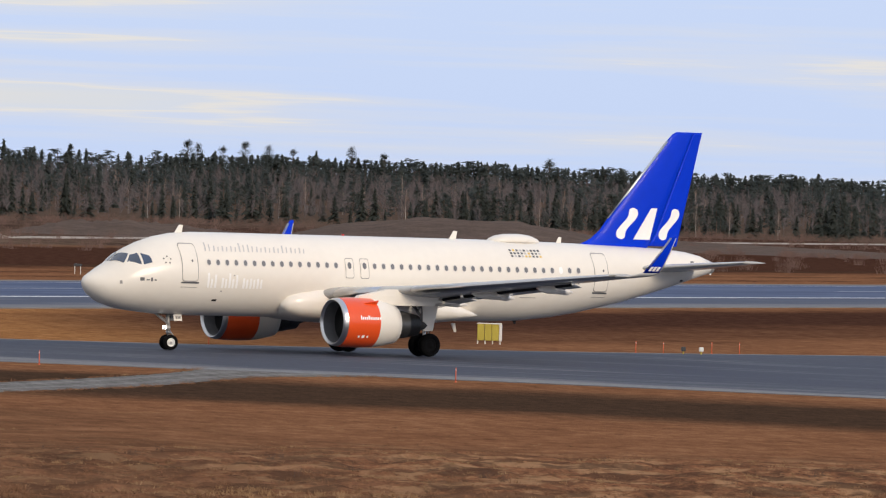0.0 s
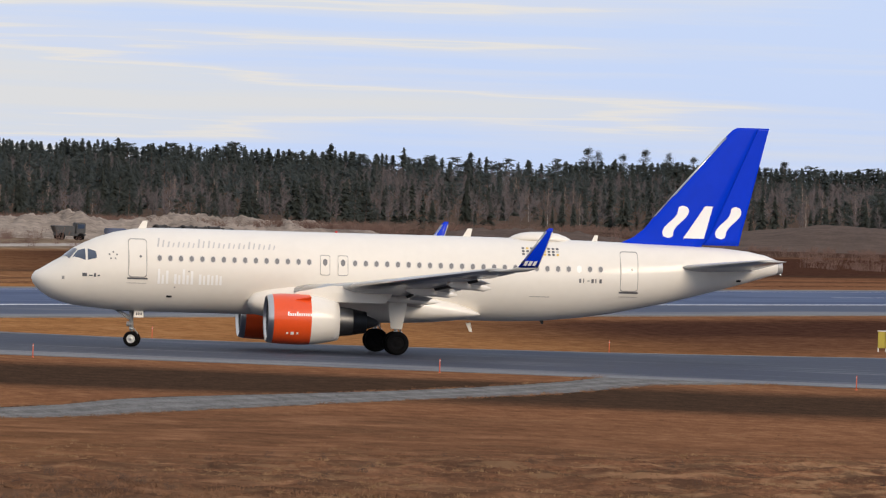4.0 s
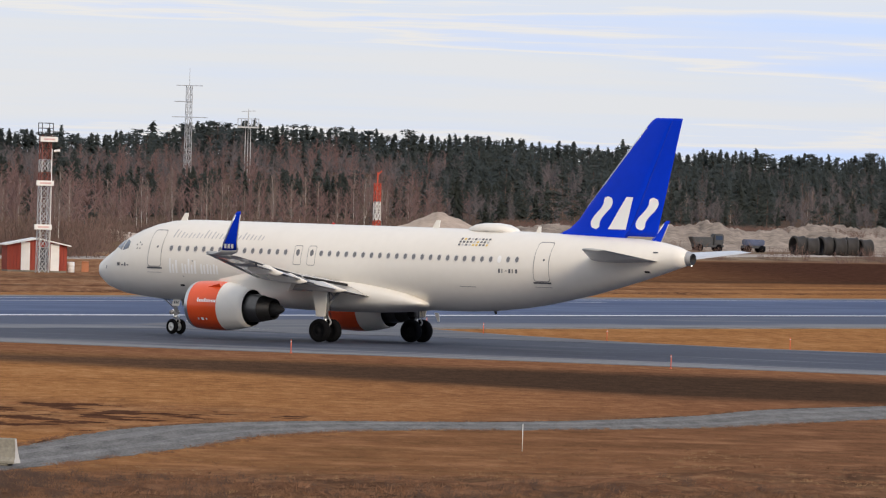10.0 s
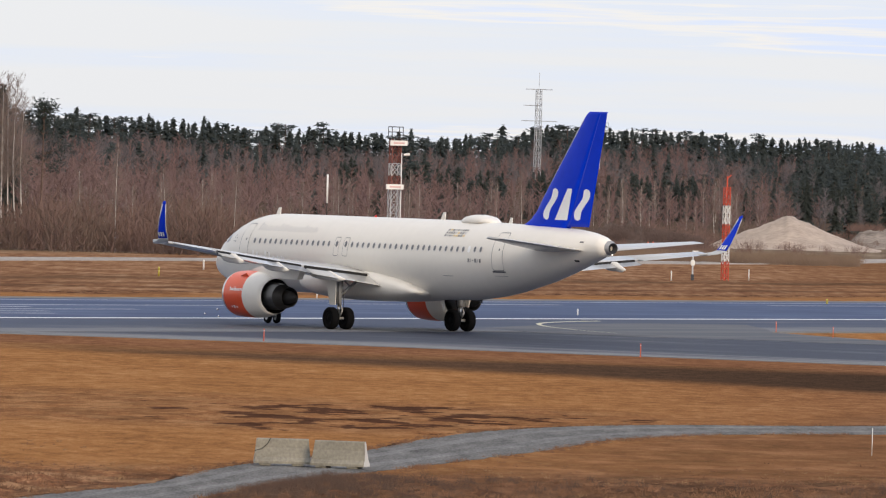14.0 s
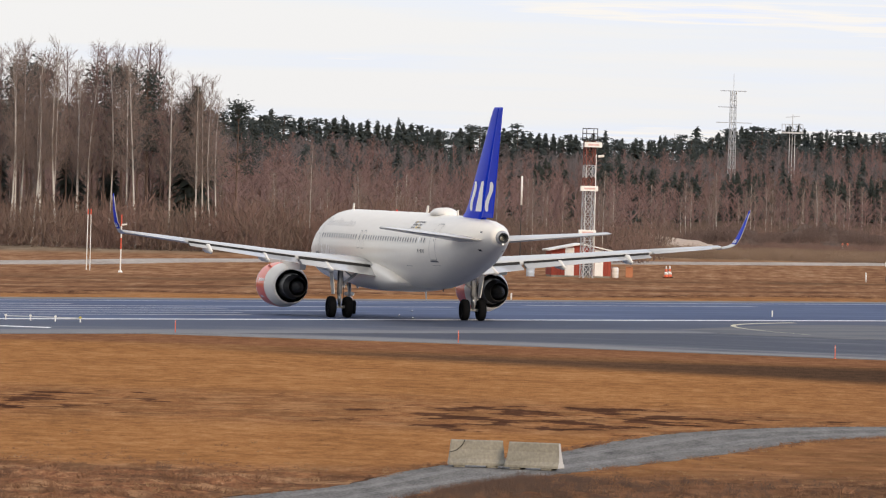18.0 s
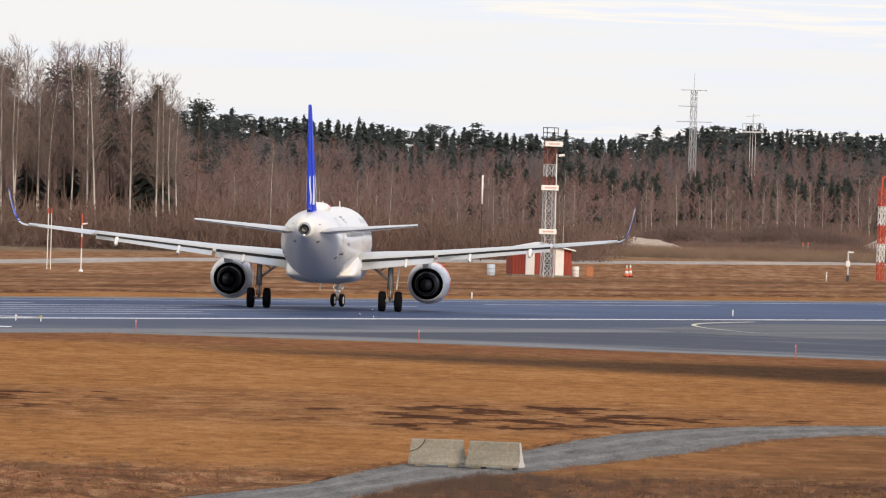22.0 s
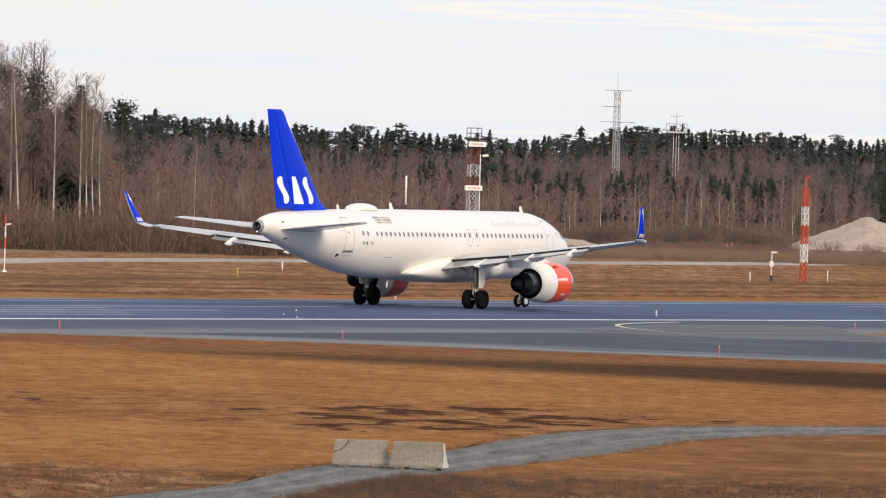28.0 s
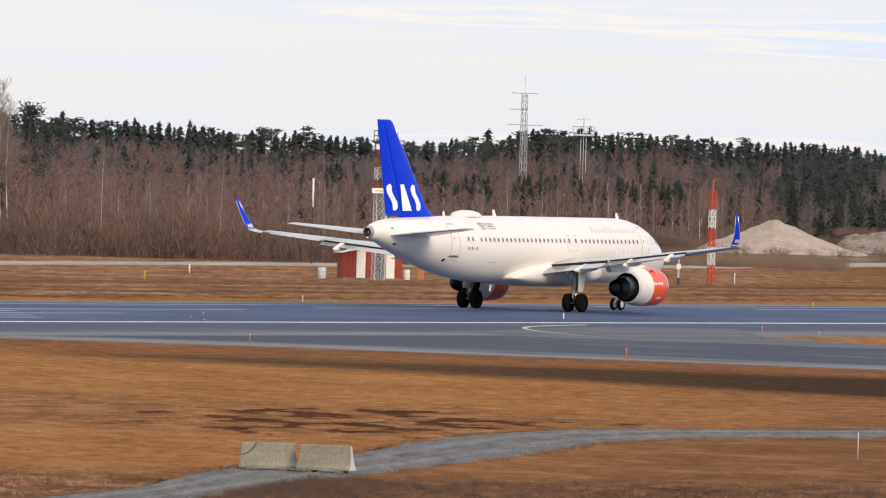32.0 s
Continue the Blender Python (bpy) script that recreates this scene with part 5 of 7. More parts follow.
def bare(rng, limbs=30, twigs=12, trunk=3, girth=0.0058, low=0.14, thick=0.0040, spread=1.0):
    s = Soup()
    bend = rng.uniform(-0.03, 0.03, 2) * (1.7 if trunk > 3 else 1.0)
    spine = lambda z: np.array((bend[0] * math.sin(z * 3), bend[1] * math.sin(z * 2.4), z))
    for k in range(4):
        a, b = k / 4, (k + 1) / 4
        s.spike(spine(a), spine(b), girth * (1 - 0.85 * a), 0, trunk, girth * (1 - 0.85 * b) + 0.0006)
    for i in range(limbs):
        z = low + (0.97 - low) * (i + rng.random()) / limbs
        q, up = rng.uniform(0, 6.283), rng.uniform(0.85, 1.38) if spread == 1 else rng.uniform(0.62, 1.25)
        ln = (0.30 * spread * (1 - z) + 0.07 * spread) * rng.uniform(0.6, 1.15)
        d = np.array((math.cos(q) * math.cos(up), math.sin(q) * math.cos(up), math.sin(up)))
        a = spine(z)
        b = a + d * ln
        s.spike(a, b, thick * 1.2, 1, 3)
        for k in range(twigs):
            u = 0.25 + 0.75 * rng.random()
            p = a + (b - a) * u
            e = d * 0.7 + rng.normal(size=3) * 0.55 + np.array((0, 0, 0.25))
            e = e / np.linalg.norm(e) * ln * rng.uniform(0.25, 0.55)
            s.blade(p, p + e, thick * 0.8, 1, rng)
    return s.arrays()


def shrub(rng, n=46):
    s = Soup()
    for i in range(n):
        p = np.array((rng.normal() * 0.25, rng.normal() * 0.25, 0))
        tip = p + np.array((rng.normal() * 0.22, rng.normal() * 0.22, rng.uniform(0.5, 1.05)))
        s.blade(p, tip, 0.011, 0, rng)
        m = p + (tip - p) * rng.uniform(0.4, 0.8)
        s.blade(m, m + rng.normal(size=3) * 0.13 + np.array((0, 0, 0.16)), 0.008, 0, rng)
    return s.arrays()


def tuft(rng, n=16):
    s = Soup()
    for i in range(n):
        p = np.array((rng.normal() * 0.35, rng.normal() * 0.35, 0))
        s.blade(p, p + np.array((rng.normal() * 0.42, rng.normal() * 0.42, rng.uniform(0.35, 0.95))), 0.075, 0, rng)
    return s.arrays()


def gather(name, places, kinds, materials, label, category, parent=None):
    """One mesh of many copies: places are (kind, x, y, z, height, width factor, turn)."""
    vs, fs, ms, n = [], [], [], 0
    for kind, x, y, z, h, w, turn in places:
        v, f, m = kinds[kind]
        c, s = math.cos(turn), math.sin(turn)
        q = np.empty_like(v)
        q[:, 0] = (v[:, 0] * c - v[:, 1] * s) * h * w + x
        q[:, 1] = (v[:, 0] * s + v[:, 1] * c) * h * w + y
        q[:, 2] = v[:, 2] * h + z
        vs.append(q), fs.append(f + n), ms.append(m)
        n += len(v)
    v, f, m = np.concatenate(vs), np.concatenate(fs), np.concatenate(ms)
    me = bpy.data.meshes.new(name)
    me.vertices.add(len(v))
    me.vertices.foreach_set("co", v.ravel())
    me.loops.add(len(f) * 3)
    me.loops.foreach_set("vertex_index", f.ravel())
    me.polygons.add(len(f))
    me.polygons.foreach_set("loop_start", np.arange(0, len(f) * 3, 3, dtype=np.int32))
    me.polygons.foreach_set("material_index", m)
    for k in materials:
        me.materials.append(k)
    me.update(calc_edges=True)
    me.validate()
    ob = new(name, me)
    return tagged(ob, label, category, kind="stuff") if parent is None else ob


def polar(az, d):
    a = radians(az)
    return d * math.sin(a), d * math.cos(a)


def along(table):
    xs, ys = [p[0] for p in table], [p[1] for p in table]
    return lambda az: float(np.interp(az, xs, ys))


front = along(((-6, 850), (-0.5, 855), (-0.15, 1085), (0.3, 1095), (1.2, 1120), (2, 1230), (4, 1380), (5, 1480), (6, 1600), (12, 1680)))
back = along(((-6, 1750), (-0.5, 1800), (1.2, 1900), (3, 2050), (5, 2250), (7, 2350), (12, 2400)))
skyline = along(((-6, 0.30), (-3, 0.27), (-2.4, 0.24), (-1.5, 0.20), (-0.6, 0.178), (0.1, 0.205), (0.3, 0.232), (0.6, 0.282), (0.85, 0.262), (1.05, 0.245), (2.2, 0.20), (3.2, 0.168), (4, 0.160), (5.2, 0.135), (6.4, 0.124), (6.9, 0.128), (8, 0.113), (9.5, 0.095), (12, 0.085)))
# share of conifers along the wood's edge, on the slope and on the crest
LOWGREEN = along(((-6, 0.0), (-0.7, 0.01), (1.2, 0.02), (1.7, 0.12), (2.1, 0.55), (3.0, 0.62), (5.0, 0.50), (5.5, 0.28), (6.2, 0.35), (6.5, 0.50), (6.9, 0.68), (8.6, 0.60), (11, 0.50)))
MIDGREEN = along(((-6, 0.10), (-0.7, 0.06), (0.9, 0.05), (1.5, 0.15), (2.0, 0.80), (3.0, 0.88), (5.0, 0.80), (5.5, 0.30), (6.1, 0.22), (6.4, 0.65), (6.8, 0.30), (8.6, 0.20), (11, 0.35)))
TOPGREEN = along(((-6, 0.96), (5.0, 0.97), (5.6, 0.72), (6.2, 0.75), (6.5, 0.95), (12, 0.95)))


def rise(az, d):
    """Height of the wooded slope at a compass angle and distance."""
    u = min(1.0, max(0.0, (d - front(az) - 20) / (back(az) - front(az) - 20)))
    crest = EYE.z + back(az) * math.tan(radians(skyline(az))) - 9.0
    return crest * (0.35 * u + 0.65 * u * u * (3 - 2 * u))


hill_az, hill_u = [-8 + 0.25 * i for i in range(85)], [j / 14 for j in range(15)]
hv = []
for q in hill_az:
    for u in hill_u:
        d = front(q) + 12 + u * (back(q) - front(q) + 60)
        hv.append((*polar(q, d), rise(q, d) - (0.06 if u == 0 else 0.0)))
    hv.append((*polar(q, back(q) + 900), 0.0))
hf = [(i * 16 + j, i * 16 + j + 1, i * 16 + j + 17, i * 16 + j + 16) for i in range(84) for j in range(15)]
tagged(mesh("hillside", hv, hf, surf("leaf_litter", (0.095, 0.066, 0.050), 0.95, vary=0.4, scale=0.1, fine=10, spec=0.0)), "wooded rise of brown leaf litter", "ground", kind="structure")


def bush(rng, n=210):
    """A dense rounded spray of fine twigs."""
    s = Soup()
    for i in range(n):
        q, up, r = rng.uniform(0, 6.283), math.asin(rng.uniform(0.0, 1.0)), rng.uniform(0.25, 1.0) ** 0.5
        p = np.array((0.55 * r * math.cos(q) * math.cos(up), 0.55 * r * math.sin(q) * math.cos(up), 0.88 * r * math.sin(up)))
        e = np.array((0.2 * math.cos(q), 0.2 * math.sin(q), 0.8)) + rng.normal(size=3) * 0.36
        s.blade(p, p + e / np.linalg.norm(e) * rng.uniform(0.12, 0.26), 0.0105, 0, rng)
    return s.arrays()


rng = np.random.default_rng(11)
SPRUCES = [spruce(rng, 22, 12) for k in range(6)]
PINES = [pine(rng, 0.34, 11, 0.033) for k in range(6)]
BARES = [bare(rng, 24, 8, 3, 0.0028, 0.30, 0.0062, 1.05) for k in range(8)]
STEMS = [bare(rng, 26, 10, 3, 0.0075, 0.30) for k in range(7)]
SHRUBS = [shrub(rng) for k in range(5)]
BUSHES = [bush(rng) for k in range(6)]
TUFTS = [tuft(rng) for k in range(6)]

# the wood on the rise: bare birch and alder below, conifers along the crest
conifers, youngs, browns, greys = [], [], [], []
ROWS = 17
for row in range(ROWS):
    az = -5.6
    while az < 11.6:
        u = (row + rng.uniform(-0.5, 0.5)) / (ROWS - 1)
        d = front(az) + 22 + max(0.0, u) * (back(az) - front(az) - 10)
        az += math.degrees(rng.uniform(1.4, 3.1) * (0.62 if row > 13 else 0.74 if az < 1.8 else 1.0) / d)
        x, y = polar(az, d)
        z = rise(az, d) - 0.1
        share = (LOWGREEN if u < 0.26 else MIDGREEN if u < 0.90 else TOPGREEN)(az)
        clump = 0.5 + 1.5 * noise.noise((az * 2.6, u * 3.5, 7.0)) + 0.6 * noise.noise((az * 9.0, u * 6.0, 3.0))
        tall_by = 1 + 0.16 * noise.noise((az * 2.2, u * 2.5, 5.0)) + 0.10 * noise.noise((az * 8.0, u * 4.0, 1.0))
        if share > 0.9 or rng.random() < share * (0.35 + 1.3 * min(1.0, max(0.0, clump))):
            kind = int(rng.integers(0, 6)) if rng.random() < (0.7 if u < 0.3 else 0.6 if az > 5.5 else 0.8) else int(rng.integers(6, 12))
            h = (6.2 * rng.uniform(0.5, 1.2) if u < 0.3 else 7.0 * rng.uniform(0.72, 1.12)) * tall_by if u < 0.90 else 8.7 * (0.5 + 0.5 * tall_by) * rng.uniform(0.86, 1.06)
            if u > 0.90 and rng.random() < 0.07:
                h *= rng.uniform(1.06, 1.2)
            (youngs if u < 0.3 else conifers).append((kind, x, y, z, h, rng.uniform(1.05, 1.75) if u < 0.9 else rng.uniform(1.5, 2.3), rng.uniform(0, 6.28)))
        else:
            h = (5.4 if u < 0.3 else 5.9) * tall_by * rng.uniform(0.70, 1.12)
            if az < -0.3 and u < 0.3:
                h *= 1.25
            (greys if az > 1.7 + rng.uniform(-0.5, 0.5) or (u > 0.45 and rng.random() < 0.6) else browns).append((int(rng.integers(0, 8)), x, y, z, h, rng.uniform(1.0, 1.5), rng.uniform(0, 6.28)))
# a broken line of young spruces half-way up the slope
for k in range(150):
    az = rng.uniform(-1.0, 1.25)
    if noise.noise((az * 5.0, 2.0, 4.0)) < -0.16:
        continue
    d = front(max(az, -0.1)) + rng.uniform(200, 265)
    x, y = polar(az, d)
    youngs.append((int(rng.choice((0, 1, 2, 3, 4, 5, 7))), x, y, rise(az, d) - 0.1, rng.uniform(4.6, 6.8), rng.uniform(1.0, 1.4), rng.uniform(0, 6.28)))
# dense young growth between the trunks along the crest
crest = []
az = -5.6
while az < 11.6:
    d = back(az) - rng.uniform(5, 60)
    az += math.degrees(rng.uniform(0.7, 1.5) / d)
    crest.append((int(rng.integers(0, 6)), *polar(az, d), rise(az, d) - 0.1, rng.uniform(4.2, 6.6), rng.uniform(1.2, 2.0), rng.uniform(0, 6.28)))
gather("crest_undergrowth", crest, BUSHES, [HAZENEEDLE], "dense dark young conifers under the crest's trees", "forest")
gather("conifer_wood", conifers, SPRUCES + PINES, [BARK, HAZENEEDLE], "distant dark green spruce and pine wood, haze in its colour", "forest")
gather("young_conifers", youngs, SPRUCES + PINES, [BARK, NEEDLE], "scattered dark young conifers among bare trees", "forest")
gather("leafless_thicket", browns, BARES, [BARK, TWIG], "leafless reddish-brown thicket of young birch and alder", "forest")
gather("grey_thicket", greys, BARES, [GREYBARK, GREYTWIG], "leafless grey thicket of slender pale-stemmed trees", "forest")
# some pale birches in the thicket
spots = []
for k in range(170):
    az = rng.uniform(-5.4, 1.6) if k % 3 else rng.uniform(1.0, 11.4)
    d = front(az) + (rng.uniform(2, 70) if k % 3 else rng.uniform(70, 420))
    x, y = polar(az, d)
    spots.append((int(rng.integers(0, 7)), x, y, rise(az, d) - 0.1, rng.uniform(4.0, 7.6), rng.uniform(0.8, 1.3), rng.uniform(0, 6.28)))
gather("birch_thicket", spots, STEMS, [BIRCH, PALETWIG], "pale-stemmed leafless young birches", "forest")
# brushwood along the edge
spots, olives = [], []
for row in range(9):
    az = -5.6
    while az < (11.6 if row < 5 else -0.25):
        d = front(az) - 12 + row % 5 * 8 + rng.uniform(-4, 4)
        az += math.degrees(rng.uniform(1.0, 2.4) / d)
        x, y = polar(az, d)
        h = rng.uniform(1.8, 4.2) * (0.42 if az > 1.9 else 0.8 if d > 1000 else 1.35 if az < -1.2 else 1.1) * (1 + 0.35 * noise.noise((az * 4, row * 0.3, 2.0)))
        (olives if noise.noise((az * 3.0, 5.0, row * 0.2)) > 0.0 else spots).append((int(rng.integers(0, 6)), x, y, -0.05, h, rng.uniform(0.8, 1.4), rng.uniform(0, 6.28)))
gather("brushwood", spots, BUSHES, [BRUSH], "russet leafless brushwood at the wood's edge", "bushes")
gather("willow_brush", olives, BUSHES, [OLIVETWIG], "olive-brown leafless willow brush at the wood's edge", "bushes")


# the tall stand: single trees with trunk and crown
def tree(name, arrays, bark, leaf, label, category):
    v, f, m = arrays
    root = empty(name)
    for nm, k, mat in (("trunk", 0, bark), ("crown", 1, leaf)):
        ff = f[m == k]
        used, back_to = np.unique(ff.ravel(), return_inverse=True)
        ob = mesh(nm, v[used].tolist(), [tuple(t) for t in back_to.reshape(-1, 3).tolist()], mat, root, smooth=False, fix=False)
    return tagged(root, label, category, "trees of the tall stand")


def tall(rng, kind):
    if kind == "birch":
        return bare(rng, 92, 18, 7, 0.0058, 0.34, 0.00095, 0.85)
    v, f, m = pine(rng, 0.45, 60, 0.011) if kind == "pine" else spruce(rng, 44, 24)
    return v, f, m


stand = []
for k in range(5):
    stand.append(("birch", tree("birch_tree", tall(rng, "birch"), BIRCH, PALETWIG, "tall leafless birch with a white trunk", "tree")) if k < 3 else ("aspen", tree("aspen_tree", tall(rng, "birch"), BARK, TWIG, "tall leafless aspen with a brown trunk", "tree")))
for k in range(3):
    stand.append(("pine", tree("pine_tree", tall(rng, "pine"), BARK, NEEDLE, "tall pine with a bare trunk and dark crown", "tree")))
for k in range(2):
    stand.append(("spruce", tree("spruce_tree", tall(rng, "spruce"), BARK, NEEDLE, "tall dark green spruce", "tree")))
put = []
for k in range(84):
    az = -5.5 + 2.62 * (k + rng.uniform(-0.45, 0.45)) / 84
    kind = int(rng.choice((0, 1, 2, 3, 4, 3, 4, 3, 4)))
    put.append((kind, az, rng.uniform(850, 860) if kind < 3 else rng.uniform(862, 880), (18.4 if az < -3.25 else 16.2) * rng.uniform(0.80, 1.03)))
for k in range(26):
    az = -5.5 + 2.55 * (k + rng.uniform(-0.5, 0.5)) / 26
    kind = 5 + int(rng.choice((0, 1, 2, 3, 4, 3, 4)))
    put.append((kind, az, rng.uniform(872, 905), ((17.4 if az < -3.3 else 14.6) if kind < 8 else 13.0) * rng.uniform(0.78, 1.0)))
put += [(5, -3.49, 862, 17.0), (6, -3.34, 864, 16.7), (8, -3.05, 864, 15.0), (7, -3.10, 866, 14.2), (5, -2.80, 868, 14.0), (6, -4.06, 862, 17.4), (7, -4.45, 866, 17.0), (5, -4.95, 864, 17.6)]
put += [(1, -2.34, 846, 9.9), (2, -1.62, 846, 8.4), (0, -0.98, 847, 7.4), (1, 0.15, 1078, 8.2), (2, -0.55, 846, 8.2), (0, -2.05, 850, 7.6), (2, -1.2, 850, 7.0), (1, 0.75, 1105, 7.6), (8, 1.88, 1245, 8.0), (9, 5.84, 1590, 8.4), (8, 2.75, 1290, 7.4), (9, 3.1, 1310, 7.0), (0, 9.9, 1668, 6.4), (2, 10.2, 1668, 5.8), (1, 9.7, 1670, 6.0)]
# pines that stand above the crest
for i, az, el in ((5, 6.58, 0.20), (6, 6.63, 0.185), (7, 6.80, 0.17), (5, 6.92, 0.20), (6, 7.08, 0.185), (7, 7.22, 0.165), (8, 7.36, 0.155), (6, 7.58, 0.19), (5, 7.78, 0.15), (7, 8.80, 0.15), (8, 8.46, 0.125), (6, 9.4, 0.115)):
    put.append((i, az, back(az) - 20, EYE.z + (back(az) - 20) * math.tan(radians(el)) - rise(az, back(az) - 20)))
used = set()
for i, az, d, h in put:
    x, y = polar(az, d)
    wide = h * rng.uniform(0.85, 1.15)
    proto = stand[i][1]
    if i in used:
        ob = copy_thing(proto, Matrix.Identity(4))
    else:
        ob = proto
        used.add(i)
    ob.matrix_basis = Matrix.Translation((x, y, rise(az, d) - 0.05)) @ Matrix.Rotation(rng.normal() * 0.018, 4, "Y") @ Matrix.Rotation(rng.uniform(0, 6.28), 4, "Z") @ Matrix.Diagonal((wide, wide, h, 1))

# heath and grass tufts in the foreground
spots, straws = [], []
mids = [((a[0] + b[0]) / 2, (a[1] + b[1]) / 2) for a, b in zip(upper[::3], lower[::3])]
for k in range(26000):
    az = rng.uniform(-4.6, 11.2)
    d = 226 + 110 * rng.random() ** 1.3
    x, y = polar(az, d)
    lump = noise.noise((x * 0.10, y * 0.045, 3.0)) + 0.5 * noise.noise((x * 0.4, y * 0.2, 9.0))
    near_track = any(abs(x - tx) < 5.0 and abs(y - ty) < 8 for tx, ty in mids)
    if near_track and any(min(a[0], b[0]) - 0.3 < x < max(a[0], b[0]) + 0.3 and abs(y - (a[1] + b[1]) / 2) < 4 for a, b in zip(upper, lower)):
        continue
    edge_in = (268 + 36 * min(1, max(0, x / 38)) - d) / 40
    if lump + edge_in < rng.uniform(-0.5, 0.6):
        continue
    size = rng.uniform(0.06, 0.20) * (1.15 if d < 258 else 0.75)
    (straws if noise.noise((x * 0.25, y * 0.12, 6.0)) + rng.uniform(-0.3, 0.3) > (0.2 if d > 264 or x > 22 else 0.62) else spots).append((int(rng.integers(0, 5)), x, y, heath_relief(x, y) - 0.03, size, rng.uniform(0.8, 1.6), rng.uniform(0, 6.28)))
# grass hanging over the edges of the track
for line, way in ((upper, -1), (lower, 1)):
    for k in range(1500):
        f = rng.random() * (len(line) - 1.001)
        i = int(f)
        x = line[i][0] + (line[i + 1][0] - line[i][0]) * (f - i) + way * (rng.uniform(-0.25, 0.5))
        y = line[i][1] + (line[i + 1][1] - line[i][1]) * (f - i) - way * rng.uniform(-0.3, 0.8)
        if noise.noise((x * 0.5, y * 0.2, 13.0)) > -0.25:
            (straws if rng.random() < 0.15 else spots).append((int(rng.integers(0, 6)), x, y, -0.01, rng.uniform(0.05, 0.15), rng.uniform(0.8, 1.5), rng.uniform(0, 6.28)))
gather("heath_tufts", spots, TUFTS, [TUFT], "dark reddish heath tufts", "grass")
gather("straw_tufts", straws, TUFTS, [STRAWTUFT], "pale dry grass tufts", "grass")


# dark dry weeds standing in the heath
spots = []
for k in range(260):
    az, d = rng.uniform(-4.4, 11.0), rng.uniform(230, 312)
    x, y = polar(az, d)
    cover = heath_cover(x, y)
    if cover < 0.5 or noise.noise((x * 0.15, y * 0.06, 5.0)) < 0.0:
        continue
    spots.append((int(rng.integers(0, 5)), x, y, heath_relief(x, y) - 0.04, rng.uniform(0.14, 0.42), rng.uniform(0.8, 1.5), rng.uniform(0, 6.28)))
# a dark belt of heather in the foreground
for k in range(420):
    x, y = rng.uniform(-3, 17), 243 + abs(rng.normal()) * 9
    if noise.noise((x * 0.4, y * 0.12, 21.0)) > -0.1:
        spots.append((int(rng.integers(0, 5)), x, y, heath_relief(x, y) - 0.04, rng.uniform(0.12, 0.34), rng.uniform(1.0, 1.8), rng.uniform(0, 6.28)))
# low heather along the near side of the track and in the hollows
for k in range(900):
    y = rng.uniform(226, 262)
    edge_x = float(np.interp(y, [p[1] for p in lower[:22]], [p[0] for p in lower[:22]]))
    x = edge_x + 0.35 + abs(rng.normal()) * (2.6 if y > 246 else 8.0)
    if noise.noise((x * 0.35, y * 0.10, 11.0)) < -0.12:
        continue
    spots.append((int(rng.integers(0, 5)), x, y, heath_relief(x, y) - 0.04, rng.uniform(0.16, 0.38), rng.uniform(1.0, 1.8), rng.uniform(0, 6.28)))
gather("dry_weeds", spots, SHRUBS, [surf("dark_dry_weeds", (0.098, 0.066, 0.052), 0.95, vary=0.4, scale=0.5, spec=0.0, island=0.5, fluff=0.6)], "dark dry weeds standing in the heath", "weeds")


# ======== heaps and banks beyond the perimeter road ========
def ridge(name, line, half, material, label, category, rough=0.5, seed=0, n=60, k=12):
    """An earth bank along (az, distance, height) points; slopes run down to the ground on both sides."""
    azs = np.linspace(line[0][0], line[-1][0], n + 1)
    ds = np.interp(azs, [p[0] for p in line], [p[1] for p in line])
    hs = np.interp(azs, [p[0] for p in line], [p[2] for p in line])
    verts = []
    for i in range(n + 1):
        for j in range(k + 1):
            u = j / k * 2 - 1
            x, y = polar(azs[i], ds[i] + u * half)
            z = hs[i] * (0.5 + 0.5 * math.cos(math.pi * u)) ** 0.8
            z *= 1 + rough * (noise.noise((x * 0.22 + seed, y * 0.05, 1.0)) + 0.7 * noise.noise((x * 0.8 + seed, y * 0.15, 5.0)) + 0.4 * noise.noise((x * 2.2 + seed, y * 0.4, 9.0)))
            verts.append((x, y, max(z, 0) - 0.02 if 0 < j < k else -0.05))
    faces = [(i * (k + 1) + j, i * (k + 1) + j + 1, (i + 1) * (k + 1) + j + 1, (i + 1) * (k + 1) + j) for i in range(n) for j in range(k)]
    return tagged(mesh(name, verts, faces, material, fix=True), label, category)


ridge("sand_mound", [(1.28, 1105, 0.0), (1.40, 1105, 1.2), (1.60, 1105, 2.6), (1.77, 1105, 3.75), (1.85, 1105, 3.4), (2.0, 1105, 2.2), (2.2, 1105, 0.7), (2.35, 1105, 0)], 26, SAND, "large pale heap of sand beyond the road", "sand heap", 0.10, 3, 110, 18)
ridge("sand_bank", [(2.12, 1165, 0), (2.22, 1165, 1.9), (2.6, 1165, 2.5), (3.3, 1165, 2.7), (4.2, 1175, 2.8), (4.9, 1180, 2.7), (5.25, 1185, 1.9), (5.5, 1185, 0)], 34, BANK, "long pale bank of excavated sand", "sand bank", 0.34, 8, 260, 18)
ridge("sand_bank", [(-0.44, 992, 0), (-0.37, 992, 1.2), (-0.27, 992, 1.7), (-0.15, 992, 1.3), (0.0, 992, 1.1), (0.10, 992, 0.7), (0.24, 992, 0.0)], 20, SAND, "low pale sand bank", "sand bank", 0.3, 12, 50)
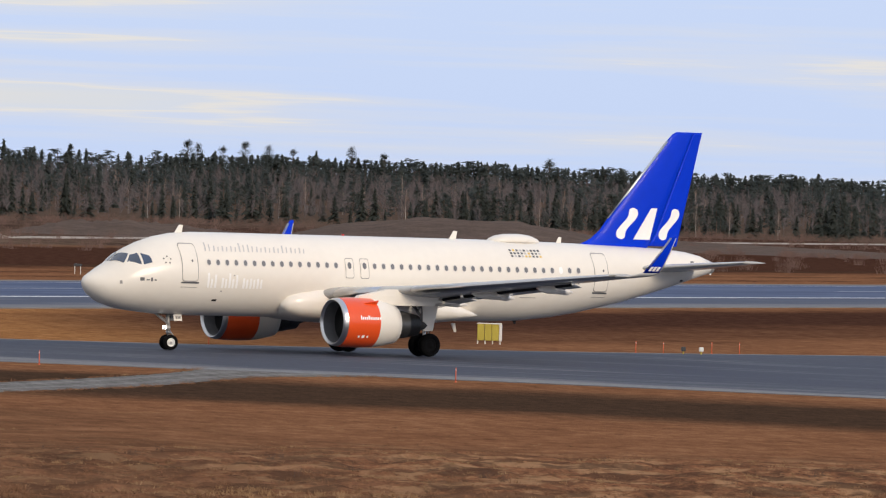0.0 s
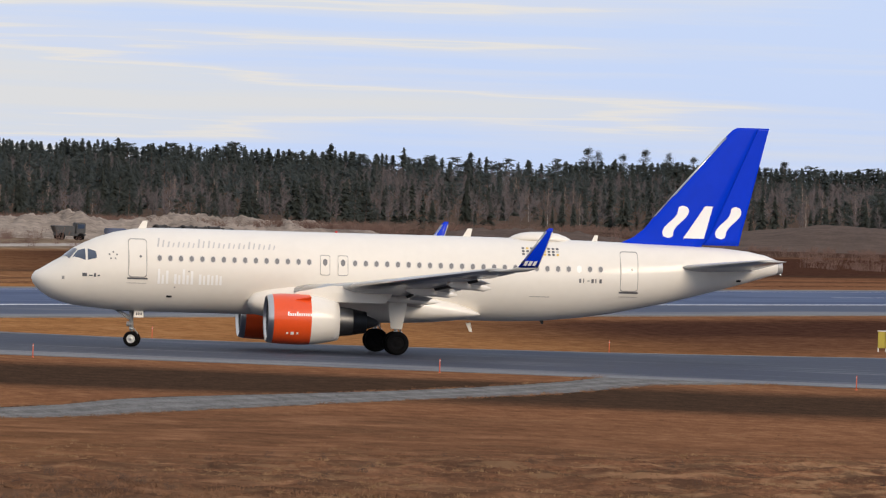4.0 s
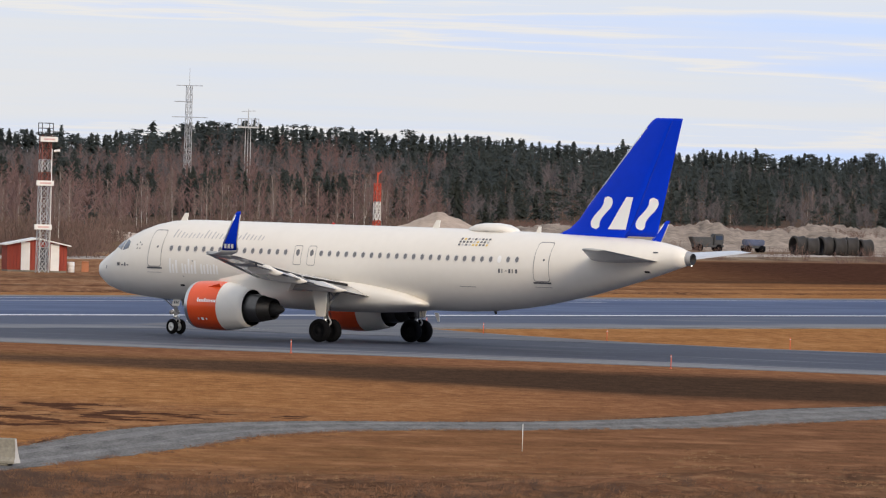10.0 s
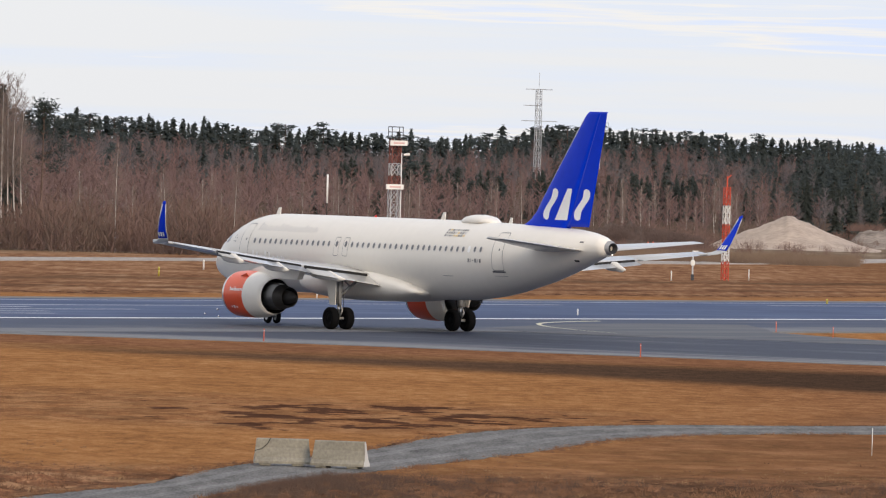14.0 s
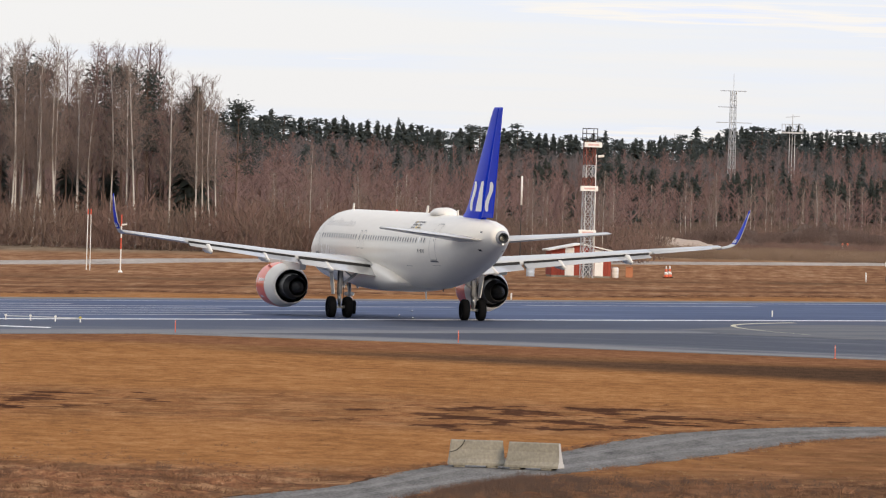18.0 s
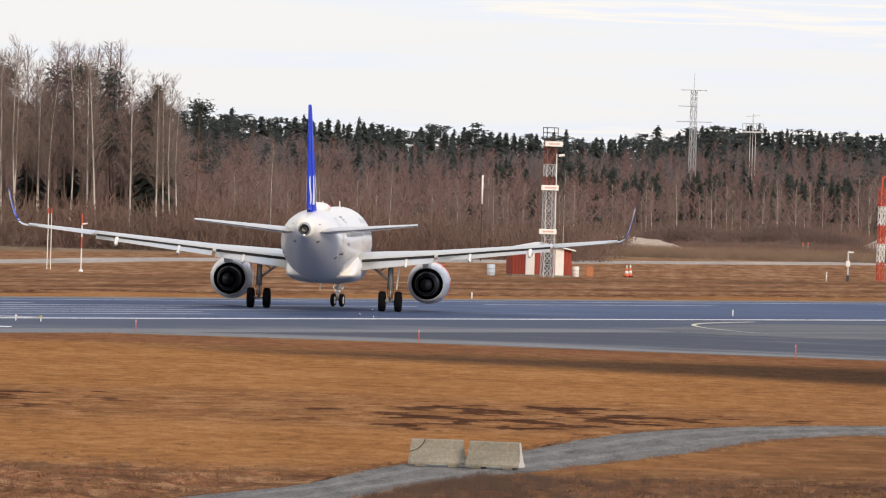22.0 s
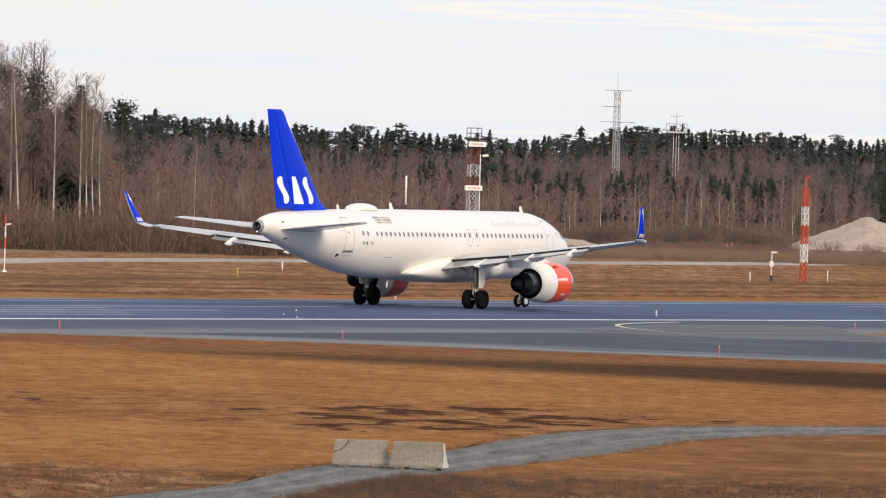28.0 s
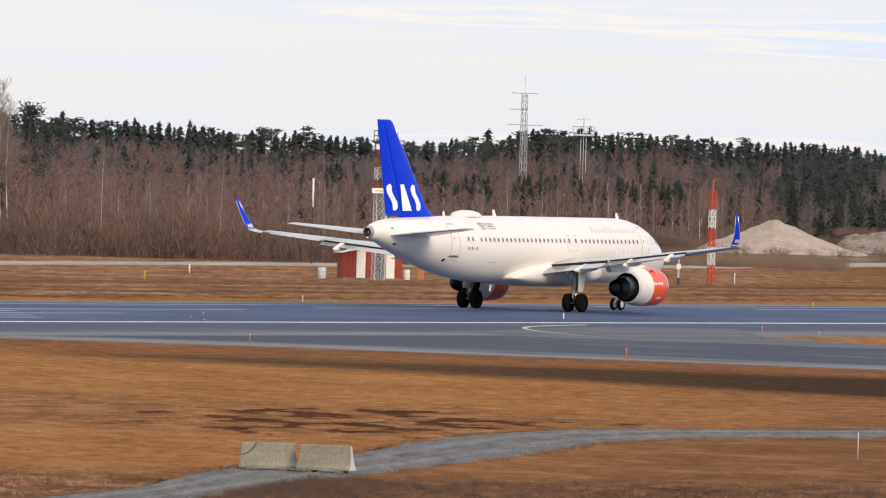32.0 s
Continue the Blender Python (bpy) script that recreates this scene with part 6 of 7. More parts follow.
ridge("sand_bank", [(-0.95, 905, 0), (-0.86, 905, 1.7), (-0.74, 905, 2.1), (-0.64, 905, 1.7), (-0.55, 905, 0.0)], 18, SPOIL, "brown earth bank behind the hut", "earth bank", 0.3, 22, 40)
ridge("earth_mound", [(-0.12, 1040, 0), (0.05, 1040, 1.5), (0.2, 1040, 1.9), (0.36, 1040, 1.5), (0.48, 1040, 0.4)], 24, SPOIL, "dark overgrown spoil heap", "spoil heap", 0.6, 5, 110)
ridge("earth_mound", [(0.42, 1060, 0), (0.58, 1060, 1.5), (0.8, 1060, 2.1), (1.0, 1060, 1.6), (1.22, 1060, 0)], 24, SPOIL, "dark overgrown spoil heap", "spoil heap", 0.6, 15, 130)
ridge("earth_mound", [(7.1, 1330, 0), (7.5, 1330, 2.2), (8.0, 1330, 3.5), (8.6, 1330, 3.3), (9.1, 1330, 1.6), (10.2, 1330, 0.9), (11.6, 1330, 0)], 60, SPOIL, "long dark grassed-over earth mound", "earth mound", 0.08, 31, 130)
ridge("earth_mound", [(5.5, 1300, 0), (5.75, 1300, 1.4), (6.2, 1300, 2.0), (6.6, 1300, 1.3), (7.2, 1300, 0)], 40, SPOIL, "low brown earth mound", "earth mound", 0.35, 41, 80)

# cleared branches heaped over the spoil
spots = []
for k in range(420):
    az = rng.uniform(-0.05, 1.25)
    d = (1040 if az < 0.44 else 1060) + rng.uniform(-14, 4)
    top = 1.9 * math.exp(-((az - 0.2) / 0.16) ** 2) + 2.1 * math.exp(-((az - 0.82) / 0.22) ** 2)
    spots.append((int(rng.integers(0, 6)), *polar(az, d), max(0.0, 0.55 * top * (1 - abs(d - (1040 if az < 0.44 else 1060)) / 24)), rng.uniform(0.9, 2.0), rng.uniform(1.0, 1.8), rng.uniform(0, 6.28)))
gather("brush_heap", spots, BUSHES, [DEADWOOD], "heap of cleared dead branches and roots", "brush heap")
bm = bmesh.new()
for k in range(13):
    az = rng.uniform(0.2, 1.0)
    x, y = polar(az, (1040 if az < 0.44 else 1060) - rng.uniform(10, 16))
    z, q, ln = rng.uniform(0.4, 1.5), rng.uniform(-0.3, 0.3), rng.uniform(0.4, 1.2)
    rod(bm, (x - ln * math.cos(q), y, max(0.1, z - ln * math.sin(q))), (x + ln * math.cos(q), y + rng.uniform(-1, 1), max(0.1, z + ln * math.sin(q))), rng.uniform(0.035, 0.07), 0.03, 6)
logs = bpy.data.meshes.new("cut_branches")
bm.to_mesh(logs)
bm.free()
logs.materials.append(DEADWOOD)
tagged(new("cut_branches", logs), "dead cut branches and thin logs lying on the brush heap", "branches", kind="stuff")
# scrub on the waste ground
spots = []
for k in range(900):
    az = rng.uniform(-0.6, 11.4)
    d = rng.uniform(1000, max(1010, front(az) - 10))
    x, y = polar(az, d)
    spots.append((int(rng.integers(0, 5)), x, y, 0.0, rng.uniform(0.6, 1.7), rng.uniform(0.9, 1.6), rng.uniform(0, 6.28)))
for k in range(420):
    az = rng.uniform(-0.2, 1.35)
    x, y = polar(az, rng.uniform(1000, 1034))
    spots.append((int(rng.integers(0, 5)), x, y, 0.0, rng.uniform(0.4, 1.1), rng.uniform(1.0, 1.8), rng.uniform(0, 6.28)))
for k in range(300):
    az = rng.uniform(6.9, 11.4)
    if noise.noise((az * 4.0, 3.0, 8.0)) > -0.1:
        spots.append((int(rng.integers(0, 5)), *polar(az, rng.uniform(1255, 1275)), 0.0, rng.uniform(0.4, 1.0), rng.uniform(1.0, 1.8), rng.uniform(0, 6.28)))
gather("scrub", spots, SHRUBS, [BRUSH], "low russet scrub on waste ground", "bushes")


spots = []
for k in range(420):
    az = rng.uniform(2.15, 5.35)
    x, y = polar(az, 1170 + rng.uniform(-6, 9))
    spots.append((int(rng.integers(0, 5)), x, y, 1.9, rng.uniform(0.5, 1.3), rng.uniform(1.2, 2.4), rng.uniform(0, 6.28)))
gather("bank_scrub", spots, SHRUBS, [BRUSH], "dark dry weeds along the crest of the sand bank", "bushes")
spots = []
for k in range(1500):
    az = rng.uniform(-0.75, 2.2)
    x, y = polar(az, rng.uniform(905, 960))
    spots.append((int(rng.integers(0, 5)), x, y, 0.0, rng.uniform(0.5, 1.15), rng.uniform(1.2, 2.2), rng.uniform(0, 6.28)))
gather("dry_reeds", spots, SHRUBS, [REED], "pale dry reeds and low brush behind the road", "bushes")


# ======== things on the airfield ========
STICK = surf("orange_marker_paint", (0.66, 0.13, 0.055), 0.5, vary=0.12)
WHITE = surf("white_weathered_paint", (0.74, 0.73, 0.70), 0.55, vary=0.12, scale=2)
YELLOWP = surf("yellow_sign_paint", (0.46, 0.38, 0.06), 0.5, vary=0.18, scale=1.5)
REDWOOD = surf("falun_red_boards", (0.28, 0.045, 0.026), 0.8, vary=0.25, scale=1.2, stretch_by=(4, 4, 0.6))
GALV = surf("galvanised_steel", (0.50, 0.505, 0.51), 0.55, 0.35, vary=0.2, scale=3)
MASTRED = surf("mast_red_paint", (0.55, 0.075, 0.035), 0.55, vary=0.15, scale=2)
CONCRETE = surf("weathered_concrete", (0.24, 0.22, 0.178), 0.9, vary=0.28, scale=1.6, fine=8, bump=0.02, spec=0.2)
DULLRED = surf("faded_red_steel", (0.24, 0.085, 0.065), 0.7, 0.2, vary=0.3, scale=1.5)
PALECONCRETE = surf("pale_concrete_end", (0.52, 0.50, 0.46), 0.9, vary=0.15, scale=2, spec=0.2)
RUST = surf("rusty_steel", (0.040, 0.036, 0.034), 0.8, 0.2, vary=0.4, scale=1.2)
DARKBODY = surf("dark_machine_paint", (0.03, 0.033, 0.04), 0.5, vary=0.3, scale=1.5)
CABBLUE = surf("dull_blue_machine_paint", (0.05, 0.07, 0.14), 0.5, vary=0.3, scale=1.5)
PANELPINK = surf("faded_pink_marking", (0.62, 0.40, 0.37), 0.6, vary=0.3, scale=6)
CRATE = surf("faded_orange_plastic", (0.42, 0.16, 0.07), 0.6, vary=0.15)
BLUEDRUM = surf("pale_blue_plastic", (0.45, 0.52, 0.60), 0.5, vary=0.1)


def marker():
    root = empty("edge_marker")
    bm = bmesh.new()
    rod(bm, (0, 0, 0), (0, 0, 0.64), 0.024, 0.022, 8)
    part("post", bm, STICK, root, smooth=True)
    bm = bmesh.new()
    rod(bm, (0, 0, 0.54), (0, 0, 0.57), 0.027, 0.027, 8)
    part("reflective_band", bm, WHITE, root)
    bm = bmesh.new()
    rod(bm, (0, 0, 0), (0, 0, 0.04), 0.06, 0.05, 10)
    part("foot", bm, STICK, root)
    return tagged(root, "slim orange edge marker post beside the taxiway", "marker post", "taxiway edge markers")


mk = marker()
first = True
for x, y in ((-25.2, 458.5), (-11.2, 453.8), (6.9, 443.2), (24.3, 432.2), (42.2, 422.2), (59.4, 409.3), (78.5, 395.0), (15.6, 520.5), (18.3, 507.5), (24.5, 497), (33.6, 487.5), (45.2, 482), (57, 482.3), (81.2, 493), (82.6, 492.5), (86, 497), (87.6, 497.5)):
    m = Matrix.Translation((x, y, 0)) @ Matrix.Rotation(rng.uniform(-0.05, 0.05), 4, "X")
    if first:
        mk.matrix_basis, first = m, False
    else:
        copy_thing(mk, m)


def post(name, x, y, h, r, mat, label, cap=None, category="post"):
    root = empty(name, Matrix.Translation((x, y, 0)))
    bm = bmesh.new()
    rod(bm, (0, 0, 0), (0, 0, h), r, r * 0.85, 8)
    part("shaft", bm, mat, root, smooth=True)
    bm = bmesh.new()
    rod(bm, (0, 0, h - r * 2.4), (0, 0, h + r * 0.6), r * 1.3, r * 0.8, 8)
    part("cap", bm, cap or mat, root, smooth=True)
    return tagged(root, label, category)


post("stake", 12.1, 298.2, 0.86, 0.013, WHITE, "thin pale wooden stake in the grass", WHITE, "stake")
for x, y, h, r, mat in ((-11.5, 600.3, 0.42, 0.05, WHITE), (-24.8, 687, 0.66, 0.07, YELLOWP), (-23.0, 734, 0.75, 0.07, WHITE), (37.7, 791, 0.8, 0.06, WHITE), (38.2, 801, 0.8, 0.06, WHITE), (4.9, 560, 0.40, 0.045, WHITE), (22.6, 640, 0.35, 0.07, YELLOWP), (92.5, 775, 0.6, 0.1, WHITE)):
    post("marker_post", x, y, h, r, mat, "short %s marker post in the grass" % ("yellow" if mat is YELLOWP else "white"))
for x, y in ((64.0, 760), (82.0, 790)):
    root = empty("approach_light", Matrix.Translation((x, y, 0)))
    for s in (-0.25, 0.25):
        bm = bmesh.new()
        rod(bm, (s, 0, 0), (s, 0, 0.65), 0.03, n=6)
        part("leg", bm, WHITE, root)
    bm = bmesh.new()
    block(bm, (-0.34, -0.12, 0.65), (0.34, 0.12, 0.88), 0.04)
    part("lamp_box", bm, DARKBODY, root)
    tagged(root, "low dark light box on two white legs", "approach light", "approach lights")

for (x, y), dark in (((83.67, 492.4), True), ((84.62, 492.3), False)):
    root = empty("field_light", Matrix.Translation((x, y, 0)))
    bm = bmesh.new()
    rod(bm, (0, 0, 0), (0, 0, 0.20), 0.05, 0.04, 8)
    part("stem", bm, YELLOWP, root)
    bm = bmesh.new()
    block(bm, (-0.12, -0.10, 0.18), (0.12, 0.10, 0.42), 0.03)
    part("lamp_head", bm, DARKBODY if dark else WHITE, root, "dark lamp head" if dark else "pale lamp head")
    tagged(root, "small yellow taxiway light with a %s head" % ("dark" if dark else "pale"), "taxiway light", "taxiway lights")
for x, y in ((16.5, 1030.0), (17.1, 1032.0)):
    post("marker_post", x, y, 0.85, 0.09, WHITE, "short pale post with an orange cap by the brush heap", STICK)

# yellow guidance sign on legs
root = empty("guidance_sign", Matrix.Translation((75.4, 507.5, 0)) @ Matrix.Rotation(radians(-14), 4, "Z"))
for k in range(3):
    bm = bmesh.new()
    block(bm, (-0.62 + k * 0.40, -0.12, 0.20), (-0.24 + k * 0.40, 0.12, 1.10), 0.02)
    part("sign_panel", bm, YELLOWP, root, "yellow sign panel")
bm = bmesh.new()
block(bm, (0.58, -0.13, 0.18), (0.72, 0.13, 1.12), 0.02)
part("end_plate", bm, WHITE, root, "white end plate")
bm = bmesh.new()
block(bm, (-0.66, -0.14, 1.10), (0.72, 0.14, 1.16), 0.015)
part("top_rail", bm, WHITE, root)
for k in range(4):
    bm = bmesh.new()
    rod(bm, (-0.6 + k * 0.41, 0, 0), (-0.6 + k * 0.41, 0, 0.25), 0.04, n=6)
    part("leg", bm, WHITE, root)
tagged(root, "yellow airfield guidance sign on short legs", "sign")
# white sign box near the runway
root = empty("sign_box", Matrix.Translation((52.3, 592.0, 0)))
bm = bmesh.new()
block(bm, (-0.62, -0.2, 0.1), (0.62, 0.2, 0.75), 0.03)
part("box", bm, PALECONCRETE, root, "dirty white sign box")
for x0, x1 in ((-0.56, -0.16), (-0.12, 0.56)):
    bm = bmesh.new()
    block(bm, (x0, -0.212, 0.16), (x1, -0.195, 0.69), 0.006)
    part("sign_face", bm, GALV, root, "grey weathered sign face")
for s in (-0.5, 0.5):
    bm = bmesh.new()
    rod(bm, (s, 0, 0), (s, 0, 0.12), 0.06, n=6)
    part("leg", bm, GALV, root)
tagged(root, "low white sign box beside the runway", "sign")


# concrete barriers on the gravel track
def barrier(name, m, tilt, cracked):
    root = empty(name, m)
    prof = [(-0.30, 0.06), (-0.30, 0.13), (-0.20, 0.24), (-0.11, 0.52), (-0.095, 0.76), (-0.07, 0.79), (0.07, 0.79), (0.095, 0.76), (0.11, 0.52), (0.20, 0.24), (0.30, 0.13), (0.30, 0.06)]
    rings = [[(x - math.copysign(0.10 * max(0.0, z - 0.13), x), y * k, z) for y, z in prof] for x, k in ((-0.815, 0.97), (-0.80, 1.0), (-0.3, 1.0), (0.3, 1.0), (0.80, 1.0), (0.815, 0.97))]
    mesh("body", *loft(rings), CONCRETE, root, "weathered grey concrete body", smooth=False)
    for s in (-1, 1):
        mesh("end_face", [(s * (0.819 - 0.10 * max(0.0, z - 0.13)), y * 0.93, 0.07 + (z - 0.06) * 0.96) for y, z in prof], [tuple(range(len(prof)))], PALECONCRETE, root, "pale concrete end face", smooth=False, fix=False)
    for x in (-0.5, 0.45):
        bm = bmesh.new()
        block(bm, (x - 0.16, -0.27, 0.0), (x + 0.16, 0.27, 0.08), 0.01)
        part("foot", bm, CONCRETE, root)
    if cracked:
        bm = bmesh.new()
        for (xa, za), (xb, zb) in (((-0.35, 0.79), (-0.44, 0.62)), ((-0.44, 0.62), (-0.60, 0.48)), ((-0.60, 0.48), (-0.80, 0.42))):
            ya = lambda z: -0.1 - max(0, 0.52 - z) * 0.32 - 0.008
            rod(bm, (xa, ya(za), za), (xb, ya(zb), zb), 0.012, n=5)
        part("crack", bm, BLACK, root, "dark crack")
    return tagged(root, "weathered concrete barrier with a cracked corner on the track" if cracked else "weathered grey concrete barrier standing on the track", "barrier", "concrete barriers")


barrier("concrete_barrier", Matrix.Translation((-6.06, 271.0, 0.03)) @ Matrix.Rotation(radians(4), 4, "Z"), 0, True)
barrier("concrete_barrier", Matrix.Translation((-4.37, 270.2, 0.03)) @ Matrix.Rotation(radians(-17), 4, "Z"), 0, False)

# red hut with wide white boards beside the lattice tower
HX, HY = -8.85, 731.5
root = empty("hut", Matrix.Translation((HX, HY, 0)) @ Matrix.Rotation(radians(9), 4, "Z"))
W2, D2, HH = 2.30, 1.55, 2.10


def flat_box(nm, lo, hi, mat, parent, label="", bevel=0.0):
    bm = bmesh.new()
    block(bm, lo, hi, bevel)
    return part(nm, bm, mat, parent, label)


flat_box("plinth", (-W2, -D2, 0), (W2, D2, 0.15), CONCRETE, root)
def gable(x):
    """Height of the gable wall x metres from the hut's middle."""
    return HH + 0.44 * (1 - min(1.0, abs(x) / W2))


for k in range(20):
    x0, x1 = -W2 + 2 * W2 * k / 20, -W2 + 2 * W2 * (k + 1) / 20
    for s in (-1, 1):
        flat_box("board", (x0 + 0.008, s * D2 - 0.05, 0.15), (x1 - 0.008, s * D2 + 0.05, gable((x0 + x1) / 2)), REDWOOD, root)
for k in range(12):
    y0 = -D2 + 2 * D2 * k / 12
    for s in (-1, 1):
        flat_box("board", (s * W2 - 0.05, y0 + 0.008, 0.15), (s * W2 + 0.05, y0 + 2 * D2 / 12 - 0.008, HH), REDWOOD, root)
for x0, x1 in ((-1.28, -0.58), (1.05, 1.72)):
    flat_box("white_board", (x0, -D2 - 0.09, 0.12), (x1, -D2 - 0.04, gable(max(abs(x0), abs(x1)))), WHITE, root, "wide white painted wall board")
door = flat_box("door", (0.05, -D2 - 0.08, 0.15), (0.85, -D2 + 0.02, 1.98), DARKBODY, root, "grey-brown door")
flat_box("door_handle", (0.14, -D2 - 0.14, 1.0), (0.24, -D2 - 0.08, 1.04), GALV, door)
for s in (-1, 1):
    e = s * (W2 + 0.32)
    mesh("roof_sheet", [(e, -D2 - 0.45, HH - 0.08), (e, D2 + 0.3, HH - 0.08), (0, D2 + 0.3, HH + 0.46), (0, -D2 - 0.45, HH + 0.46), (e, -D2 - 0.45, HH + 0.02), (e, D2 + 0.3, HH + 0.02), (0, D2 + 0.3, HH + 0.56), (0, -D2 - 0.45, HH + 0.56)],
         [(0, 1, 2, 3), (4, 5, 6, 7), (0, 1, 5, 4), (1, 2, 6, 5), (2, 3, 7, 6), (3, 0, 4, 7)], WHITE, root, "pale metal roof sheet", smooth=False)
tagged(root, "small red wooden hut with white boards and low roof", "hut")


def lattice(root, base, top, h, mats, bays, r=0.045, name="leg"):
    """A square lattice mast: four legs and crossed braces, painted by bay."""
    for k in range(bays):
        z0, z1 = h * k / bays, h * (k + 1) / bays
        w0, w1 = base + (top - base) * k / bays, base + (top - base) * (k + 1) / bays
        mat = mats[k % len(mats)]
        bm = bmesh.new()
        cs = [(-1, -1), (1, -1), (1, 1), (-1, 1)]
        for i in range(4):
            (ax, ay), (bx, by) = cs[i], cs[(i + 1) % 4]
            rod(bm, (ax * w0, ay * w0, z0), (ax * w1, ay * w1, z1), r, n=6)
            rod(bm, (ax * w0, ay * w0, z0), (bx * w1, by * w1, z1), r * 0.7, n=4)
            rod(bm, (bx * w0, by * w0, z0), (ax * w1, ay * w1, z1), r * 0.7, n=4)
            rod(bm, (ax * w1, ay * w1, z1), (bx * w1, by * w1, z1), r * 0.6, n=4)
        tagged(part("mast_section", bm, mat, root), kind="stuff")


root = empty("lattice_tower", Matrix.Translation((-8.15, 726.0, 0)) @ Matrix.Rotation(radians(20), 4, "Z"))
lattice(root, 0.40, 0.36, 10.7, [GALV] * 7 + [DULLRED, GALV, DULLRED, DULLRED], 11, 0.040)
for z, dx in ((3.35, -0.25), (6.75, -0.18), (10.15, 0.05)):
    flat_box("panel_antenna", (-0.72 + dx, -0.75, z), (0.70 + dx, -0.58, z + 0.40), WHITE, root, "white horizontal panel antenna", 0.02)
    flat_box("panel_mark", (-0.45 + dx, -0.756, z + 0.14), (0.45 + dx, -0.748, z + 0.26), PANELPINK, root)
flat_box("platform", (-0.5, -0.5, 10.65), (0.5, 0.5, 10.75), RUST, root)
bm = bmesh.new()
for a in ((-0.45, -0.45), (0.45, -0.45), (0.45, 0.45), (-0.45, 0.45)):
    rod(bm, (*a, 10.75), (*a, 11.6), 0.03, n=6)
for z in (11.2, 11.6):
    for a, b in (((-0.45, -0.45), (0.45, -0.45)), ((0.45, -0.45), (0.45, 0.45)), ((0.45, 0.45), (-0.45, 0.45)), ((-0.45, 0.45), (-0.45, -0.45))):
        rod(bm, (*a, z), (*b, z), 0.03, n=6)
tagged(part("railing", bm, RUST, root, "rusty top railing"), kind="stuff")
bm = bmesh.new()
rod(bm, (0.45, -0.42, 0.2), (0.40, -0.42, 9.6), 0.034, n=8)
part("cable_duct", bm, WHITE, root, "white vertical cable duct", True)
bm = bmesh.new()
rod(bm, (0.5, -0.6, 9.45), (0.95, -0.7, 9.5), 0.10, n=8)
part("camera_box", bm, WHITE, root)
tagged(root, "lattice steel tower with three white panel antennas", "antenna tower")

root = empty("striped_mast", Matrix.Translation((18.55, 763.0, 0)) @ Matrix.Rotation(radians(30), 4, "Z"))
lattice(root, 0.22, 0.20, 7.6, [MASTRED, MASTRED, WHITE, WHITE], 10, 0.036)
bm = bmesh.new()
rod(bm, (0, 0, 7.6), (0, 0, 8.5), 0.06, n=6)
rod(bm, (0, 0, 8.3), (0.35, 0, 8.6), 0.05, n=6)
part("top_lamp", bm, MASTRED, root)
tagged(root, "red and white banded lattice mast", "mast")

root = empty("weather_station", Matrix.Translation((15.8, 757.0, 0)))
bm = bmesh.new()
rod(bm, (0, 0, 0), (0, 0, 2.4), 0.07, n=8)
part("pole", bm, GALV, root)
flat_box("instrument_box", (-0.17, -0.15, 1.2), (0.17, 0.15, 1.65), WHITE, root, "white instrument box", 0.04)
flat_box("sensor_arm", (-0.05, -0.05, 2.3), (0.45, 0.05, 2.42), WHITE, root, "", 0.01)
flat_box("battery_box", (-0.12, -0.12, 0.0), (0.12, 0.12, 0.5), DARKBODY, root, "", 0.03)
tagged(root, "small white weather station on a pole", "weather station")
post("marker_post", 14.0, 752, 0.75, 0.06, WHITE, "short white marker post in the grass")
post("marker_post", 20.6, 766, 0.9, 0.05, WHITE, "short white marker post beside the mast")

root = empty("twin_pole", Matrix.Translation((-44.3, 687, 0)))
for s in (-0.11, 0.11):
    bm = bmesh.new()
    rod(bm, (s * 1.2, 0, 0), (s, 0, 4.45), 0.032, n=8)
    part("pole", bm, WHITE, root)
    bm = bmesh.new()
    rod(bm, (s, 0, 4.1), (s, 0, 4.5), 0.045, n=8)
    part("red_cap", bm, MASTRED, root)
tagged(root, "pair of thin white poles with red tops", "pole")
root = empty("banded_pole", Matrix.Translation((-41.5, 680, 0)))
for k in range(5):
    bm = bmesh.new()
    rod(bm, (0, 0, 0.84 * k), (0, 0, 0.84 * (k + 1)), 0.05, n=8)
    part("pole_band", bm, WHITE if k in (0, 1, 3) else MASTRED, root)
bm = bmesh.new()
rod(bm, (0, 0, 0), (0, 0, 0.15), 0.2, 0.1, 8)
part("foot", bm, WHITE, root)
bm = bmesh.new()
rod(bm, (0, 0, 3.45), (0.4, 0, 3.5), 0.06, n=6)
part("side_lamp", bm, WHITE, root)
tagged(root, "white and red banded pole with a side lamp", "pole")

root = empty("white_tipped_pole", Matrix.Translation((-15.2, 828, 0)))
bm = bmesh.new()
rod(bm, (0, 0, 0), (0, 0, 5.1), 0.05, n=6)
part("lower_pole", bm, RUST, root)
bm = bmesh.new()
rod(bm, (0, 0, 5.05), (0, 0, 7.6), 0.085, n=8)
part("white_top", bm, WHITE, root, "white upper section", True)
tagged(root, "tall thin pole with a white upper section", "pole")

# far masts among the trees
root = empty("yagi_mast", Matrix.Translation((*polar(0.226, 1550), 8.925 - 8.925 * 1550 / 1215)) @ Matrix.Rotation(radians(25), 4, "Z"))
lattice(root, 0.42, 0.30, 18.8, [GALV], 12, 0.034)
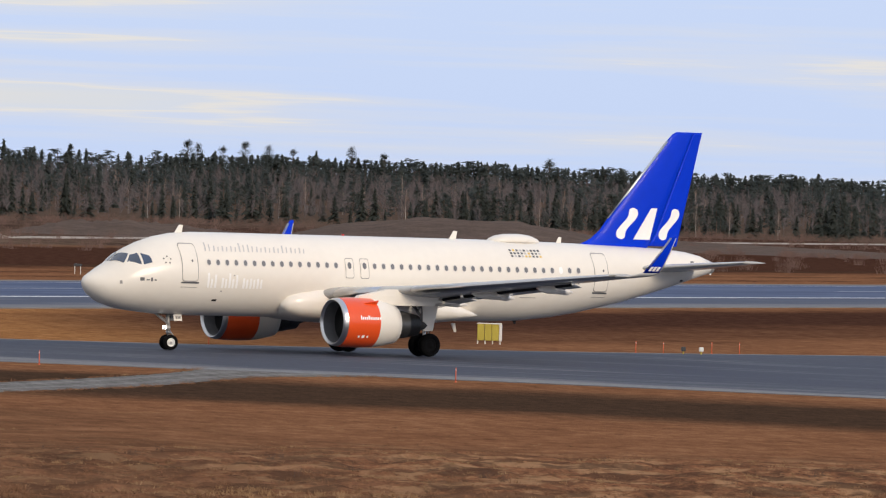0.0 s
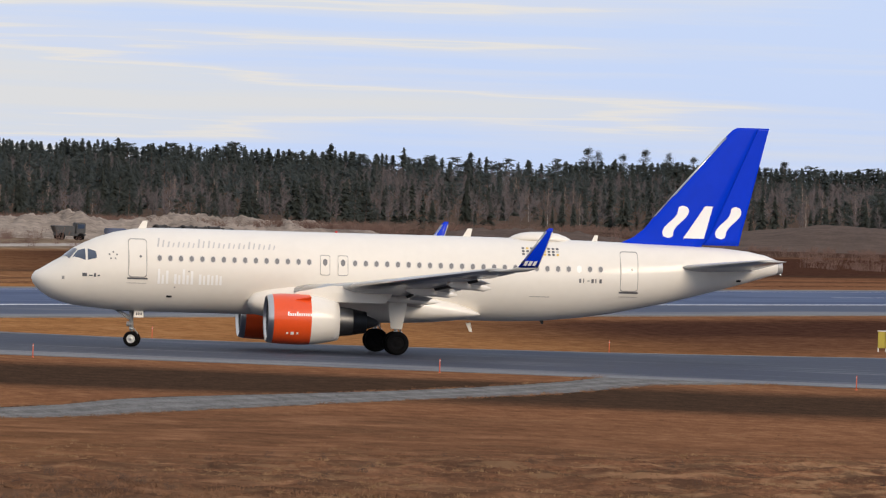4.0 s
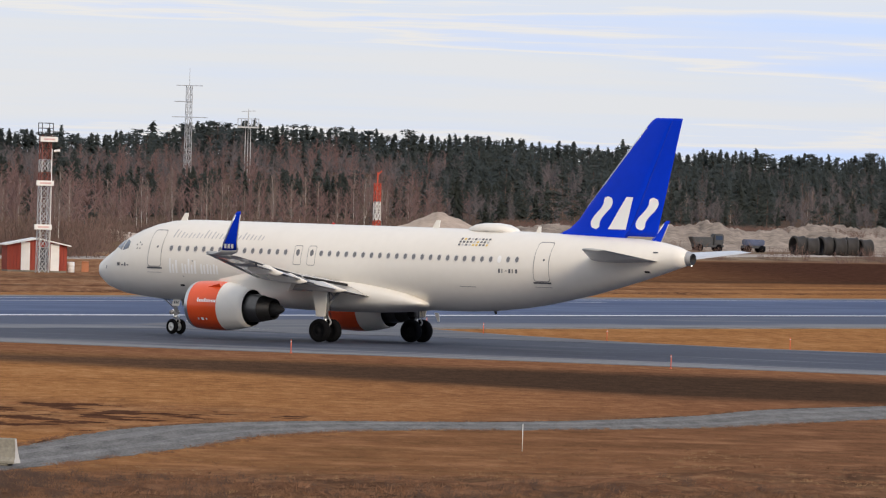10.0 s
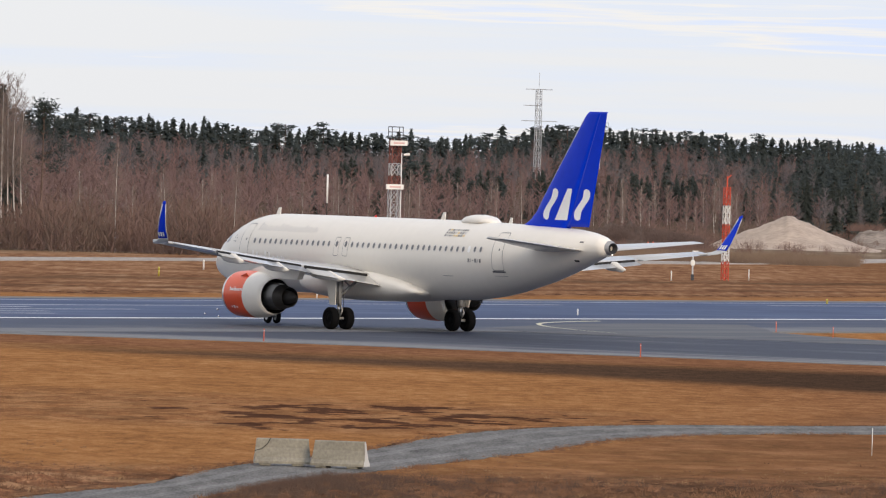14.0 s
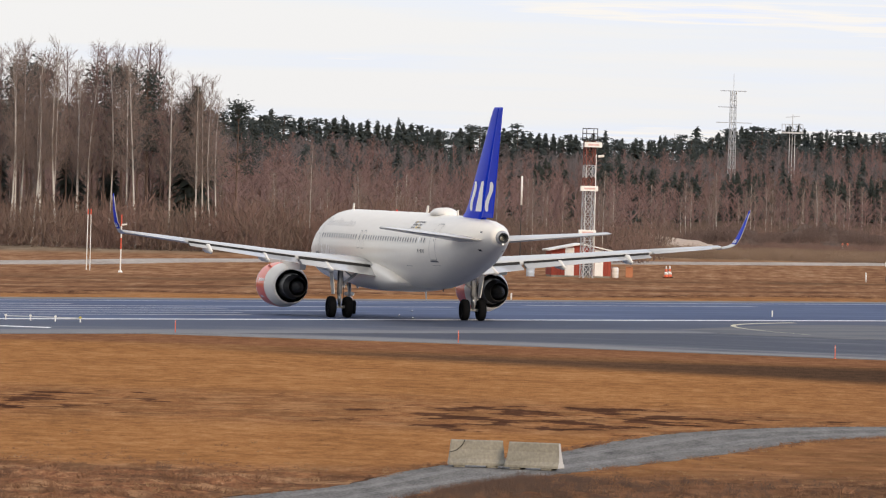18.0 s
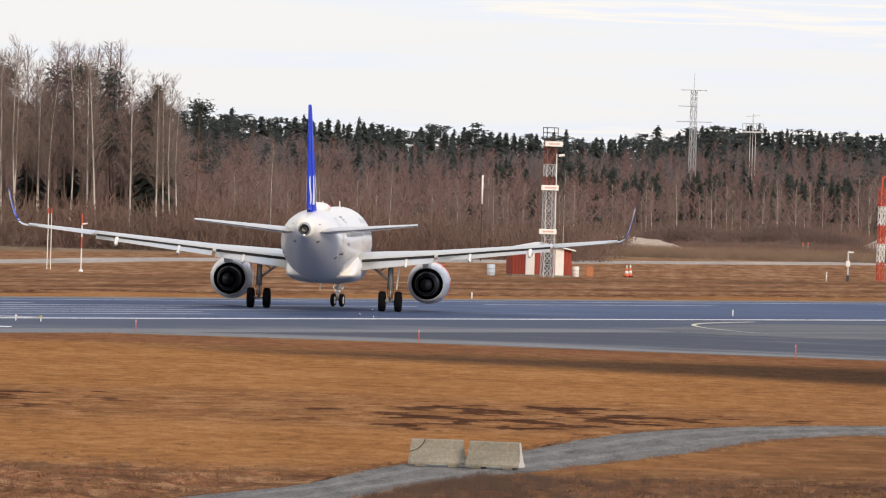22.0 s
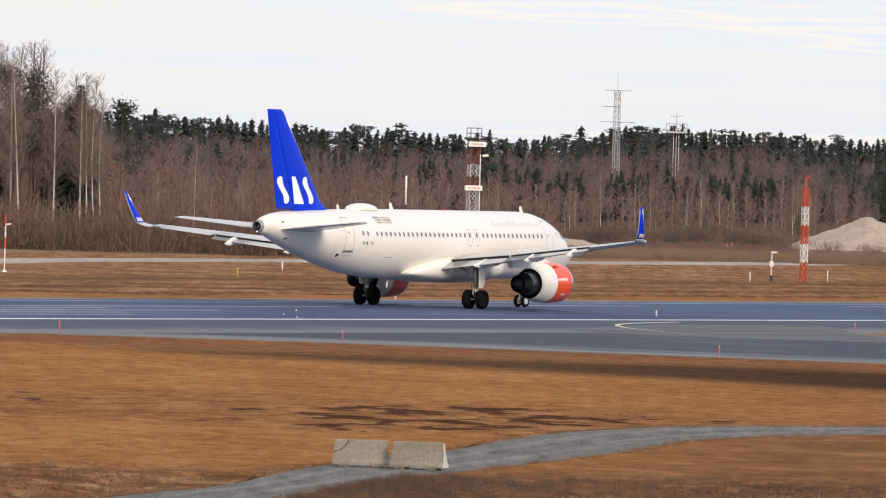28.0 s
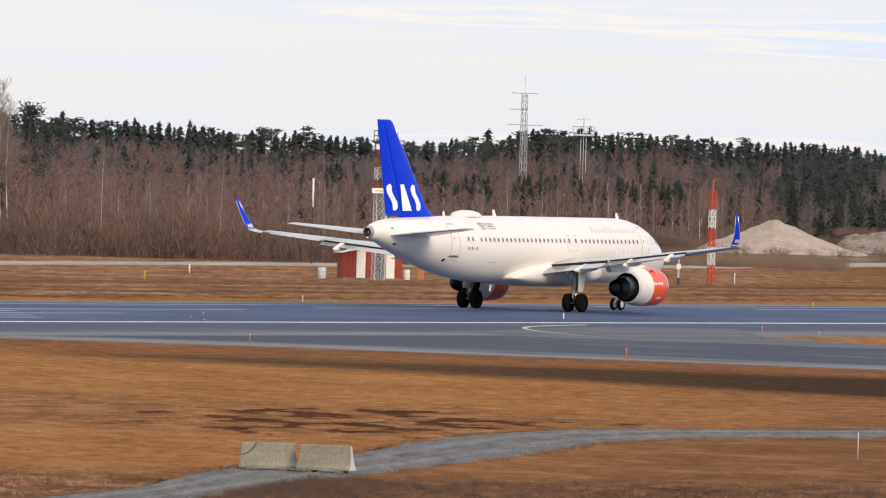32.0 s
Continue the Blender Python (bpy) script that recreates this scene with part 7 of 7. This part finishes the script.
for z, a, b in ((18.8, -1.9, 1.9), (16.7, -2.1, 0.4), (14.7, -2.4, 2.7)):
    bm = bmesh.new()
    rod(bm, (a, 0, z), (b, 0, z), 0.055, n=5)
    for k in range(5):
        q = a + (b - a) * (k + 0.5) / 5
        rod(bm, (q, -0.7, z), (q, 0.7, z), 0.03, n=4)
    part("beam_antenna", bm, GALV, root, "horizontal beam antenna")
bm = bmesh.new()
rod(bm, (0, 0, 18.8), (0, 0, 21.0), 0.03, n=5)
part("whip", bm, GALV, root)
root.scale = (1550 / 1215,) * 3
tagged(root, "tall lattice mast with horizontal beam antennas", "radio mast")
root = empty("platform_mast", Matrix.Translation((*polar(0.592, 1550), 8.925 - 8.925 * 1550 / 1215)))
for s in (-0.42, 0.0, 0.42):
    bm = bmesh.new()
    rod(bm, (s, 0, 0), (s * 0.8, 0, 13.6), 0.05, n=6)
    part("leg", bm, GALV, root)
bm = bmesh.new()
block(bm, (-1.4, -1.0, 13.5), (1.4, 1.0, 13.7))
part("platform", bm, GALV, root)
bm = bmesh.new()
for k in range(7):
    q = -1.35 + 2.7 * k / 6
    for y in (-0.95, 0.95):
        rod(bm, (q, y, 13.7), (q, y, 14.7), 0.035, n=4)
for y in (-0.95, 0.95):
    rod(bm, (-1.35, y, 14.7), (1.35, y, 14.7), 0.035, n=4)
tagged(part("railing", bm, GALV, root), kind="stuff")
bm = bmesh.new()
rod(bm, (0, 0, 13.6), (0, 0, 16.0), 0.12, 0.05, 6)
rod(bm, (-0.9, 0, 15.6), (0.9, 0, 15.75), 0.04, n=5)
part("antenna", bm, GALV, root)
root.scale = (1550 / 1215,) * 3
tagged(root, "lattice mast with a railed platform on top", "radio mast")

# small clutter beside the hut
for x, y, h, r, mat, nm, lab in ((-12.5, 727, 0.85, 0.33, BLUEDRUM, "drum", "pale blue plastic drum near the hut"), (-6.0, 733, 0.80, 0.30, WHITE, "drum", "white plastic drum beside the hut")):
    root = empty(nm, Matrix.Translation((x, y, 0)))
    prof = [(0.0, 0.92), (0.06, 1.0), (0.34, 1.0), (0.36, 1.04), (0.40, 1.0), (0.66, 1.0), (0.68, 1.04), (0.72, 1.0), (0.95, 1.0), (1.0, 0.9)]
    mesh("shell", *loft([[(r * k * math.cos(a), r * k * math.sin(a), z * h) for a in (2 * math.pi * i / 20 for i in range(20))] for z, k in prof]), mat, root)
    mesh("lid", *loft([[(r * k * math.cos(a), r * k * math.sin(a), h + z) for a in (2 * math.pi * i / 20 for i in range(20))] for z, k in ((0.0, 0.86), (0.04, 0.86), (0.04, 0.7))]), GALV, root)
    tagged(root, lab, "drum")
for x, y in ((-2.0, 741.5), (-1.72, 744.5)):
    root = empty("traffic_cone", Matrix.Translation((x, y, 0)))
    bm = bmesh.new()
    block(bm, (-0.26, -0.26, 0), (0.26, 0.26, 0.05), 0.01)
    part("base", bm, RUBBER, root)
    for k, mat in enumerate((STICK, WHITE, STICK, WHITE)):
        bm = bmesh.new()
        rod(bm, (0, 0, 0.05 + 0.22 * k), (0, 0, 0.05 + 0.22 * (k + 1)), 0.20 - 0.04 * k, 0.16 - 0.04 * k, 12)
        part("cone_ring", bm, mat, root, smooth=True)
    tagged(root, "orange and white traffic cone on the grass", "traffic cone", "cones by the hut")

root = empty("crate", Matrix.Translation((-4.9, 738.0, 0)))
flat_box("box", (-0.28, -0.25, 0.0), (0.28, 0.25, 0.78), CRATE, root, "faded orange plastic box", 0.04)
flat_box("lid", (-0.30, -0.27, 0.78), (0.30, 0.27, 0.84), CRATE, root, "", 0.02)
tagged(root, "faded orange plastic crate beside the hut", "crate")
# old culvert pipes lying in a row
PX, PY = polar(4.19, 1098)
for k in range(6):
    root = empty("culvert_pipe", Matrix.Translation((PX - 4.1 + 1.66 * k * math.cos(0.28), PY + 1.66 * k * math.sin(0.28) + (-1) ** k * 0.25, 0)) @ Matrix.Rotation(0.28 + (0.16, -0.12, 0.2, 0.02, -0.15, 0.1)[k], 4, "Z"))
    r = (1.08, 1.0, 1.08, 1.04, 1.08, 0.98)[k]
    prof = [(-0.72, 0.86), (-0.72, 1.0), (-0.60, 1.06), (-0.52, 1.06), (-0.44, 0.97), (0.44, 0.97), (0.52, 1.06), (0.60, 1.06), (0.72, 1.0), (0.72, 0.86), (0.0, 0.86), (-0.72, 0.86)]
    mesh("shell", *loft([[(u, r * v * math.cos(a), r * 1.065 + r * v * math.sin(a)) for a in (2 * math.pi * i / 28 for i in range(28))] for u, v in prof], False, False), RUST, root, "dark rusty pipe shell")
    tagged(root, "dark rusty culvert pipe lying among others on the ground", "pipe", "row of culvert pipes")

# two worn machines parked below the sand bank
for az, d, L in ((3.42, 1118, 3.6), (3.70, 1120, 2.6)):
    root = empty("dump_truck" if L > 3 else "trailer", Matrix.Translation((*polar(az, d), 0)) @ Matrix.Rotation(radians(12), 4, "Z"))
    flat_box("chassis", (-L / 2, -0.9, 0.5), (L / 2, 0.9, 0.8), DARKBODY, root, "", 0.05)
    if L > 3:
        bm = bmesh.new()
        block(bm, (-L / 2, -0.95, 0.8), (L * 0.12, 0.95, 1.7), 0.06)
        for v in bm.verts:
            if v.co.z > 1.3 and v.co.x < 0:
                v.co.x -= 0.35
        part("skip", bm, DARKBODY, root, "dark dumper skip")
        flat_box("cab", (L * 0.16, -0.8, 0.8), (L * 0.5, 0.8, 2.1), DARKBODY, root, "dark cab", 0.1)
        flat_box("cab_window", (L * 0.22, -0.83, 1.4), (L * 0.45, 0.83, 1.9), GLASS, root)
    else:
        flat_box("tank", (-L / 2 + 0.1, -0.85, 0.8), (L / 2 - 0.1, 0.85, 1.55), CABBLUE, root, "dark blue box body", 0.12)
    for x in (-L * 0.33, L * 0.33):
        for y in (-0.85, 0.85):
            bm = bmesh.new()
            rod(bm, (x, y - 0.15, 0.42), (x, y + 0.15, 0.42), 0.42, n=16)
            part("wheel", bm, RUBBER, root, smooth=True)
    tagged(root, "dark dump truck parked below the sand bank" if L > 3 else "dark blue box trailer parked below the sand bank", "vehicle")

# low rail with lamps at the pavement's end
root = empty("light_rail", Matrix.Translation((-33.0, 478.5, 0)))
bm = bmesh.new()
rod(bm, (-2.0, 0, 0.26), (1.9, -1.2, 0.26), 0.03, n=6)
part("rail", bm, GALV, root)
for k in range(4):
    u = k / 3
    bm = bmesh.new()
    rod(bm, (-2.0 + 3.9 * u, -1.2 * u, 0), (-2.0 + 3.9 * u, -1.2 * u, 0.28), 0.035, n=6)
    part("leg", bm, WHITE, root)
    bm = bmesh.new()
    block(bm, (-2.07 + 3.9 * u, -1.2 * u - 0.07, 0.24), (-1.93 + 3.9 * u, -1.2 * u + 0.07, 0.36), 0.03)
    part("lamp", bm, WHITE if k < 3 else YELLOWP, root)
tagged(root, "low rail of small lamps beside the runway end", "light rail")
# flush lights in the runway
def runway_light():
    root = empty("runway_light")
    bm = bmesh.new()
    rod(bm, (0, 0, 0.0), (0, 0, 0.05), 0.07, 0.06, 12)
    part("housing", bm, DARKMETAL, root)
    bm = bmesh.new()
    bmesh.ops.create_uvsphere(bm, u_segments=10, v_segments=6, radius=0.032, matrix=Matrix.Translation((0, 0, 0.055)))
    part("lens", bm, surf("runway_light_glow", (1.0, 0.97, 0.90), 0.3, vary=0.0, emit=1.0), root, "small lit white lens", True)
    return tagged(root, "small lit white light set in the runway", "runway light", "runway lights")


lit = runway_light()
for k, (x, y) in enumerate(((-16.3, 524.9), (-16.05, 540.5), (-15.3, 517.0))):
    if k:
        copy_thing(lit, Matrix.Translation((x, y, 0.05)))
    else:
        lit.matrix_basis = Matrix.Translation((x, y, 0.05))
# stones in the foreground heath
for x, y, s in ((33.3, 240, 0.42), (30.3, 237.5, 0.3), (36.2, 252, 0.28), (35.7, 236, 0.25)):
    bm = bmesh.new()
    bmesh.ops.create_icosphere(bm, subdivisions=2, radius=s)
    for v in bm.verts:
        k = 1 + 0.35 * noise.noise(v.co * 3 / s + Vector((x, y, 0)))
        v.co = Vector((v.co.x * k * 1.3, v.co.y * k, v.co.z * k * 0.55))
    me = bpy.data.meshes.new("stone")
    bm.to_mesh(me)
    bm.free()
    me.materials.append(PALECONCRETE)
    me.shade_smooth()
    ob = new("stone", me)
    ob.location = (x, y, s * 0.2)
    tagged(ob, "pale grey stone lying in the heath", "stone", "stones in the heath")


# ======== what moves ========
TAXI = [
    (0, 64.19, 468.03, -114.45), (1, 59.27, 466.00, -110.46), (2, 54.18, 464.32, -105.85), (3, 48.91, 463.13, -99.44),
    (4, 43.48, 462.57, -92.29), (5, 37.95, 462.70, -84.96), (6, 32.38, 463.56, -77.60), (7, 26.87, 465.13, -70.53),
    (8, 21.48, 467.41, -63.74), (9, 16.31, 470.34, -57.22), (10, 11.41, 473.88, -51.19), (11, 6.82, 477.95, -45.89),
    (12, 2.54, 482.46, -41.17), (13, -1.42, 487.33, -37.17), (14, -5.05, 492.46, -33.34), (15, -8.32, 497.85, -29.08),
    (16, -11.17, 503.47, -24.77), (17, -13.61, 509.30, -20.69), (18, -15.64, 515.33, -16.49), (19, -17.20, 521.53, -11.75),
    (20, -18.24, 527.81, -6.98), (21, -18.76, 533.98, -2.84), (22, -18.84, 539.84, 1.55), (23, -18.43, 545.30, 7.20),
    (24, -17.52, 550.39, 13.11), (25, -16.13, 555.27, 18.81), (26, -14.25, 560.07, 23.69), (27, -11.96, 564.88, 26.80),
    (28, -9.37, 569.79, 28.65), (29, -6.58, 574.82, 29.26), (30, -3.66, 580.03, 29.23), (31, -0.62, 585.45, 29.27),
    (32, 2.53, 591.09, 29.22),
]


def motions():
    """The airliner's turn, its steering nose wheel and its rolling wheels."""
    walk(airliner, [(t, pose(x, y, 0.05, 0, 0, -az)) for t, x, y, az in TAXI])
    ts = [r[0] for r in TAXI]
    gone = [0.0]
    for a, b in zip(TAXI, TAXI[1:]):
        gone.append(gone[-1] + math.hypot(b[1] - a[1], b[2] - a[2]))
    steer = []
    for i, r in enumerate(TAXI):
        lo, hi = max(0, i - 1), min(len(TAXI) - 1, i + 1)
        bend = radians(TAXI[hi][3] - TAXI[lo][3]) / max(0.1, gone[hi] - gone[lo])
        steer.append((r[0], pose(0, MAIN - 5.07, 0, 0, 0, -math.degrees(math.atan(12.64 * bend)))))
    walk(nose_gear, steer)
    for ob, radius, place in rolling:
        rows = []
        for k in range(481):
            t = k / 15
            turn = math.degrees(float(np.interp(t, ts, gone)) / radius)
            rows.append((t, pose(*place, -turn)))
        walk(ob, rows)


motions()
